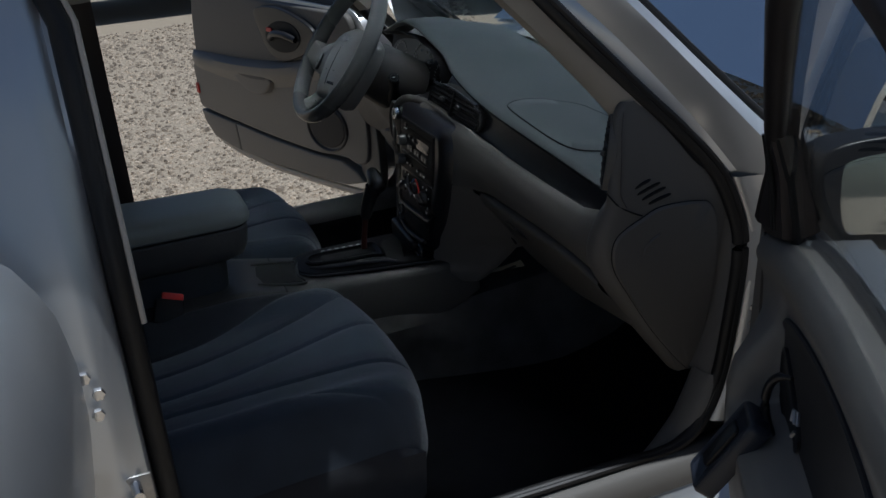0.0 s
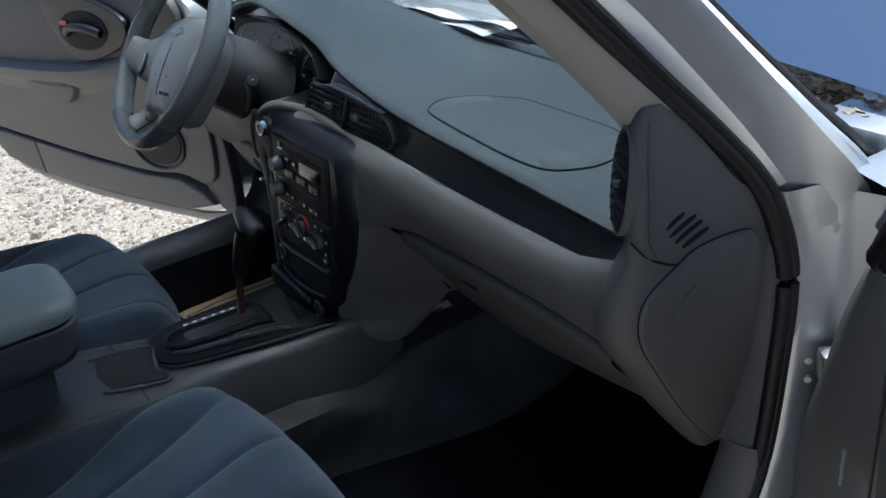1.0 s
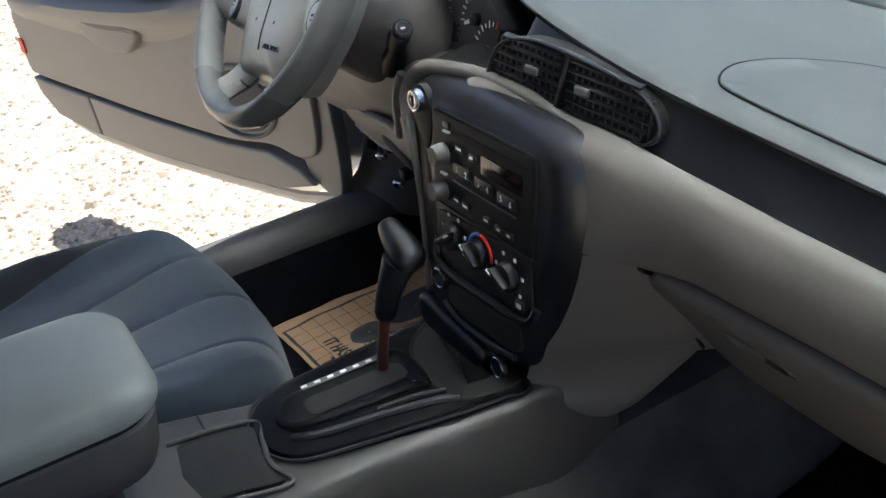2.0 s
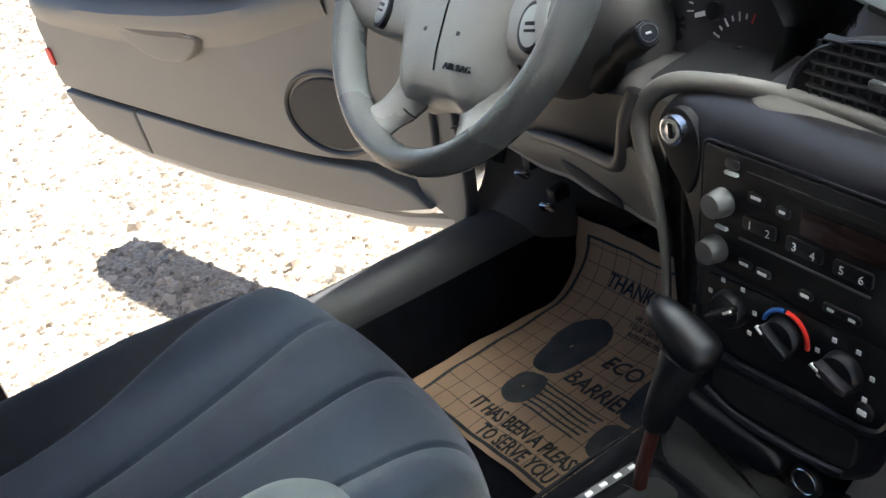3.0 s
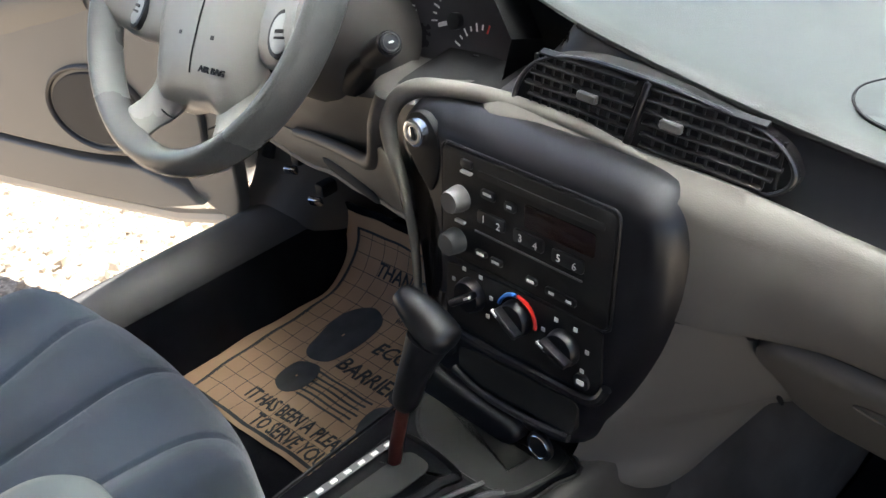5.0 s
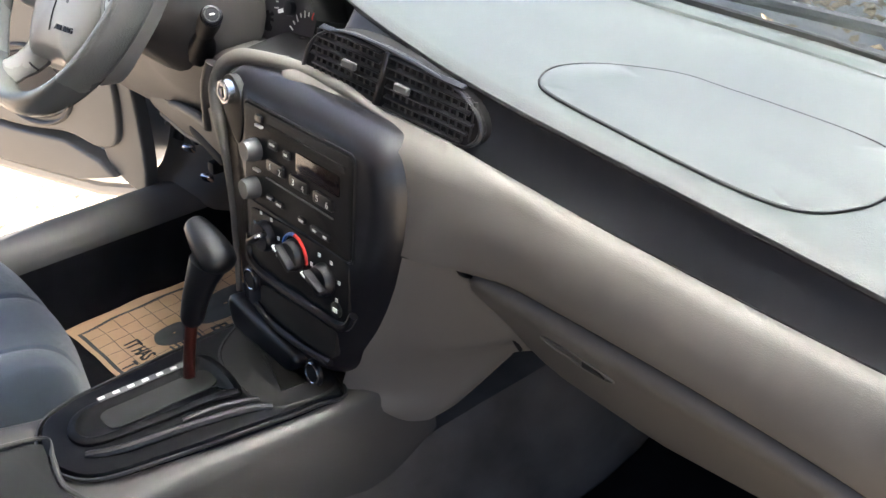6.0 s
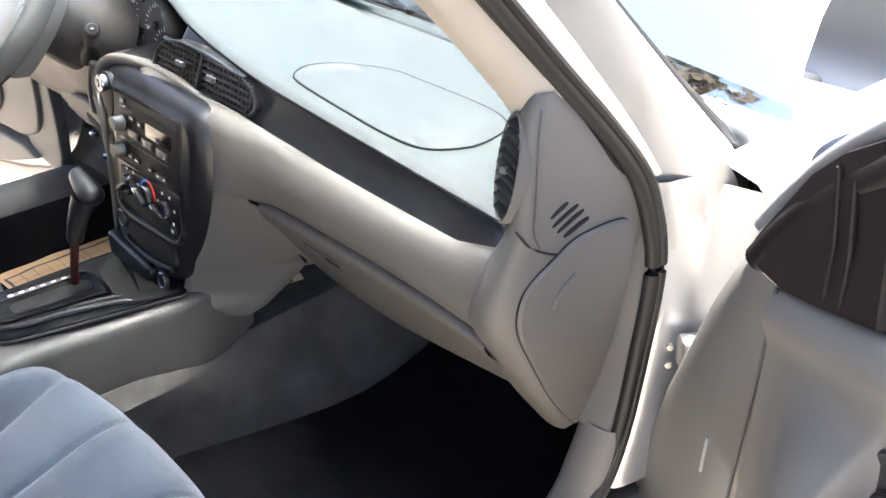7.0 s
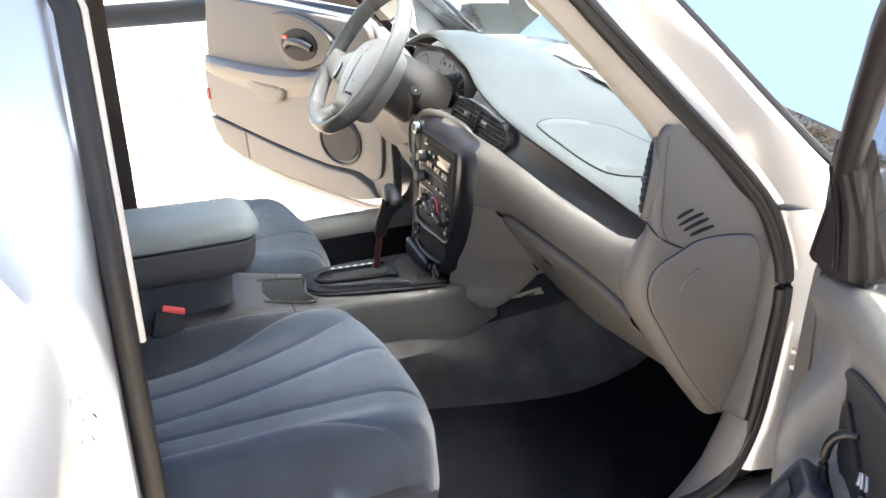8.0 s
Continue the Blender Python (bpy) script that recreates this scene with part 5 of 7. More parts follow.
rows = [[WH @ Vector((a * s, HC + (b - HC) * s, c)) for a, b in ho] for s, c in ((0.90, -0.055), (1.0, -0.035), (1.0, -0.012), (0.97, 0.0), (0.88, 0.009), (0.8, 0.0133), (0.7, 0.0165), (0.55, 0.0192), (0.4, 0.021), (0.1, 0.022))]
hub = part("hub", loft(rows, True, True), HUB, wheel, "grey vinyl airbag hub", sharp=60)
part("hub_seam", tube([WH @ Vector((0.0, b, dome(abs(b - HC) / 0.092))) for b in np.linspace(-0.086, 0.016, 14)], 0.0011, 6, up=tuple(WN)), BLACKM, hub, "dark seam down the hub")
for s in (1, -1):
    part("hub_seam", tube([WH @ Vector(p) for p in spline([(s * 0.080, 0.022, 0.004), (s * 0.086, -0.01, 0.006), (s * 0.087, -0.045, 0.004), (s * 0.092, -0.062, -0.001), (s * 0.099, -0.074, -0.012)], 16)], 0.0014, 6, up=tuple(WN)), BLACKM, hub)
    # spokes: upper wide, lower short
    for pts, rr, fl in (([(s * 0.076, -0.012, -0.006), (s * 0.115, -0.022, 0.002), (s * 0.146, -0.022, 0.012), (s * 0.168, -0.020, 0.030)], [0.052, 0.044, 0.034, 0.034], 0.36),
                        ([(s * 0.050, -0.070, -0.012), (s * 0.059, -0.112, -0.007), (s * 0.070, -0.138, 0.006), (s * 0.080, -0.160, 0.022)], [0.040, 0.029, 0.022, 0.028], 0.46)):
        n = 9
        ps = spline(pts, n)
        part("spoke", tube([WH @ p for p in ps], [float(np.interp(i / (n - 1) * 3, range(4), rr)) for i in range(n)], 14, flat=fl, up=tuple(WM.to_3x3() @ Vector((0, 0, 1)))), HUB, wheel)
    part("spoke_seam", tube([WH @ Vector(p) for p in spline([(s * 0.030, -0.133, 0.001), (s * 0.045, -0.129, 0.0055), (s * 0.066, -0.118, 0.0055), (s * 0.082, -0.108, 0.0)], 10)], 0.0011, 6, up=tuple(WN)), BLACKM, wheel)
    KB = WH @ Matrix.Translation((s * 0.119, -0.034, 0.0125)) @ pose(0, 0, 0, 0, s * 8, s * 8)
    cb = part("cruise_button", plate(oval(0, 0, 0.0160, 0.0230, 30), KB, -0.012, 0.0055, 0.003), BLACK, wheel, "black oval cruise button")
    part("button_top", plate(oval(0, 0, 0.0125, 0.0185, 28), KB, 0.004, 0.0065, 0.002), KEYGREY, cb, "silver button face")
    part("button_bar", rbox((0.013, 0.0035, 0.002), 0.0005, 1, KB @ Matrix.Translation((0, 0.002, 0.0062))), BLACK, cb)
    part("button_bar", rbox((0.013, 0.0025, 0.002), 0.0005, 1, KB @ Matrix.Translation((0, -0.004, 0.0062))), BLACK, cb)
    part("hub_mark", rbox((0.005, 0.004, 0.0006), 0, 1, WH @ Matrix.Translation((s * 0.027, -0.050, 0.0213)) @ pose(0, 0, 0, 0, s * 5)), BLACK, hub)
words("airbag_lettering", "AIR BAG", 0.0090, WH @ Matrix.Translation((0.037, -0.0805, 0.0196)) @ pose(0, 0, 0, 5, 5, 0), BLACK, hub, align="CENTER", wide=1.12, depth=0.0008, label="dark airbag lettering")
part("emblem", plate([(-0.024, -0.004), (-0.010, -0.004), (-0.010, -0.009), (0.010, -0.009), (0.010, -0.004), (0.026, -0.004), (0.022, 0.005), (0.010, 0.005), (0.010, 0.010), (-0.010, 0.010), (-0.010, 0.005), (-0.026, 0.005)], WH @ Matrix.Translation((0, 0.032, 0.0172)) @ pose(0, 0, 0, -10), 0, 0.0030, 0.0005), STEEL, hub, "small bow-shaped metal emblem")
# column shroud and stalks
ax = [WM @ Vector((0, 0, c)) for c in (-0.03, -0.06, -0.10, -0.16, -0.22)]
part("column_shroud", tube(ax, [0.062, 0.074, 0.082, 0.088, 0.09], 24, flat=0.82), TAUPE, wheel, "taupe steering column shroud")
st = part("wiper_stalk", tube([(-0.262, -0.008, 0.786), (-0.240, -0.014, 0.803), (-0.215, -0.021, 0.822), (-0.196, -0.026, 0.838)], [0.017, 0.016, 0.009, 0.011], 14), BLACKM, wheel, "black wiper stalk")
part("stalk_grip", tube([(-0.205, -0.024, 0.832), (-0.180, -0.031, 0.848), (-0.158, -0.037, 0.862)], [0.0115, 0.0130, 0.0125], 18), BLACKM, st)
d3 = (Vector((-0.158, -0.037, 0.862)) - Vector((-0.205, -0.024, 0.832))).normalized()
SK = base((-0.1575, -0.0372, 0.8625), d3.cross(Vector((0, 0, 1))), d3.cross(d3.cross(Vector((0, 0, 1)))) * -1)
if (SK.to_3x3() @ Vector((0, 0, 1))).dot(d3) < 0:
    SK = SK @ pose(0, 0, 0, 180)
part("stalk_button", disc(SK, 0.0105, 0, 0.005, 24, 0.002), BLACK, st)
part("stalk_ring", ring(oval(0, 0, 0.0085, 0.0085, 24), SK, 0.0045, 0.0060, 0.0012, 0.0003), KNOB, st)
part("stalk_mark", rbox((0.005, 0.0018, 0.001), 0, 1, SK @ Matrix.Translation((0, 0, 0.0054))), WHITE, st)
part("turn_stalk", tube([(-0.40, -0.01, 0.82), (-0.45, -0.03, 0.865), (-0.50, -0.045, 0.90)], [0.016, 0.011, 0.013], 12), BLACK, wheel, "black turn signal stalk")

# pedals
for nm, x, z, w in (("brake_pedal", -0.43, 0.40, 0.11), ("accelerator_pedal", -0.27, 0.36, 0.05)):
    p = thing(nm, (x, 0.30, z), "black rubber pedal on a steel arm under the dash", "pedal")
    part("pad", rbox((w, 0.02, 0.055 if w > 0.1 else 0.14), 0.006, 2, Matrix.Translation((x, 0.29, z)) @ pose(0, 0, 0, -25)), RUBBER, p)
    part("arm", tube(spline([(x, 0.30, z), (x, 0.34, z + 0.10), (x, 0.36, z + 0.25)], 8), 0.008, 8), STEEL, p)
for x, y, z in ((-0.565, 0.11, 0.467), (-0.616, 0.11, 0.503)):
    h = thing("release_handle", (x, y, z), "small chromed release lever under the dash", "lever")
    part("lever", rbox((0.022, 0.010, 0.014), 0.003, 2, Matrix.Translation((x, y, z)) @ pose(0, 0, 0, 20, 0, 25)), CHROME, h)
    part("bracket", rbox((0.020, 0.030, 0.022), 0.005, 2, Matrix.Translation((x + 0.004, y + 0.020, z + 0.016))), BLACKM, h)

# ---- centre console ----
con = thing("centre_console", (0, -0.3, 0.3), "grey centre console with gear gate, cup holder and armrest bin", "console")
CZ = ((-0.95, 0.535), (-0.62, 0.535), (-0.48, 0.540), (-0.40, 0.522), (-0.30, 0.512), (-0.20, 0.505), (-0.10, 0.503), (-0.02, 0.508), (0.06, 0.50))
rows = []
for y in np.linspace(-0.95, 0.02, 44):
    z = ev(CZ, y)
    w = ev(((-0.95, 0.118), (-0.4, 0.112), (-0.33, 0.094), (-0.26, 0.088), (-0.2, 0.092), (-0.05, 0.106), (0.1, 0.112)), y)
    zl = even(((-0.95, 0.42), (-0.3, 0.425), (-0.2, 0.424), (-0.10, 0.416), (-0.05, 0.420), (-0.02, 0.430), (0.02, 0.465)), y)
    rows.append([(w + 0.022, y, zl - 0.02), (w + 0.020, y, zl), (w + 0.010, y, (z + zl) / 2), (w + 0.003, y, z - 0.018), (w - 0.002, y, z - 0.006), (w - 0.012, y, z), (w - 0.03, y, z - 0.001), (0, y, z - 0.003),
                 (-w + 0.03, y, z - 0.001), (-w + 0.012, y, z), (-w + 0.002, y, z - 0.006), (-w - 0.003, y, z - 0.018), (-w - 0.010, y, (z + zl) / 2), (-w - 0.02, y, zl), (-w - 0.022, y, zl - 0.02)])
part("console_body", loft(rows), CONSOLE, con, "grey moulded console body")
part("console_seam", tube([(x, -0.395, ev(CZ, -0.395) + 0.0005) for x in np.linspace(-0.10, 0.10, 8)] + [(0.118, -0.396, 0.47), (0.128, -0.397, 0.41)], 0.0014, 6), BLACKM, con)
# gear gate
GM = base((-0.006, -0.205, 0.5115), (1, 0, 0), (0, 1, -0.034))
GO = smooth2([(-0.082, -0.100), (-0.066, -0.132), (-0.030, -0.148), (0.012, -0.146), (0.046, -0.122), (0.062, -0.060), (0.078, 0.030), (0.088, 0.100), (0.080, 0.140), (-0.085, 0.140), (-0.098, 0.110), (-0.094, 0.030), (-0.088, -0.050)], 72)
gate = part("gear_gate", cushion(GO, GM, ((-0.001, -0.012), (0.0, 0.001), (0.003, 0.0045), (0.008, 0.0055))), GATE, con, "black gear selector surround")
part("gate_edge", tube([GM @ Vector((a, b, 0.002)) for a, b in inset(GO, -0.003)], 0.0022, 6, closed=True), RUBBER, con)
HUMP = smooth2([(-0.060, -0.070), (-0.052, -0.105), (-0.024, -0.122), (0.004, -0.110), (0.014, -0.06), (0.020, 0.02), (0.022, 0.052), (-0.060, 0.052), (-0.064, 0.0)], 56)
part("gate_ridge", cushion(HUMP, GM, ((0.0, 0.004), (0.001, 0.0085), (0.004, 0.0105), (0.009, 0.0105), (0.012, 0.008), (0.015, 0.0062))), GATE, gate, "raised rim of the gear gate")
part("gate_slot", plate(rrect(-0.040, -0.004, -0.085, 0.040, 0.012), GM, 0.004, 0.0072, 0.001), HOLESHADE, gate, "dark slot of the gear lever")
part("gate_ridge", tube([GM @ Vector(p) for p in spline([(0.012, -0.118, 0.004), (0.030, -0.085, 0.0075), (0.042, -0.02, 0.008), (0.056, 0.040, 0.0075), (0.066, 0.062, 0.004)], 22)], 0.0048, 8), BLACK, gate)
part("gate_ridge", tube([GM @ Vector(p) for p in spline([(0.026, -0.02, 0.004), (0.034, 0.02, 0.007), (0.044, 0.058, 0.004)], 14)], 0.004, 8), BLACK, gate)
TRAY = smooth2([(-0.093, 0.109), (-0.055, 0.064), (0.008, 0.050), (0.066, 0.058), (0.082, 0.090), (0.086, 0.123), (0.070, 0.142), (0.0, 0.148), (-0.070, 0.144), (-0.088, 0.130)], 48)
part("coin_tray", cushion(TRAY, GM, ((0.0, 0.0058), (0.003, 0.0066), (0.007, 0.004), (0.014, 0.0028), (0.03, 0.0058))), TRAYM, gate, "dark grey coin tray before the stack")
for k in range(7):
    part("gear_mark", rbox((0.0045, 0.0075, 0.0010), 0.0003, 1, GM @ Matrix.Translation((-0.0565 + 0.0002 * k, -0.072 + 0.0165 * k, 0.0112))), WHITE, gate, "white gear mark")
part("gear_strip", rbox((0.009, 0.108, 0.0010), 0.0003, 1, GM @ Matrix.Translation((-0.0560, -0.022, 0.0105))), KNOB, gate, "grey gear position strip")
# gear lever
lev = part("gear_lever", tube([(-0.048, -0.187, 0.492), (-0.038, -0.183, 0.545), (-0.020, -0.177, 0.612)], [0.0068, 0.0066, 0.0064], 12), REDROD, con, "dark red lever rod")
part("lever_sleeve", tube([(-0.024, -0.178, 0.598), (-0.022, -0.177, 0.604), (-0.016, -0.172, 0.628), (-0.010, -0.164, 0.652), (-0.006, -0.156, 0.668)], [0.0105, 0.0128, 0.0140, 0.0165, 0.020], 18), BLACK, lev, "black lever sleeve")
kn = spline([(-0.049, -0.146, 0.6945), (-0.046, -0.146, 0.6935), (-0.034, -0.147, 0.689), (-0.016, -0.148, 0.682), (0.002, -0.149, 0.674), (0.012, -0.150, 0.669), (0.016, -0.150, 0.667)], 15)
part("lever_knob", tube(kn, [0.001, 0.0075, 0.0105, 0.0125, 0.0140, 0.0155, 0.0170, 0.0182, 0.0190, 0.0193, 0.0188, 0.0172, 0.0142, 0.0095, 0.001], 22, flat=0.9), BLACK, lev, "smooth black gear knob")
# cup holder: a flat plate, the hollow's shade put into its colour
cup = part("cup_holder", plate(smooth2([(-0.052, -0.045), (-0.052, 0.0), (-0.040, 0.040), (-0.010, 0.036), (0.030, 0.030), (0.062, 0.036), (0.055, -0.005), (0.045, -0.050), (0.0, -0.056)], 40), base((0, -0.390, 0.5205), (1, 0, 0), (0, 1, -0.08)), -0.004, 0.0035, 0.002), HOLESHADE, con, "flat plate painted dark as the shaded cup holder hollow")
part("cup_rim", tube([(x, y, z) for x, y, z in spline([(-0.060, -0.440, 0.530), (-0.060, -0.385, 0.523), (-0.046, -0.343, 0.519), (-0.012, -0.349, 0.520), (0.032, -0.356, 0.521), (0.070, -0.348, 0.519), (0.066, -0.395, 0.524), (0.054, -0.446, 0.531)], 40)], 0.003, 8), CONSOLE, con, "raised rim round the cup holder")
# armrest bin and lid
rows = []
for z, g in ((0.535, -0.050), (0.600, -0.046), (0.610, -0.024), (0.620, -0.010), (0.640, -0.003), (0.678, 0.002), (0.683, -0.002)):
    rows.append([(x, y, z) for x, y in rrect(-0.066 - g, 0.106 + g, -0.97, -0.450 + g, 0.040, 10)])
arm = part("armrest_bin", loft(rows, True, True), BIN, con, "grey armrest bin")
rows = []
for z, g in ((0.686, -0.002), (0.690, 0.004), (0.698, 0.006), (0.708, 0.004), (0.715, -0.002), (0.719, -0.012), (0.7215, -0.026), (0.7225, -0.045)):
    rows.append([(x, y, z + 0.030 * max(0, (-0.46 - y)) * (z > 0.695)) for x, y in rrect(-0.068 - g, 0.109 + g, -0.97, -0.446 + g, max(0.005, 0.044 + g), 10)])
part("armrest_lid", loft(rows, True, True), ARM, con, "padded sage-grey armrest lid")
part("lid_gap", tube([(x, y, 0.6845) for x, y in rrect(-0.064, 0.105, -0.97, -0.452, 0.040, 10)], 0.003, 6, closed=True), HOLESHADE, arm)
# belt buckle
bk = thing("belt_buckle", (0.135, -0.62, 0.56), "seat belt buckle with a red release button beside the console", "buckle")
BK = base((0.132, -0.622, 0.582), (0.0, 0.93, -0.34), (-0.55, 0.28, 0.78))
part("buckle_case", rbox((0.056, 0.050, 0.022), 0.006, 2, BK @ Matrix.Translation((-0.005, -0.030, -0.008))), BLACKM, bk)
part("release_button", rbox((0.042, 0.014, 0.016), 0.003, 2, BK @ Matrix.Translation((0, 0.000, -0.006))), RED, bk, "red release button")


# ---- seats ----
def seat(nm, cx, rear, front, label, fwd=0.0, lift=0.0):
    """A velour front seat: cushion with stitched flutes, side bolsters, backrest."""
    t = thing(nm, (cx, -0.6, 0.24), label, "car seat", "front seats")
    nx, ny = 170, 96
    hw = 0.262
    grid, cloth = [], []
    for j in range(ny):
        v = j / (ny - 1)
        y = -0.96 + 0.735 * v
        row = []
        fr = max(0.0, (y + 0.345) / 0.12)
        for i in range(nx):
            u = -1 + 2 * i / (nx - 1)
            wy = hw - 0.018 * max(0, (y + 0.45) / 0.2) ** 2
            x = u * wy
            a = abs(u)
            z = 0.496 + 0.042 * math.exp(-((a - 0.80) / 0.16) ** 2) * ev(((-0.96, 1.2), (-0.5, 1.0), (-0.30, 0.25), (-0.22, 0)), y) + 0.012 * math.cos(u * 1.5)
            z -= 0.028 * ev(((-0.96, 1.0), (-0.6, 0.55), (-0.35, 0.0)), y)
            z -= 0.085 * max(0.0, (a - 0.88) / 0.12) ** 2.2
            yy = y
            if fr > 0:
                q = min(fr, 1.25)
                z -= 0.085 * q ** 2.6 * 0.75
                yy = -0.345 + 0.105 * math.sin(min(1.0, q * 0.8) * 1.57)
                yy -= 0.045 * a ** 3 * min(q, 1)
            dip = 0
            side_cloth = x < rear[0] + (front[0] - rear[0]) * max(0, (y + 0.70) / 0.44) ** 1.7
            for k in range(5):
                f = (y + 0.70) / 0.44
                off = rear[k] + (front[k] - rear[k]) * max(0, f) ** 1.7
                d = (x - off) / 0.0038
                dip = max(dip, math.exp(-d * d) + 0.55 * math.exp(-(d / 5.0) ** 2))
            z -= 0.0058 * min(dip, 1.5)
            row.append((cx + x, yy + fwd, z + lift))
            if i < nx - 1 and j < ny - 1:
                cloth.append(int(side_cloth))
        grid.append(row)
    cushion_ob = part("cushion", loft(grid), SEAT, t, "blue-grey velour seat cushion with stitched flutes", sharp=80)
    cushion_ob.data.materials.append(SEATSIDE)
    cushion_ob.data.polygons.foreach_set("material_index", cloth)
    # side skirt and front apron
    rows = []
    for k in range(0, ny, 4):
        rows.append([grid[k][-1], (cx + hw + 0.004, grid[k][-1][1], 0.42), (cx + hw - 0.006, grid[k][-1][1] - 0.004, 0.33), (cx + hw - 0.03, grid[k][-1][1] - 0.01, 0.29)])
    part("side_skirt", loft(rows), SEATSIDE, t)
    rows = []
    for k in range(0, ny, 4):
        rows.append([grid[k][0], (cx - hw - 0.004, grid[k][0][1], 0.42), (cx - hw + 0.006, grid[k][0][1] - 0.004, 0.33), (cx - hw + 0.03, grid[k][0][1] - 0.01, 0.29)])
    part("side_skirt", loft(rows), SEATSIDE, t)
    rows = [[grid[-1][i], (grid[-1][i][0], grid[-1][i][1] + 0.004, 0.385), (grid[-1][i][0], grid[-1][i][1] - 0.012, 0.33), (grid[-1][i][0], grid[-1][i][1] - 0.05, 0.30)] for i in range(0, nx, 3)] 
    rows.append([grid[-1][-1], (grid[-1][-1][0], grid[-1][-1][1] + 0.004, 0.385), (grid[-1][-1][0], grid[-1][-1][1] - 0.012, 0.33), (grid[-1][-1][0], grid[-1][-1][1] - 0.05, 0.30)])
    part("front_apron", loft(rows), SEAT, t)
    # backrest and headrest
    rows = []
    for v in np.linspace(0, 1, 16):
        c = Vector((cx, -0.90 - 0.22 * v, 0.46 + 0.60 * v))
        w = 0.25 - 0.06 * v * v
        rows.append([(c.x + a * w, c.y + (0.075 - 0.03 * (1 - abs(a)) if b > 0 else -0.07) * (1 if abs(a) < 0.95 else 0.4), c.z) for a, b in ((-1, 1), (-0.8, 1), (-0.4, 1), (0, 1), (0.4, 1), (0.8, 1), (1, 1), (1, -1), (0.8, -1), (0, -1), (-0.8, -1), (-1, -1))])
    part("backrest", loft(rows, True, True), SEAT, t)
    part("headrest", rbox((0.25, 0.10, 0.16), 0.04, 4, Matrix.Translation((cx, -1.15, 1.17)) @ pose(0, 0, 0, -12)), SEAT, t)
    for sx in (-0.2, 0.2):
        part("seat_rail", box(cx + sx - 0.02, cx + sx + 0.02, -0.95, -0.32, 0.228, 0.31, 0.004), BLACKM, t)
    return t


seat("passenger_seat", 0.362, (-0.13, -0.055, 0.03, 0.085, 0.15), (-0.29, -0.205, -0.063, 0.115, 0.27), "blue-grey velour front passenger seat with stitched flutes", -0.004, 0.020)
seat("driver_seat", -0.405, (-0.145, -0.03, 0.05, 0.125, 0.19), (-0.265, -0.125, 0.035, 0.19, 0.32), "blue-grey velour driver seat with stitched flutes", 0.018, 0.006)

# ---- paper mat in the driver's footwell ----
pmat = thing("paper_mat", (-0.42, 0.06, 0.255), "printed brown paper floor mat in the driver's footwell", "paper mat")
MO, MR, MU = Vector((-0.588, -0.143, 0.2590)), Vector((1, 0.075, 0)).normalized(), Vector((-0.075, 1, 0)).normalized()


def on_mat(a, b, c=0.0):
    """A place on the sheet, which lies flat and curls up against the toe board."""
    q = max(0.0, b - 0.262) / 0.10
    wave = 0.0018 * math.sin(a * 37 + b * 21) + 0.0010 * math.sin(a * 90 - b * 70)
    out = MU * -math.sin(q) + Vector((0, 0, math.cos(q)))
    return MO + MR * a + MU * (min(b, 0.262) + 0.10 * math.sin(q)) + Vector((0, 0, 0.10 * (1 - math.cos(q)))) + out * (c + wave)


def stripe(name, a0, a1, b0, b1, material, label="", c=0.0006):
    n = max(2, int(max(a1 - a0, b1 - b0) / 0.012))
    wide = a1 - a0 > b1 - b0
    rows = []
    for k in range(n + 1):
        q = k / n
        rows.append([on_mat(a0 + (a1 - a0) * q, b, c) for b in (b0, b1)] if wide else [on_mat(a, b0 + (b1 - b0) * q, c) for a in (a0, a1)])
    return part(name, loft(rows), material, pmat, label)


def printed(text, size, a, b, label="", **kw):
    ob = words("lettering", text, size, Matrix.Translation((a, b, 0.0008)), INK, pmat, align="CENTER", label=label, **kw)
    for v in ob.data.vertices:
        v.co = on_mat(*v.co)


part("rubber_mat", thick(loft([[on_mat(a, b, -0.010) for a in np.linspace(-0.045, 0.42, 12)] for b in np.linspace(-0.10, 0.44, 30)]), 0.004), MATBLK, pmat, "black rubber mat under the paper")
sheet = part("paper_sheet", thick(loft([[on_mat(a + 0.004 * math.sin(b * 31), b) for a in np.linspace(-0.036 + 0.02 * max(0, b), 0.415, 30)] for b in np.linspace(-0.012, 0.432, 40)]), -0.0008), KRAFT, pmat, "creased kraft paper sheet")
for k in range(14):
    stripe("grid_line", 0.028 * k, 0.028 * k + 0.0011, 0, 0.404, INKG)
for k in range(15):
    stripe("grid_line", 0, 0.392, 0.028 * k, 0.028 * k + 0.0011, INKG)
for a0, a1, b0, b1 in ((-0.004, 0.400, -0.005, 0.0), (-0.004, 0.400, 0.402, 0.407), (-0.005, 0.0, -0.004, 0.405), (0.395, 0.400, -0.004, 0.405)):
    stripe("border", a0, a1, b0, b1, INK, "dark printed border", 0.0009)
printed("THANKS FOR COMING", 0.034, 0.195, 0.350, "bold printed thanks line", bold=0.0005, wide=0.80, shear=0.10)
for k, tx in enumerate(("WE HAVE TRIED TO KEEP", "YOUR CARPETING CLEAN", "WITH THIS PAPER MAT")):
    printed(tx, 0.0125, 0.190, 0.316 - 0.014 * k, wide=0.8)
printed("ECO", 0.040, 0.190, 0.226, "printed mat title", bold=0.0004, shear=0.1, wide=0.85)
printed("BARRIER", 0.040, 0.200, 0.168, bold=0.0004, shear=0.1, wide=0.80)
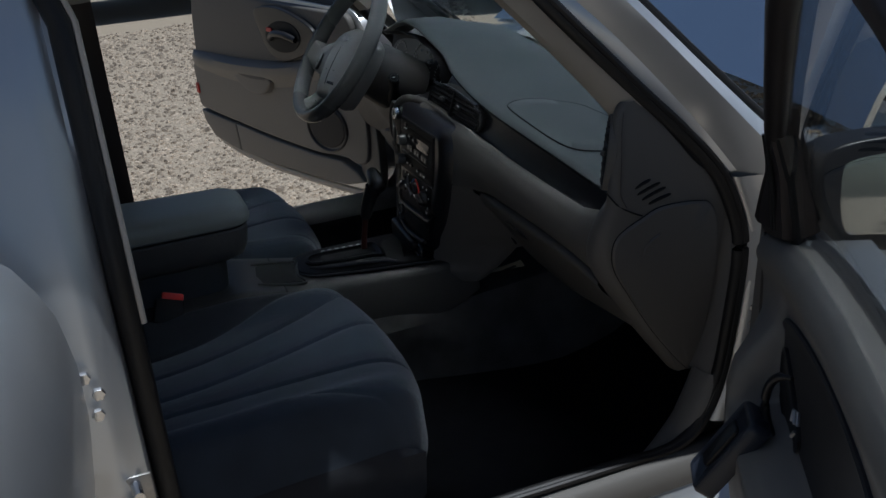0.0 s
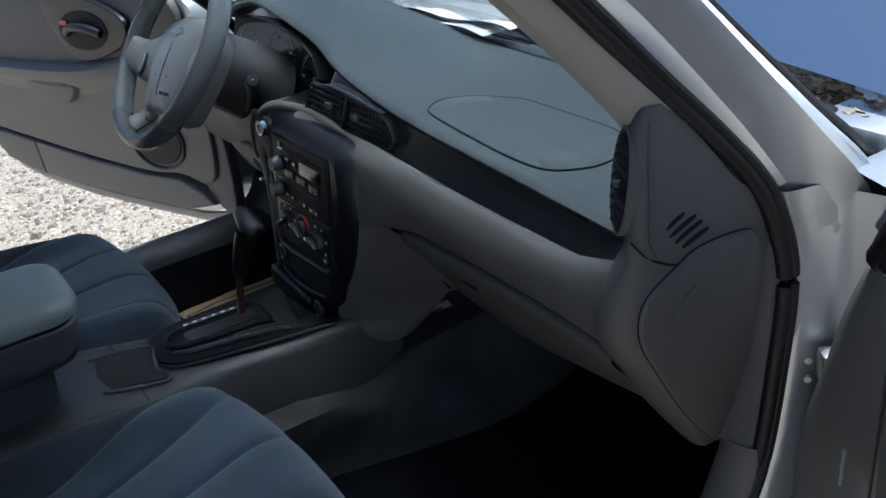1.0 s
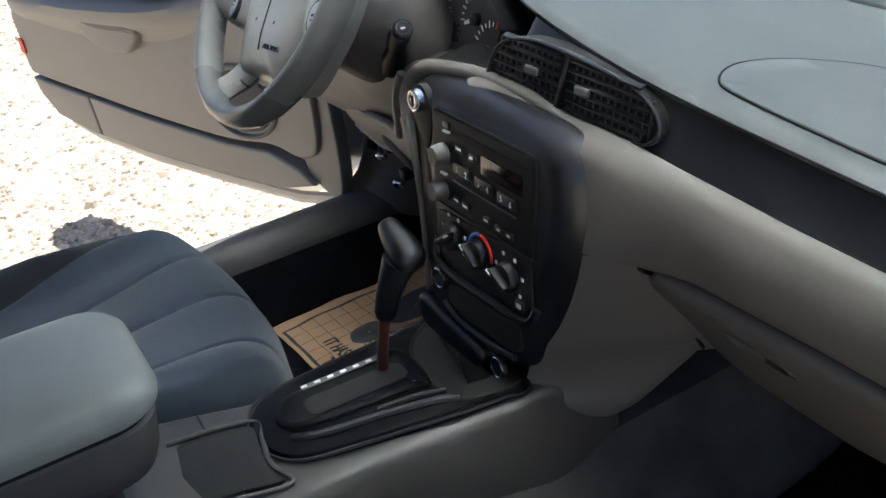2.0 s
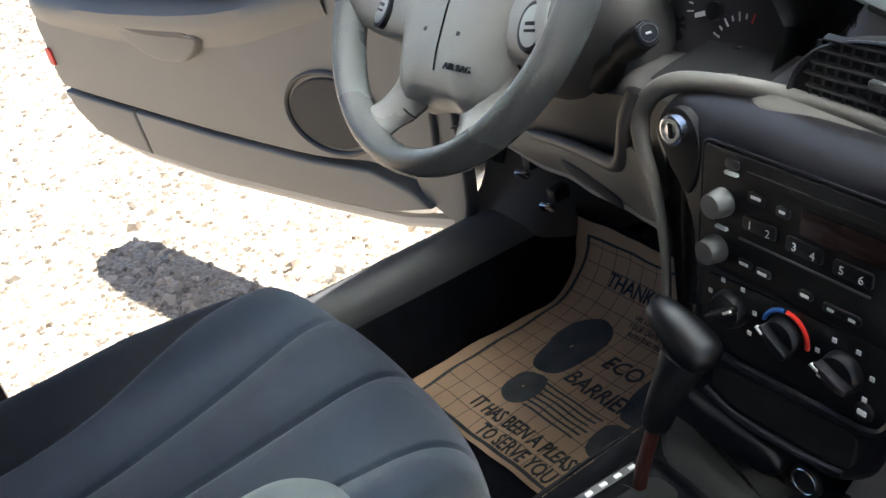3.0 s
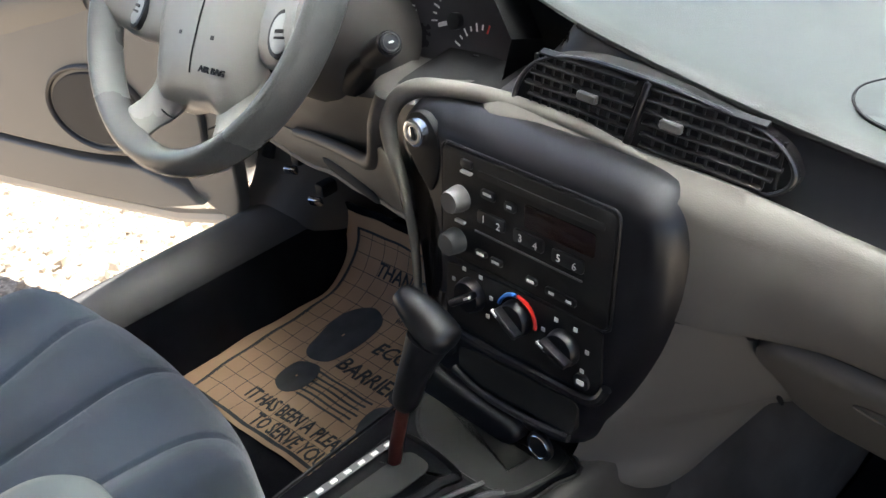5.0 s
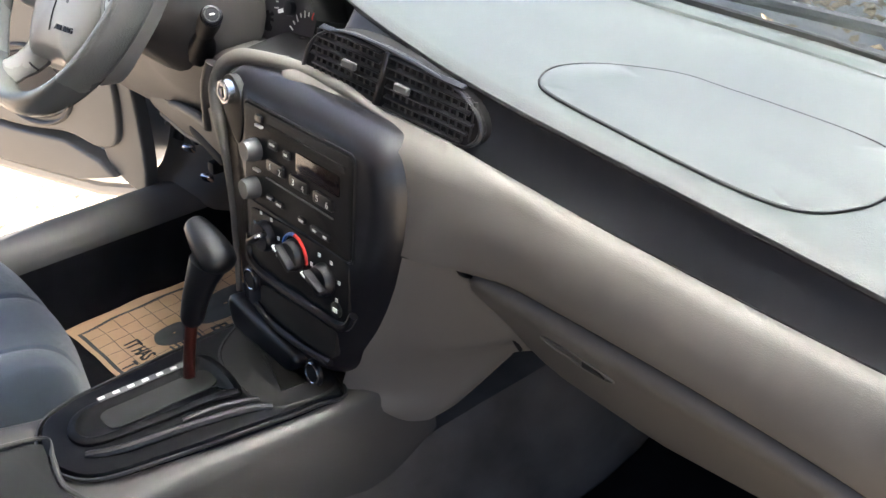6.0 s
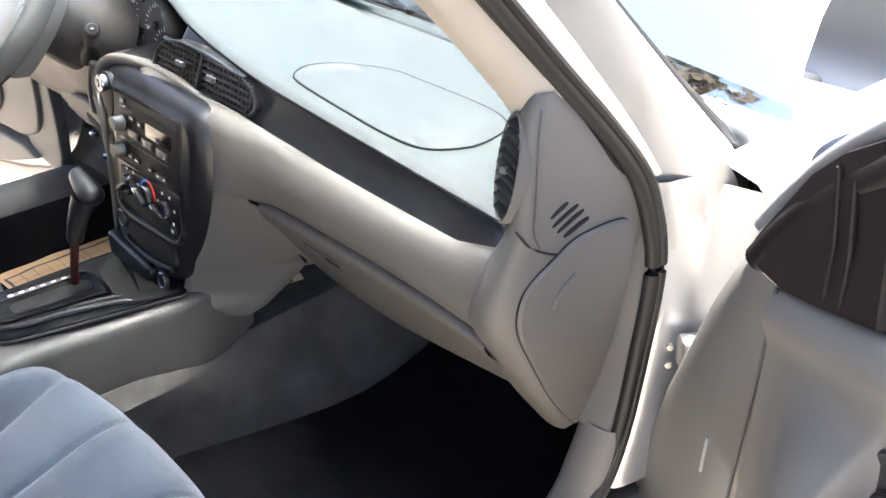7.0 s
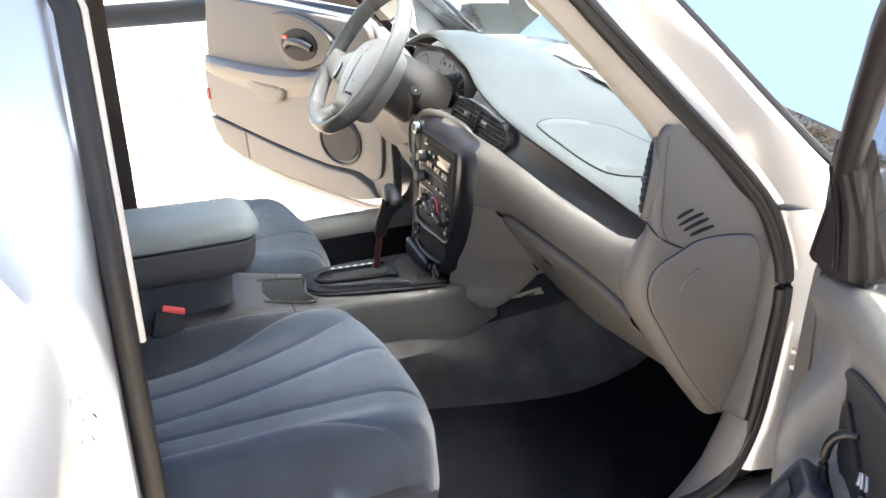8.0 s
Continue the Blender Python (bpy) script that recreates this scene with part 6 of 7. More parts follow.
for k in range(6):
    w = 0.115 - 0.008 * (k % 3)
    stripe("small_print", 0.185 - w / 2, 0.185 + w / 2, 0.132 - 0.010 * k, 0.136 - 0.010 * k, INKG)
printed("IT HAS BEEN A PLEASURE", 0.034, 0.192, 0.046, "bold printed pleasure line", bold=0.0005, wide=0.62, shear=0.10)
printed("TO SERVE YOU", 0.034, 0.196, 0.014, bold=0.0005, wide=0.64, shear=0.10)
for ca, tw in ((0.104, 6), (0.280, 3)):
    F = Matrix.Translation((ca, 0.178, 0)) @ pose(0, 0, 0, 0, 0, tw)
    for lab, pts in (("grey printed sole", [(-0.034, -0.01), (-0.042, 0.045), (-0.034, 0.090), (-0.004, 0.112), (0.026, 0.098), (0.036, 0.055), (0.026, -0.005), (0.014, -0.026), (-0.018, -0.028)]), ("grey printed heel", [(-0.022, -0.040), (0.014, -0.038), (0.026, -0.060), (0.020, -0.092), (-0.002, -0.104), (-0.026, -0.092), (-0.032, -0.062)])):
        ol = smooth2(pts, 40)
        cx = sum(p[0] for p in ol) / 40
        cy = sum(p[1] for p in ol) / 40
        rows = [[on_mat(*(F @ Vector((cx + (a - cx) * k, cy + (b - cy) * k, 0.0010)))) for a, b in ol] for k in (1.0, 0.7, 0.4, 0.05)]
        part("footprint", loft(rows, True, False), INKG, pmat, lab)


# ---- driver's door, wide open ----
ddoor = thing("driver_door", (-0.78, 0.12, 0.35), "open silver driver door with a grey-beige inner panel", "car door")
DM = base((-0.773, 0.060, 0.0), (-0.962, -0.274, 0), (0, 0, 1))
DX = Matrix(((1, 0, 0, 0), (0, 1, 0, 0), (0, 0, -1, 0), (0, 0, 0, 1)))
DF = DM @ DX if (DM.to_3x3() @ Vector((0, 0, 1))).y > 0 else DM
do = smooth2([(-0.03, 0.46), (0.02, 0.395), (0.12, 0.362), (0.35, 0.346), (0.67, 0.330), (0.95, 0.332), (1.10, 0.352), (1.175, 0.42), (1.205, 0.55), (1.195, 0.70), (1.15, 0.90), (1.05, 0.925), (0.60, 0.930), (0.20, 0.925), (0.02, 0.915), (-0.045, 0.80), (-0.05, 0.6)], 96)
part("outer_shell", plate(do, DF, -0.090, -0.012, 0.006), SILVER, ddoor, "silver painted door shell")
# lower door edge; its sunlit brightness is painted in as a pale tone
part("bottom_edge", tube([DF @ Vector((a, b - 0.004, -0.02)) for a, b in ((0.0, 0.375), (0.12, 0.350), (0.35, 0.334), (0.67, 0.318), (0.95, 0.320), (1.09, 0.338), (1.165, 0.40))], 0.013, 8), SUNEDGE, ddoor, "door edge in a pale tone standing for sunlight")


def panel(outline, c0, c1, bev=0.006):
    return plate(outline, DF, c0, c1, bev, 3)


part("upper_panel", panel(smooth2([(0.10, 0.74), (0.30, 0.735), (0.60, 0.70), (0.90, 0.675), (1.13, 0.668), (1.155, 0.70), (1.125, 0.86), (1.07, 0.905), (0.60, 0.915), (0.15, 0.912), (0.03, 0.90), (0.02, 0.80)], 72), -0.013, 0.010, 0.008), BEIGE, ddoor, "pale beige upper door panel")
part("mid_panel", panel(smooth2([(-0.01, 0.50), (0.05, 0.46), (0.14, 0.470), (0.30, 0.452), (0.60, 0.449), (0.88, 0.455), (1.12, 0.462), (1.185, 0.475), (1.19, 0.56), (1.165, 0.645), (0.90, 0.655), (0.60, 0.66), (0.42, 0.69), (0.20, 0.75), (0.02, 0.80), (-0.02, 0.65)], 80), -0.013, 0.016, 0.008), DOORGREY, ddoor, "grey grained middle door panel")
for outl in ([(0.88, 0.447), (0.60, 0.441), (0.30, 0.443), (0.15, 0.455), (0.06, 0.435), (0.02, 0.41), (0.13, 0.378), (0.35, 0.362), (0.67, 0.345), (0.868, 0.345)], [(0.876, 0.345), (0.95, 0.347), (1.09, 0.362), (1.155, 0.41), (1.178, 0.455), (1.10, 0.452), (0.888, 0.447)]):
    part("lower_panel", plate(outl, DF, -0.013, 0.020, 0.007, 3), DOORGREY, ddoor, "grey lower door panel")
# armrest roll with its pull cup
rows = []
for a in np.linspace(0.16, 1.175, 30):
    h = ev(((0.16, 0.755), (0.3, 0.725), (0.45, 0.70), (0.6, 0.685), (0.8, 0.672), (1.0, 0.665), (1.175, 0.66)), a)
    d = ev(((0.16, 0.022), (0.35, 0.038), (0.5, 0.046), (0.8, 0.044), (1.1, 0.034), (1.175, 0.02)), a)
    rows.append([DF @ Vector((a, h + b, c)) for b, c in ((0.028, 0.008), (0.024, d * 0.6), (0.010, d * 0.95), (-0.008, d), (-0.026, d * 0.85), (-0.045, d * 0.45), (-0.075, 0.012))])
dar = part("armrest", loft(rows), DOORGREY, ddoor, "grey padded door armrest")
part("pull_cup", panel(smooth2([(0.52, 0.664), (0.56, 0.615), (0.62, 0.598), (0.70, 0.600), (0.77, 0.628), (0.79, 0.660), (0.65, 0.668)], 36), 0.012, 0.038, 0.010), DOORGREY, dar, "moulded pull cup")
part("pull_shadow", panel(smooth2([(0.54, 0.664), (0.62, 0.652), (0.72, 0.652), (0.77, 0.662), (0.65, 0.668)], 24), 0.03, 0.0405, 0.001), TAUPE, dar)
# handle bezel
hb = part("handle_bezel", panel(smooth2([(0.58, 0.885), (0.545, 0.80), (0.50, 0.748), (0.42, 0.735), (0.30, 0.765), (0.225, 0.80), (0.205, 0.850), (0.30, 0.885), (0.44, 0.905)], 44), -0.005, 0.027, 0.004), BLACK, ddoor, "black door handle bezel")
part("handle_recess", panel(oval(0.40, 0.815, 0.115, 0.050, 32, -0.1), 0.01, 0.0295, 0.002), BLACKM, hb)
part("door_handle", tube([DF @ Vector(p) for p in spline([(0.48, 0.805, 0.030), (0.43, 0.825, 0.044), (0.36, 0.828, 0.044), (0.31, 0.815, 0.032)], 12)], 0.011, 10), BLACK, hb, "black door pull handle")
part("lock_tab", panel(rrect(0.46, 0.495, 0.825, 0.838, 0.003), 0.015, 0.034, 0.001), RED, hb, "red lock tab")
# loudspeaker
part("speaker_ring", ring(oval(0.210, 0.550, 0.122, 0.078, 44, -0.16), DF, 0.008, 0.024, 0.008, 0.003), TAUPE, ddoor)
part("speaker_grille", panel(oval(0.210, 0.550, 0.108, 0.064, 44, -0.16), 0.0, 0.021, 0.004), mat("dark_grille_cloth", (0.034, 0.030, 0.027), 0.7, bump=0.4, bscale=1200), ddoor, "dark oval speaker grille")
part("red_reflector", panel(rrect(1.168, 1.192, 0.518, 0.560, 0.008), 0.0, 0.021, 0.003), RED, ddoor, "red door reflector")
part("hinge_cover", panel(smooth2([(-0.045, 0.40), (0.04, 0.42), (0.055, 0.50), (0.02, 0.62), (-0.02, 0.66), (-0.055, 0.60)], 30), -0.02, 0.006, 0.006), DOORGREY, ddoor)
part("door_strap", tube([(-0.735, 0.205, 0.50), (-0.765, 0.13, 0.50)], 0.012, 8), STEEL, ddoor, "steel door check strap")
for z in (0.44, 0.66):
    part("hinge", rbox((0.06, 0.05, 0.045), 0.006, 2, Matrix.Translation((-0.752, 0.17, z)) @ pose(0, 0, 0, 0, 0, 25)), STEEL, ddoor, "steel door hinge")
# window frame of the open door
fr = spline([(0.0, 0.92, -0.05), (0.14, 1.06, -0.05), (0.32, 1.21, -0.05), (0.55, 1.31, -0.05), (0.80, 1.335, -0.05), (1.0, 1.30, -0.05), (1.10, 1.15, -0.05), (1.14, 0.92, -0.05)], 40)
part("window_frame", tube([DF @ p for p in fr], 0.017, 10), RUBBER, ddoor, "black window frame")
part("belt_moulding", tube([DF @ Vector((a, 0.928, -0.03)) for a in np.linspace(0.0, 1.13, 10)], 0.012, 8), RUBBER, ddoor)
DR = DF @ Matrix.Translation((-0.02, 0.985, -0.18))
part("door_mirror", rbox((0.20, 0.12, 0.09), 0.03, 4, DR), SILVER, ddoor, "silver door mirror housing")


# ---- passenger door, wide open ----
pdoor = thing("passenger_door", (0.84, 0.18, 0.33), "open silver passenger door with a grey inner panel and black window frame", "car door")
PDm = base((0.944, 0.120, 0.0), (0.866, -0.5, 0), (0, 0, 1))
DTOP = ((-0.02, 0.824), (0.0, 0.830), (0.12, 0.866), (0.25, 0.888), (0.40, 0.903), (1.0, 0.915))


def door_c(a, z):
    """How far the trim stands out: flat above, swelling into the armrest, hollow round the handle."""
    swell = ev(((0.30, 0.2), (0.40, 0.55), (0.50, 0.85), (0.60, 1.02), (0.68, 1.0), (0.71, 0.9), (0.745, 0.55), (0.775, 0.22), (0.80, 0.10), (0.83, 0.0)), z)
    out = 0.066 * swell * ease((a - 0.0) / 0.15) * (1 - 0.5 * ease((a - 0.6) / 0.3))
    out *= 1 - ease((z - 0.648) / 0.03) * ease((a - 0.158) / 0.020) * ease((0.70 - a) / 0.03)
    top = ev(DTOP, a)
    return out + 0.012 * math.exp(-((z - top + 0.030) / 0.022) ** 2)


po = smooth2([(-0.10, 0.45), (-0.04, 0.36), (0.2, 0.325), (0.8, 0.32), (1.0, 0.36), (1.06, 0.55), (1.04, 0.84), (0.98, 0.875), (0.5, 0.862), (0.1, 0.838), (-0.05, 0.806), (-0.09, 0.72), (-0.10, 0.55)], 72)
part("outer_shell", plate(po, PDm, -0.130, -0.045, 0.006), SILVER, pdoor, "silver painted door shell")
rows = []
for a in list(np.linspace(-0.012, 0.26, 56)) + list(np.linspace(0.275, 1.0, 40)):
    top = ev(DTOP, a)
    zs = list(np.linspace(0.335, 0.60, 12)[:-1]) + list(np.linspace(0.60, top - 0.008, 34))
    rows.append([PDm @ Vector((a, 0.335, -0.05))] + [PDm @ Vector((a - 0.02 * (0.83 - z) * (a < 0), z, door_c(a, z))) for z in zs] + [PDm @ Vector((a, top, -0.003)), PDm @ Vector((a, top + 0.001, -0.014)), PDm @ Vector((a, top - 0.006, -0.035)), PDm @ Vector((a, top - 0.016, -0.050))])
part("trim_panel", loft(rows), DOORGREY, pdoor, "grey moulded door trim panel with a sculpted armrest", sharp=70)
# front section between the seam and the hinges
rows = []
for z in np.linspace(0.33, 0.826, 18):
    w = ev(((0.33, 0.30), (0.50, 0.245), (0.62, 0.195), (0.72, 0.152), (0.80, 0.105), (0.826, 0.075)), z)
    e = -0.016 - 0.03 * (0.826 - z)
    rows.append([PDm @ Vector((e - w * q, z, c)) for q, c in ((0, -0.008), (0.02, 0.0), (0.3, 0.002), (0.65, -0.006), (0.88, -0.018), (0.97, -0.030), (1.0, -0.048), (0.99, -0.10))])
part("front_section", loft(rows), DOORGREY, pdoor, "grey front section of the door trim", sharp=60)
part("trim_seam", tube([PDm @ Vector(p) for p in spline([(-0.010, 0.826, 0.001), (-0.014, 0.76, 0.001), (-0.020, 0.68, 0.001), (-0.030, 0.55, 0.001), (-0.036, 0.40, 0.001)], 20)], 0.0022, 6), TAUPE, pdoor, "dark seam in the door trim")
part("check_slot", tube([PDm @ Vector(p) for p in ((-0.085, 0.585, 0.003), (-0.088, 0.555, 0.003), (-0.090, 0.53, 0.003))], 0.0022, 6), KEYGREY, pdoor)
hz = smooth2([(0.166, 0.782), (0.200, 0.800), (0.27, 0.818), (0.37, 0.834), (0.50, 0.838), (0.60, 0.815), (0.64, 0.74), (0.58, 0.68), (0.42, 0.662), (0.27, 0.656), (0.20, 0.662), (0.168, 0.690), (0.160, 0.735)], 64)
hp = part("handle_bezel", cushion(hz, PDm, ((0.0, -0.01), (0.0, 0.0035), (0.003, 0.0055), (0.010, 0.003), (0.02, 0.002))), mat("grey_black_plastic", (0.035, 0.034, 0.035), 0.5, spec=0.3, bump=0.1, var=0.1), pdoor, "dark grey handle recess")
part("handle_bay", cushion(smooth2([(0.176, 0.745), (0.196, 0.760), (0.225, 0.748), (0.262, 0.730), (0.300, 0.700), (0.285, 0.672), (0.235, 0.664), (0.195, 0.672), (0.175, 0.705)], 40), PDm, ((0.0, 0.002), (0.0, 0.006), (0.004, 0.0065), (0.008, 0.004))), BLACK, hp, "black hollow behind the handle")
part("door_handle", tube([PDm @ Matrix.Translation((0.048, -0.006, -0.004)) @ Vector(p) for p in spline([(0.214, 0.764, 0.012), (0.198, 0.756, 0.026), (0.184, 0.730, 0.034), (0.182, 0.695, 0.034), (0.196, 0.662, 0.024), (0.222, 0.646, 0.012)], 20)], [0.003] * 3 + [0.0055] * 14 + [0.003] * 3, 10), BLACK, hp, "black curved inner door handle")
for p0, p1 in (((0.276, 0.752, 0.012), (0.296, 0.730, 0.016)), ((0.292, 0.760, 0.012), (0.312, 0.738, 0.016)), ((0.276, 0.752, 0.012), (0.284, 0.728, 0.018)), ((0.290, 0.728, 0.012), (0.284, 0.712, 0.018))):
    part("handle_link", tube([PDm @ Matrix.Translation((0.03, 0, 0)) @ Vector(p0).lerp(Vector(p1), 0.25), PDm @ Matrix.Translation((0.03, 0, 0)) @ Vector(p1).lerp(Vector(p0), 0.25)], 0.0024, 8), STEEL, hp, "bright metal link of the handle")
SW = base(PDm @ Vector((0.232, 0.655, 0.0700)), PDm.to_3x3() @ Vector((1, 0, 0)), PDm.to_3x3() @ Vector((0, 0.82, -0.57)))
part("switch_plate", cushion(rrect(-0.032, 0.030, -0.075, 0.046, 0.010), SW, ((0.0, -0.02), (0.0, 0.001), (0.003, 0.005), (0.006, 0.0055), (0.011, 0.0035))), mat("blue_black_plastic", (0.020, 0.024, 0.036), 0.36), pdoor, "blue-black window switch plate")
part("window_switch", plate(rrect(-0.014, 0.013, -0.045, 0.020, 0.005), SW, 0.0, 0.008, 0.003), BLACK, pdoor, "black window switch")


# sail panel and window frame
def lean(a, z, c=0.0):
    """A place on the window frame, which leans in towards the roof."""
    return PDm @ Vector((a, z, c + 0.26 * max(0.0, z - 0.93) - 0.008))


sp = [(-0.075, 0.826), (-0.058, 0.858), (-0.020, 0.912), (0.022, 0.962), (0.075, 1.006), (0.128, 1.040), (0.132, 0.960), (0.134, 0.874), (0.060, 0.848), (0.0, 0.830)]
rows = [[lean(0.035 + (a - 0.035) * k, 0.90 + (z - 0.90) * k, c) for a, z in sp] for k, c in ((0.98, -0.03), (1.0, 0.004), (0.97, 0.012), (0.6, 0.014), (0.1, 0.015))]
part("sail_panel", loft(rows, True, True), mat("brown_black_plastic", (0.016, 0.011, 0.0115), 0.42, spec=0.35), pdoor, "dark mirror sail panel")
for a in (0.062, 0.084):
    part("sail_ridge", tube([lean(a, 0.852 + 0.2 * a, 0.014), lean(a + 0.004, 0.92, 0.017), lean(a + 0.008, 0.99, 0.014)], 0.003, 8), BLACKM, pdoor)
fr = spline([(-0.075, 0.842, 0), (-0.02, 0.915, 0), (0.045, 0.975, 0), (0.13, 1.04, 0), (0.225, 1.105, 0), (0.33, 1.172, 0), (0.44, 1.238, 0), (0.58, 1.285, 0), (0.74, 1.30, 0), (0.88, 1.25, 0), (0.96, 1.12, 0), (0.985, 0.92, 0)], 52)
part("frame_edge", tube([lean(p.x - 0.010, p.y + 0.010, -0.012) for p in fr], 0.010, 10), SILVER, pdoor, "silver outer window frame")
part("window_frame", tube([lean(p.x + 0.014, p.y - 0.012, 0.0) for p in fr], 0.0165, 10), mat("brown_black_frame", (0.012, 0.0085, 0.009), 0.45, spec=0.3), pdoor, "dark window frame")
part("belt_moulding", tube([PDm @ Vector((a, ev(DTOP, a) - 0.010, -0.052)) for a in np.linspace(0.08, 0.98, 16)], 0.010, 8), RUBBER, pdoor, "black glass run along the belt line")
part("glass_channel", tube([lean(0.128, 0.87, -0.01), lean(0.130, 0.95, -0.005), lean(0.134, 1.04, -0.002)], 0.011, 8), RUBBER, pdoor)
gv = [lean(a, z, -0.010) for a, z in ((0.134, 0.86), (0.134, 1.03), (0.33, 1.165), (0.44, 1.23), (0.58, 1.275), (0.74, 1.29), (0.87, 1.24), (0.95, 1.11), (0.97, 0.91))]
gb = bmesh.new()
gb.faces.new([gb.verts.new(v) for v in gv])
part("window_glass", thick(gb, 0.004), GLASS, pdoor, "clear window glass")
# outside mirror
MM = base((1.034, 0.274, 0.888), (0.42, 0.90, 0.0), (-0.17, 0.08, 1))
mh = part("mirror_housing", plate(smooth2([(-0.112, -0.058), (-0.115, 0.032), (-0.09, 0.064), (0.0, 0.074), (0.085, 0.068), (0.113, 0.03), (0.108, -0.053), (0.06, -0.076), (-0.06, -0.076)], 44), MM, -0.09, 0.012, 0.008, 3), BLACK, pdoor, "black mirror housing")
part("mirror_glass", plate(smooth2([(-0.086, -0.045), (-0.088, 0.026), (-0.070, 0.046), (0.0, 0.053), (0.070, 0.048), (0.090, 0.024), (0.086, -0.04), (0.05, -0.054), (-0.05, -0.054)], 40), MM, 0.01, 0.0135, 0), MIRROR, mh, "mirror glass")
words("mirror_lettering", "OBJECTS IN MIRROR ARE", 0.0075, MM @ Matrix.Translation((0.0, -0.040, 0.0136)), INKG, mh, align="CENTER")
words("mirror_lettering", "CLOSER THAN THEY APPEAR", 0.0075, MM @ Matrix.Translation((0.0, -0.049, 0.0136)), INKG, mh, align="CENTER")
part("mirror_foot", tube([(0.985, 0.170, 0.862), (1.010, 0.240, 0.866), (1.040, 0.310, 0.872)], [0.014, 0.016, 0.018], 12), BLACKM, pdoor, "black foot of the mirror")
for z in (0.575,):
    h = part("hinge", rbox((0.030, 0.030, 0.045), 0.006, 2, Matrix.Translation((0.752, 0.292, z)) @ pose(0, 0, 0, 0, 0, -35)), STEEL, pdoor, "steel door hinge")
    for k in (-1, 1):
        part("bolt", disc(base((0.738, 0.267, z + 0.014 * k), (0.8, 0.6, 0), (0, 0, 1)), 0.005, 0, 0.005, 6, 0.001), STEEL, h)
part("check_boot", tube([(0.745, 0.285, 0.40), (0.745, 0.285, 0.50)], 0.016, 10), RUBBER, pdoor, "black rubber boot of the door check")

# ---- open rear door on the near side ----
rdoor = thing("rear_door", (0.90, -0.90, 0.35), "open silver rear door seen along its outer skin", "car door")
rows = []
for z in np.linspace(0.30, 1.0, 22):
    e = ev(((0.30, 0.0), (0.5, 0.03), (0.656, 0.056), (0.76, 0.072), (0.84, 0.074), (0.906, 0.064), (0.96, 0.040), (1.0, 0.0)), z)
    rows.append([(0.84 + a * 0.97, -0.845 - a * 0.10 + e * (1 - 0.3 * a) - (0.05 if a < 0.005 else 0), z) for a in (0.0, 0.012, 0.05, 0.15, 0.3, 0.5, 0.75, 0.9)])
part("outer_skin", thick(loft(rows), -0.02), SILVER, rdoor, "silver rear door skin")
part("door_edge", box(0.835, 1.70, -0.98, -0.90, 0.32, 0.95, 0.02, 3), SILVER, rdoor)
part("window_frame", tube([(0.845, -0.875, 0.95), (0.835, -0.875, 1.15), (0.80, -0.88, 1.33), (0.95, -0.89, 1.40), (1.4, -0.94, 1.38)], 0.020, 10), SILVER, rdoor, "silver window frame")
for z, y in ((0.795, -0.772), (0.770, -0.760), (0.742, -0.766)):
    part("hinge_bolt", disc(base((0.806, y, z), (0, 1, 0), (0, 0, 1)), 0.008, 0, 0.009, 6, 0.001), CHROME, rdoor, "bright hinge bolt")
# striker on the pillar
stk = thing("door_striker", (0.80, -0.745, 0.60), "chromed door striker on the centre pillar", "striker")
part("striker_plate", rbox((0.006, 0.05, 0.05), 0.004, 2, Matrix.Translation((0.800, -0.748, 0.612))), STEEL, stk)
for z in (0.600, 0.626):
    part("striker_bar", tube([(0.80, -0.745, z), (0.836, -0.742, z)], 0.007, 10), CHROME, stk)

# ---- loose papers on the dash ----
for (a, b, c, d, lab) in (((-0.434, 0.335), (-0.02, 0.345), (-0.06, 0.425), (-0.40, 0.430), "white sheets of paper lying on the dash top"),):
    pp = thing("paper_sheet", (-0.2, 0.36, 0.85), lab, "paper")
    rows = []
    for v in np.linspace(0, 1, 8):
        rows.append([((a[0] + (b[0] - a[0]) * u) * (1 - v) + (d[0] + (c[0] - d[0]) * u) * v, (a[1] + (b[1] - a[1]) * u) * (1 - v) + (d[1] + (c[1] - d[1]) * u) * v, 0.862 + 0.012 * math.sin(u * 3.1) * (1 - v) - 0.012 * v + 0.006 * math.sin(u * 9)) for u in np.linspace(0, 1, 16)])
    part("sheet", loft(rows), PAPER, pp)
    part("sheet", loft([[Vector(p) + Vector((0.05, 0.01, 0.004 + 0.01 * k / 16)) for k, p in enumerate(r)] for r in rows[2:]]), PAPER, pp)
# small tag under the glovebox
tg = thing("wiring_tag", (0.10, 0.10, 0.40), "yellowed paper tag hanging under the glovebox", "tag")
TG = base((0.061, 0.119, 0.434), (0.40, 0.75, 0.30), (0.4, -0.2, 0.85))
part("tag_sheet", rbox((0.075, 0.026, 0.002), 0, 1, TG), mat("yellowed_paper", (0.62, 0.55, 0.40), 0.7), tg)
part("tag_print", rbox((0.030, 0.006, 0.0012), 0, 1, TG @ Matrix.Translation((0.005, 0, 0.0012))), INKG, tg, "illegible grey print")


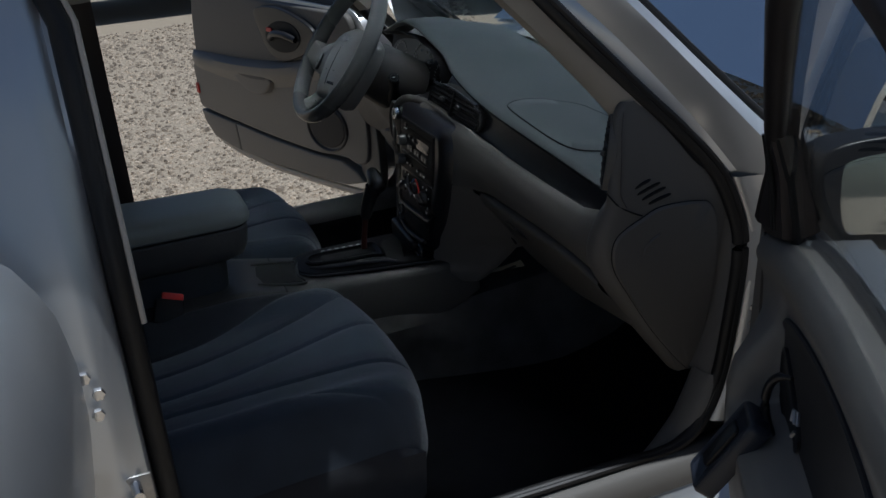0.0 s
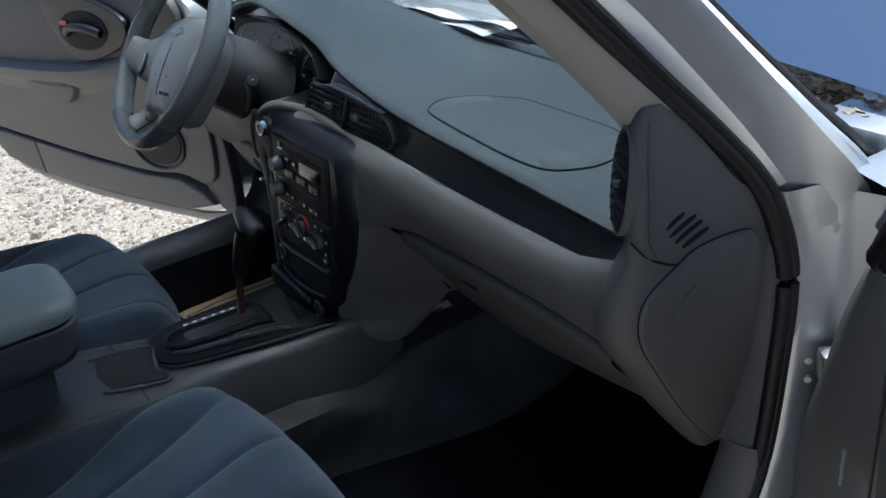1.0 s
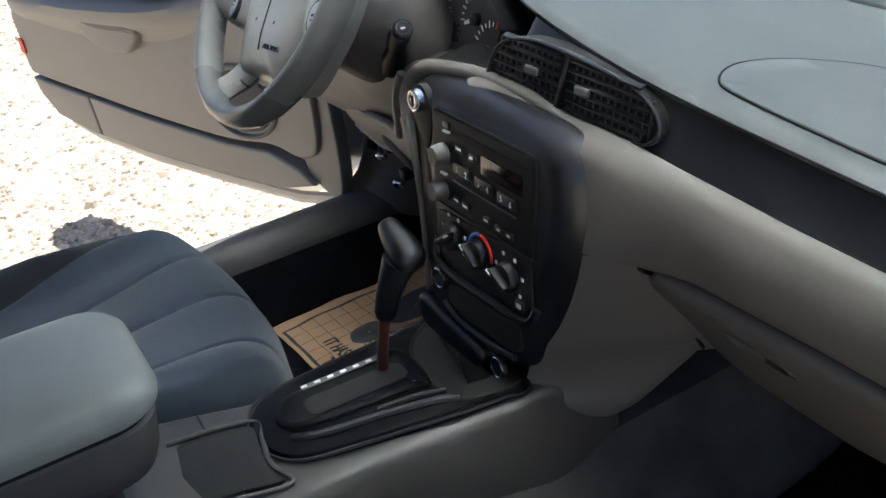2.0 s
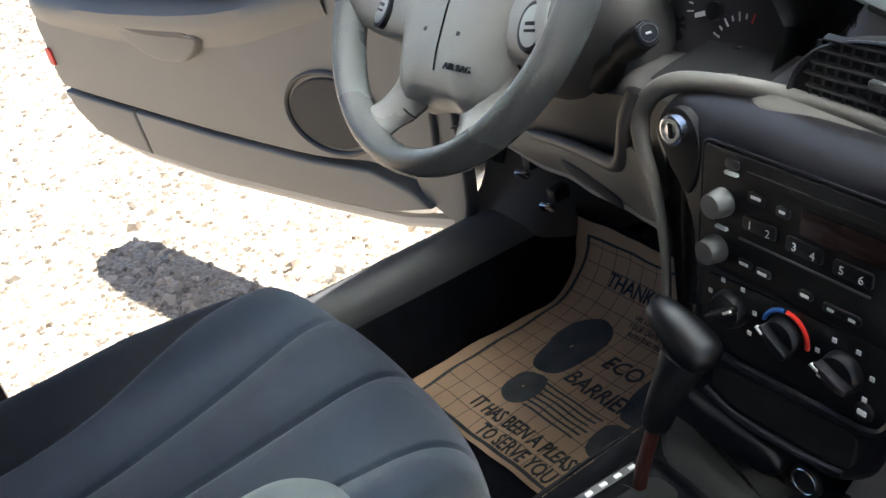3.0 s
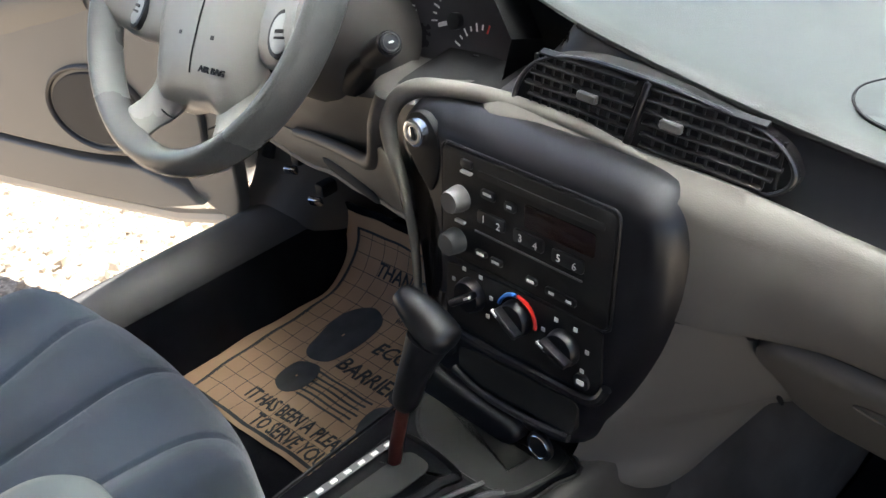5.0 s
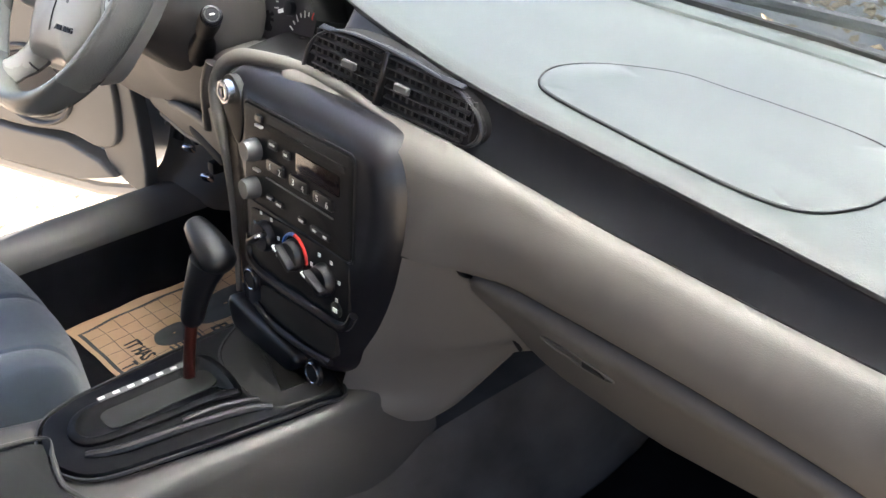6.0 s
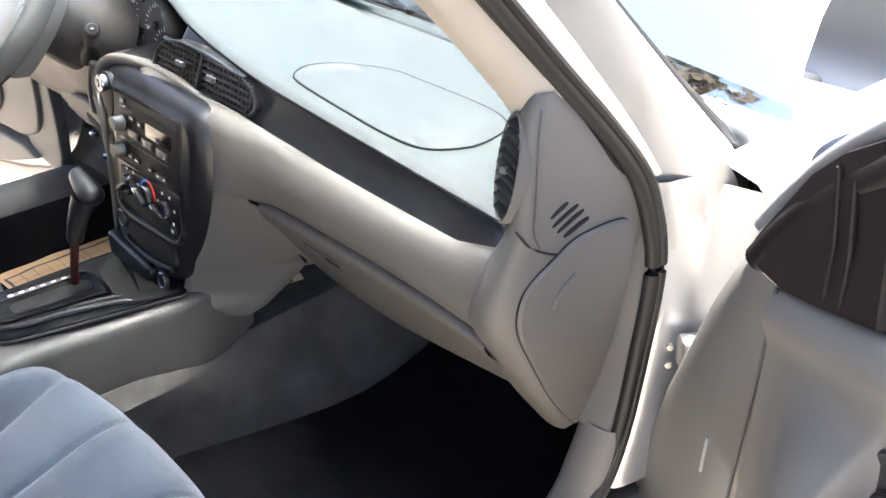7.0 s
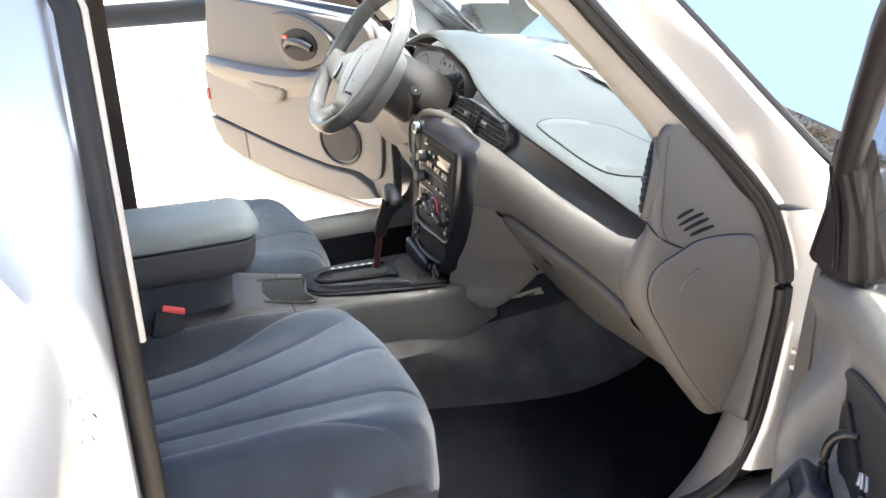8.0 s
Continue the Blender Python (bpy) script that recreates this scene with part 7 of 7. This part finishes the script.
# ---- parked vehicles beyond ----
def parked(nm, m, paint, label, length=4.6, height=1.75, ride=0.35):
    t = thing(nm, m.translation, label, "vehicle", "parked vehicles")
    prof = [(-0.5, 0.25), (-0.5, 0.55), (-0.44, 0.60), (-0.20, 0.62), (-0.10, 0.97), (0.22, 1.0), (0.34, 0.65), (0.49, 0.58), (0.5, 0.30), (0.46, 0.2), (-0.46, 0.2)]
    rows = []
    for y, s in ((-0.88, 0.94), (-0.92, 0.99), (-0.9, 1.0), (0.9, 1.0), (0.92, 0.99), (0.88, 0.94)):
        rows.append([m @ Vector((a * length * s, y * (1 if b < 0.7 else 0.82), b * height)) for a, b in prof])
    part("body", loft(rows, True, True), paint, t)
    for sy in (-1, 1):
        for sx in (-0.31, 0.31):
            W = m @ base((sx * length, sy * 0.90, ride), (1, 0, 0), (0, 0, 1)) @ (pose(0, 0, 0, 180) if sy > 0 else Matrix())
            w = part("wheel", disc(W, ride, -0.20, 0.02, 32, 0.03), RUBBER, t, "black tyre")
            part("rim", disc(W, ride * 0.64, 0.0, 0.03, 28, 0.01), CHROME, w, "bright wheel rim")
            for k in range(5):
                q = k * 72
                part("rim_hole", disc(W @ Matrix.Translation((ride * 0.38 * math.cos(radians(q)), ride * 0.38 * math.sin(radians(q)), 0)), ride * 0.12, 0.028, 0.033, 12, 0), HOLESHADE, w)
    for sy in (-1, 1):
        part("side_window", plate([(-0.16 * length, 0.66), (-0.09 * length, 0.93), (0.19 * length, 0.94), (0.28 * length, 0.67)] if height < 1 else [(-0.16 * length, 0.66 * height), (-0.09 * length, 0.93 * height), (0.19 * length, 0.94 * height), (0.28 * length, 0.67 * height)], m @ base((0, sy * 0.90, 0), (1, 0, 0), (0, 0, 1)) @ (Matrix() if sy < 0 else Matrix.Diagonal((1, 1, -1, 1))), -0.04, 0.012, 0), mat("dark_window", (0.01, 0.012, 0.014), 0.08), t, "dark side window")
    return t


parked("pickup_truck", pose(-8.6, 0.2, 0, 0, 0, 84), GREYCAR, "dark grey vehicle parked across the gravel lot", 5.2, 1.8, 0.38)
parked("parked_car", pose(-5.4, 4.6, 0, 0, 0, 62), DARKCAR, "dark green car parked beyond the windshield", 4.8, 1.6, 0.36)
parked("parked_van", pose(3.6, -9.5, 0, 0, 0, 20), SILVER, "pale vehicle parked behind", 5.0, 1.9, 0.36)
slab = part("pavement", box(3.0, 14, 7.5, 9.5, -0.02, 0.03, 0.01), CONC)
tagged(slab, "pale concrete strip across the lot", "pavement", kind="structure")
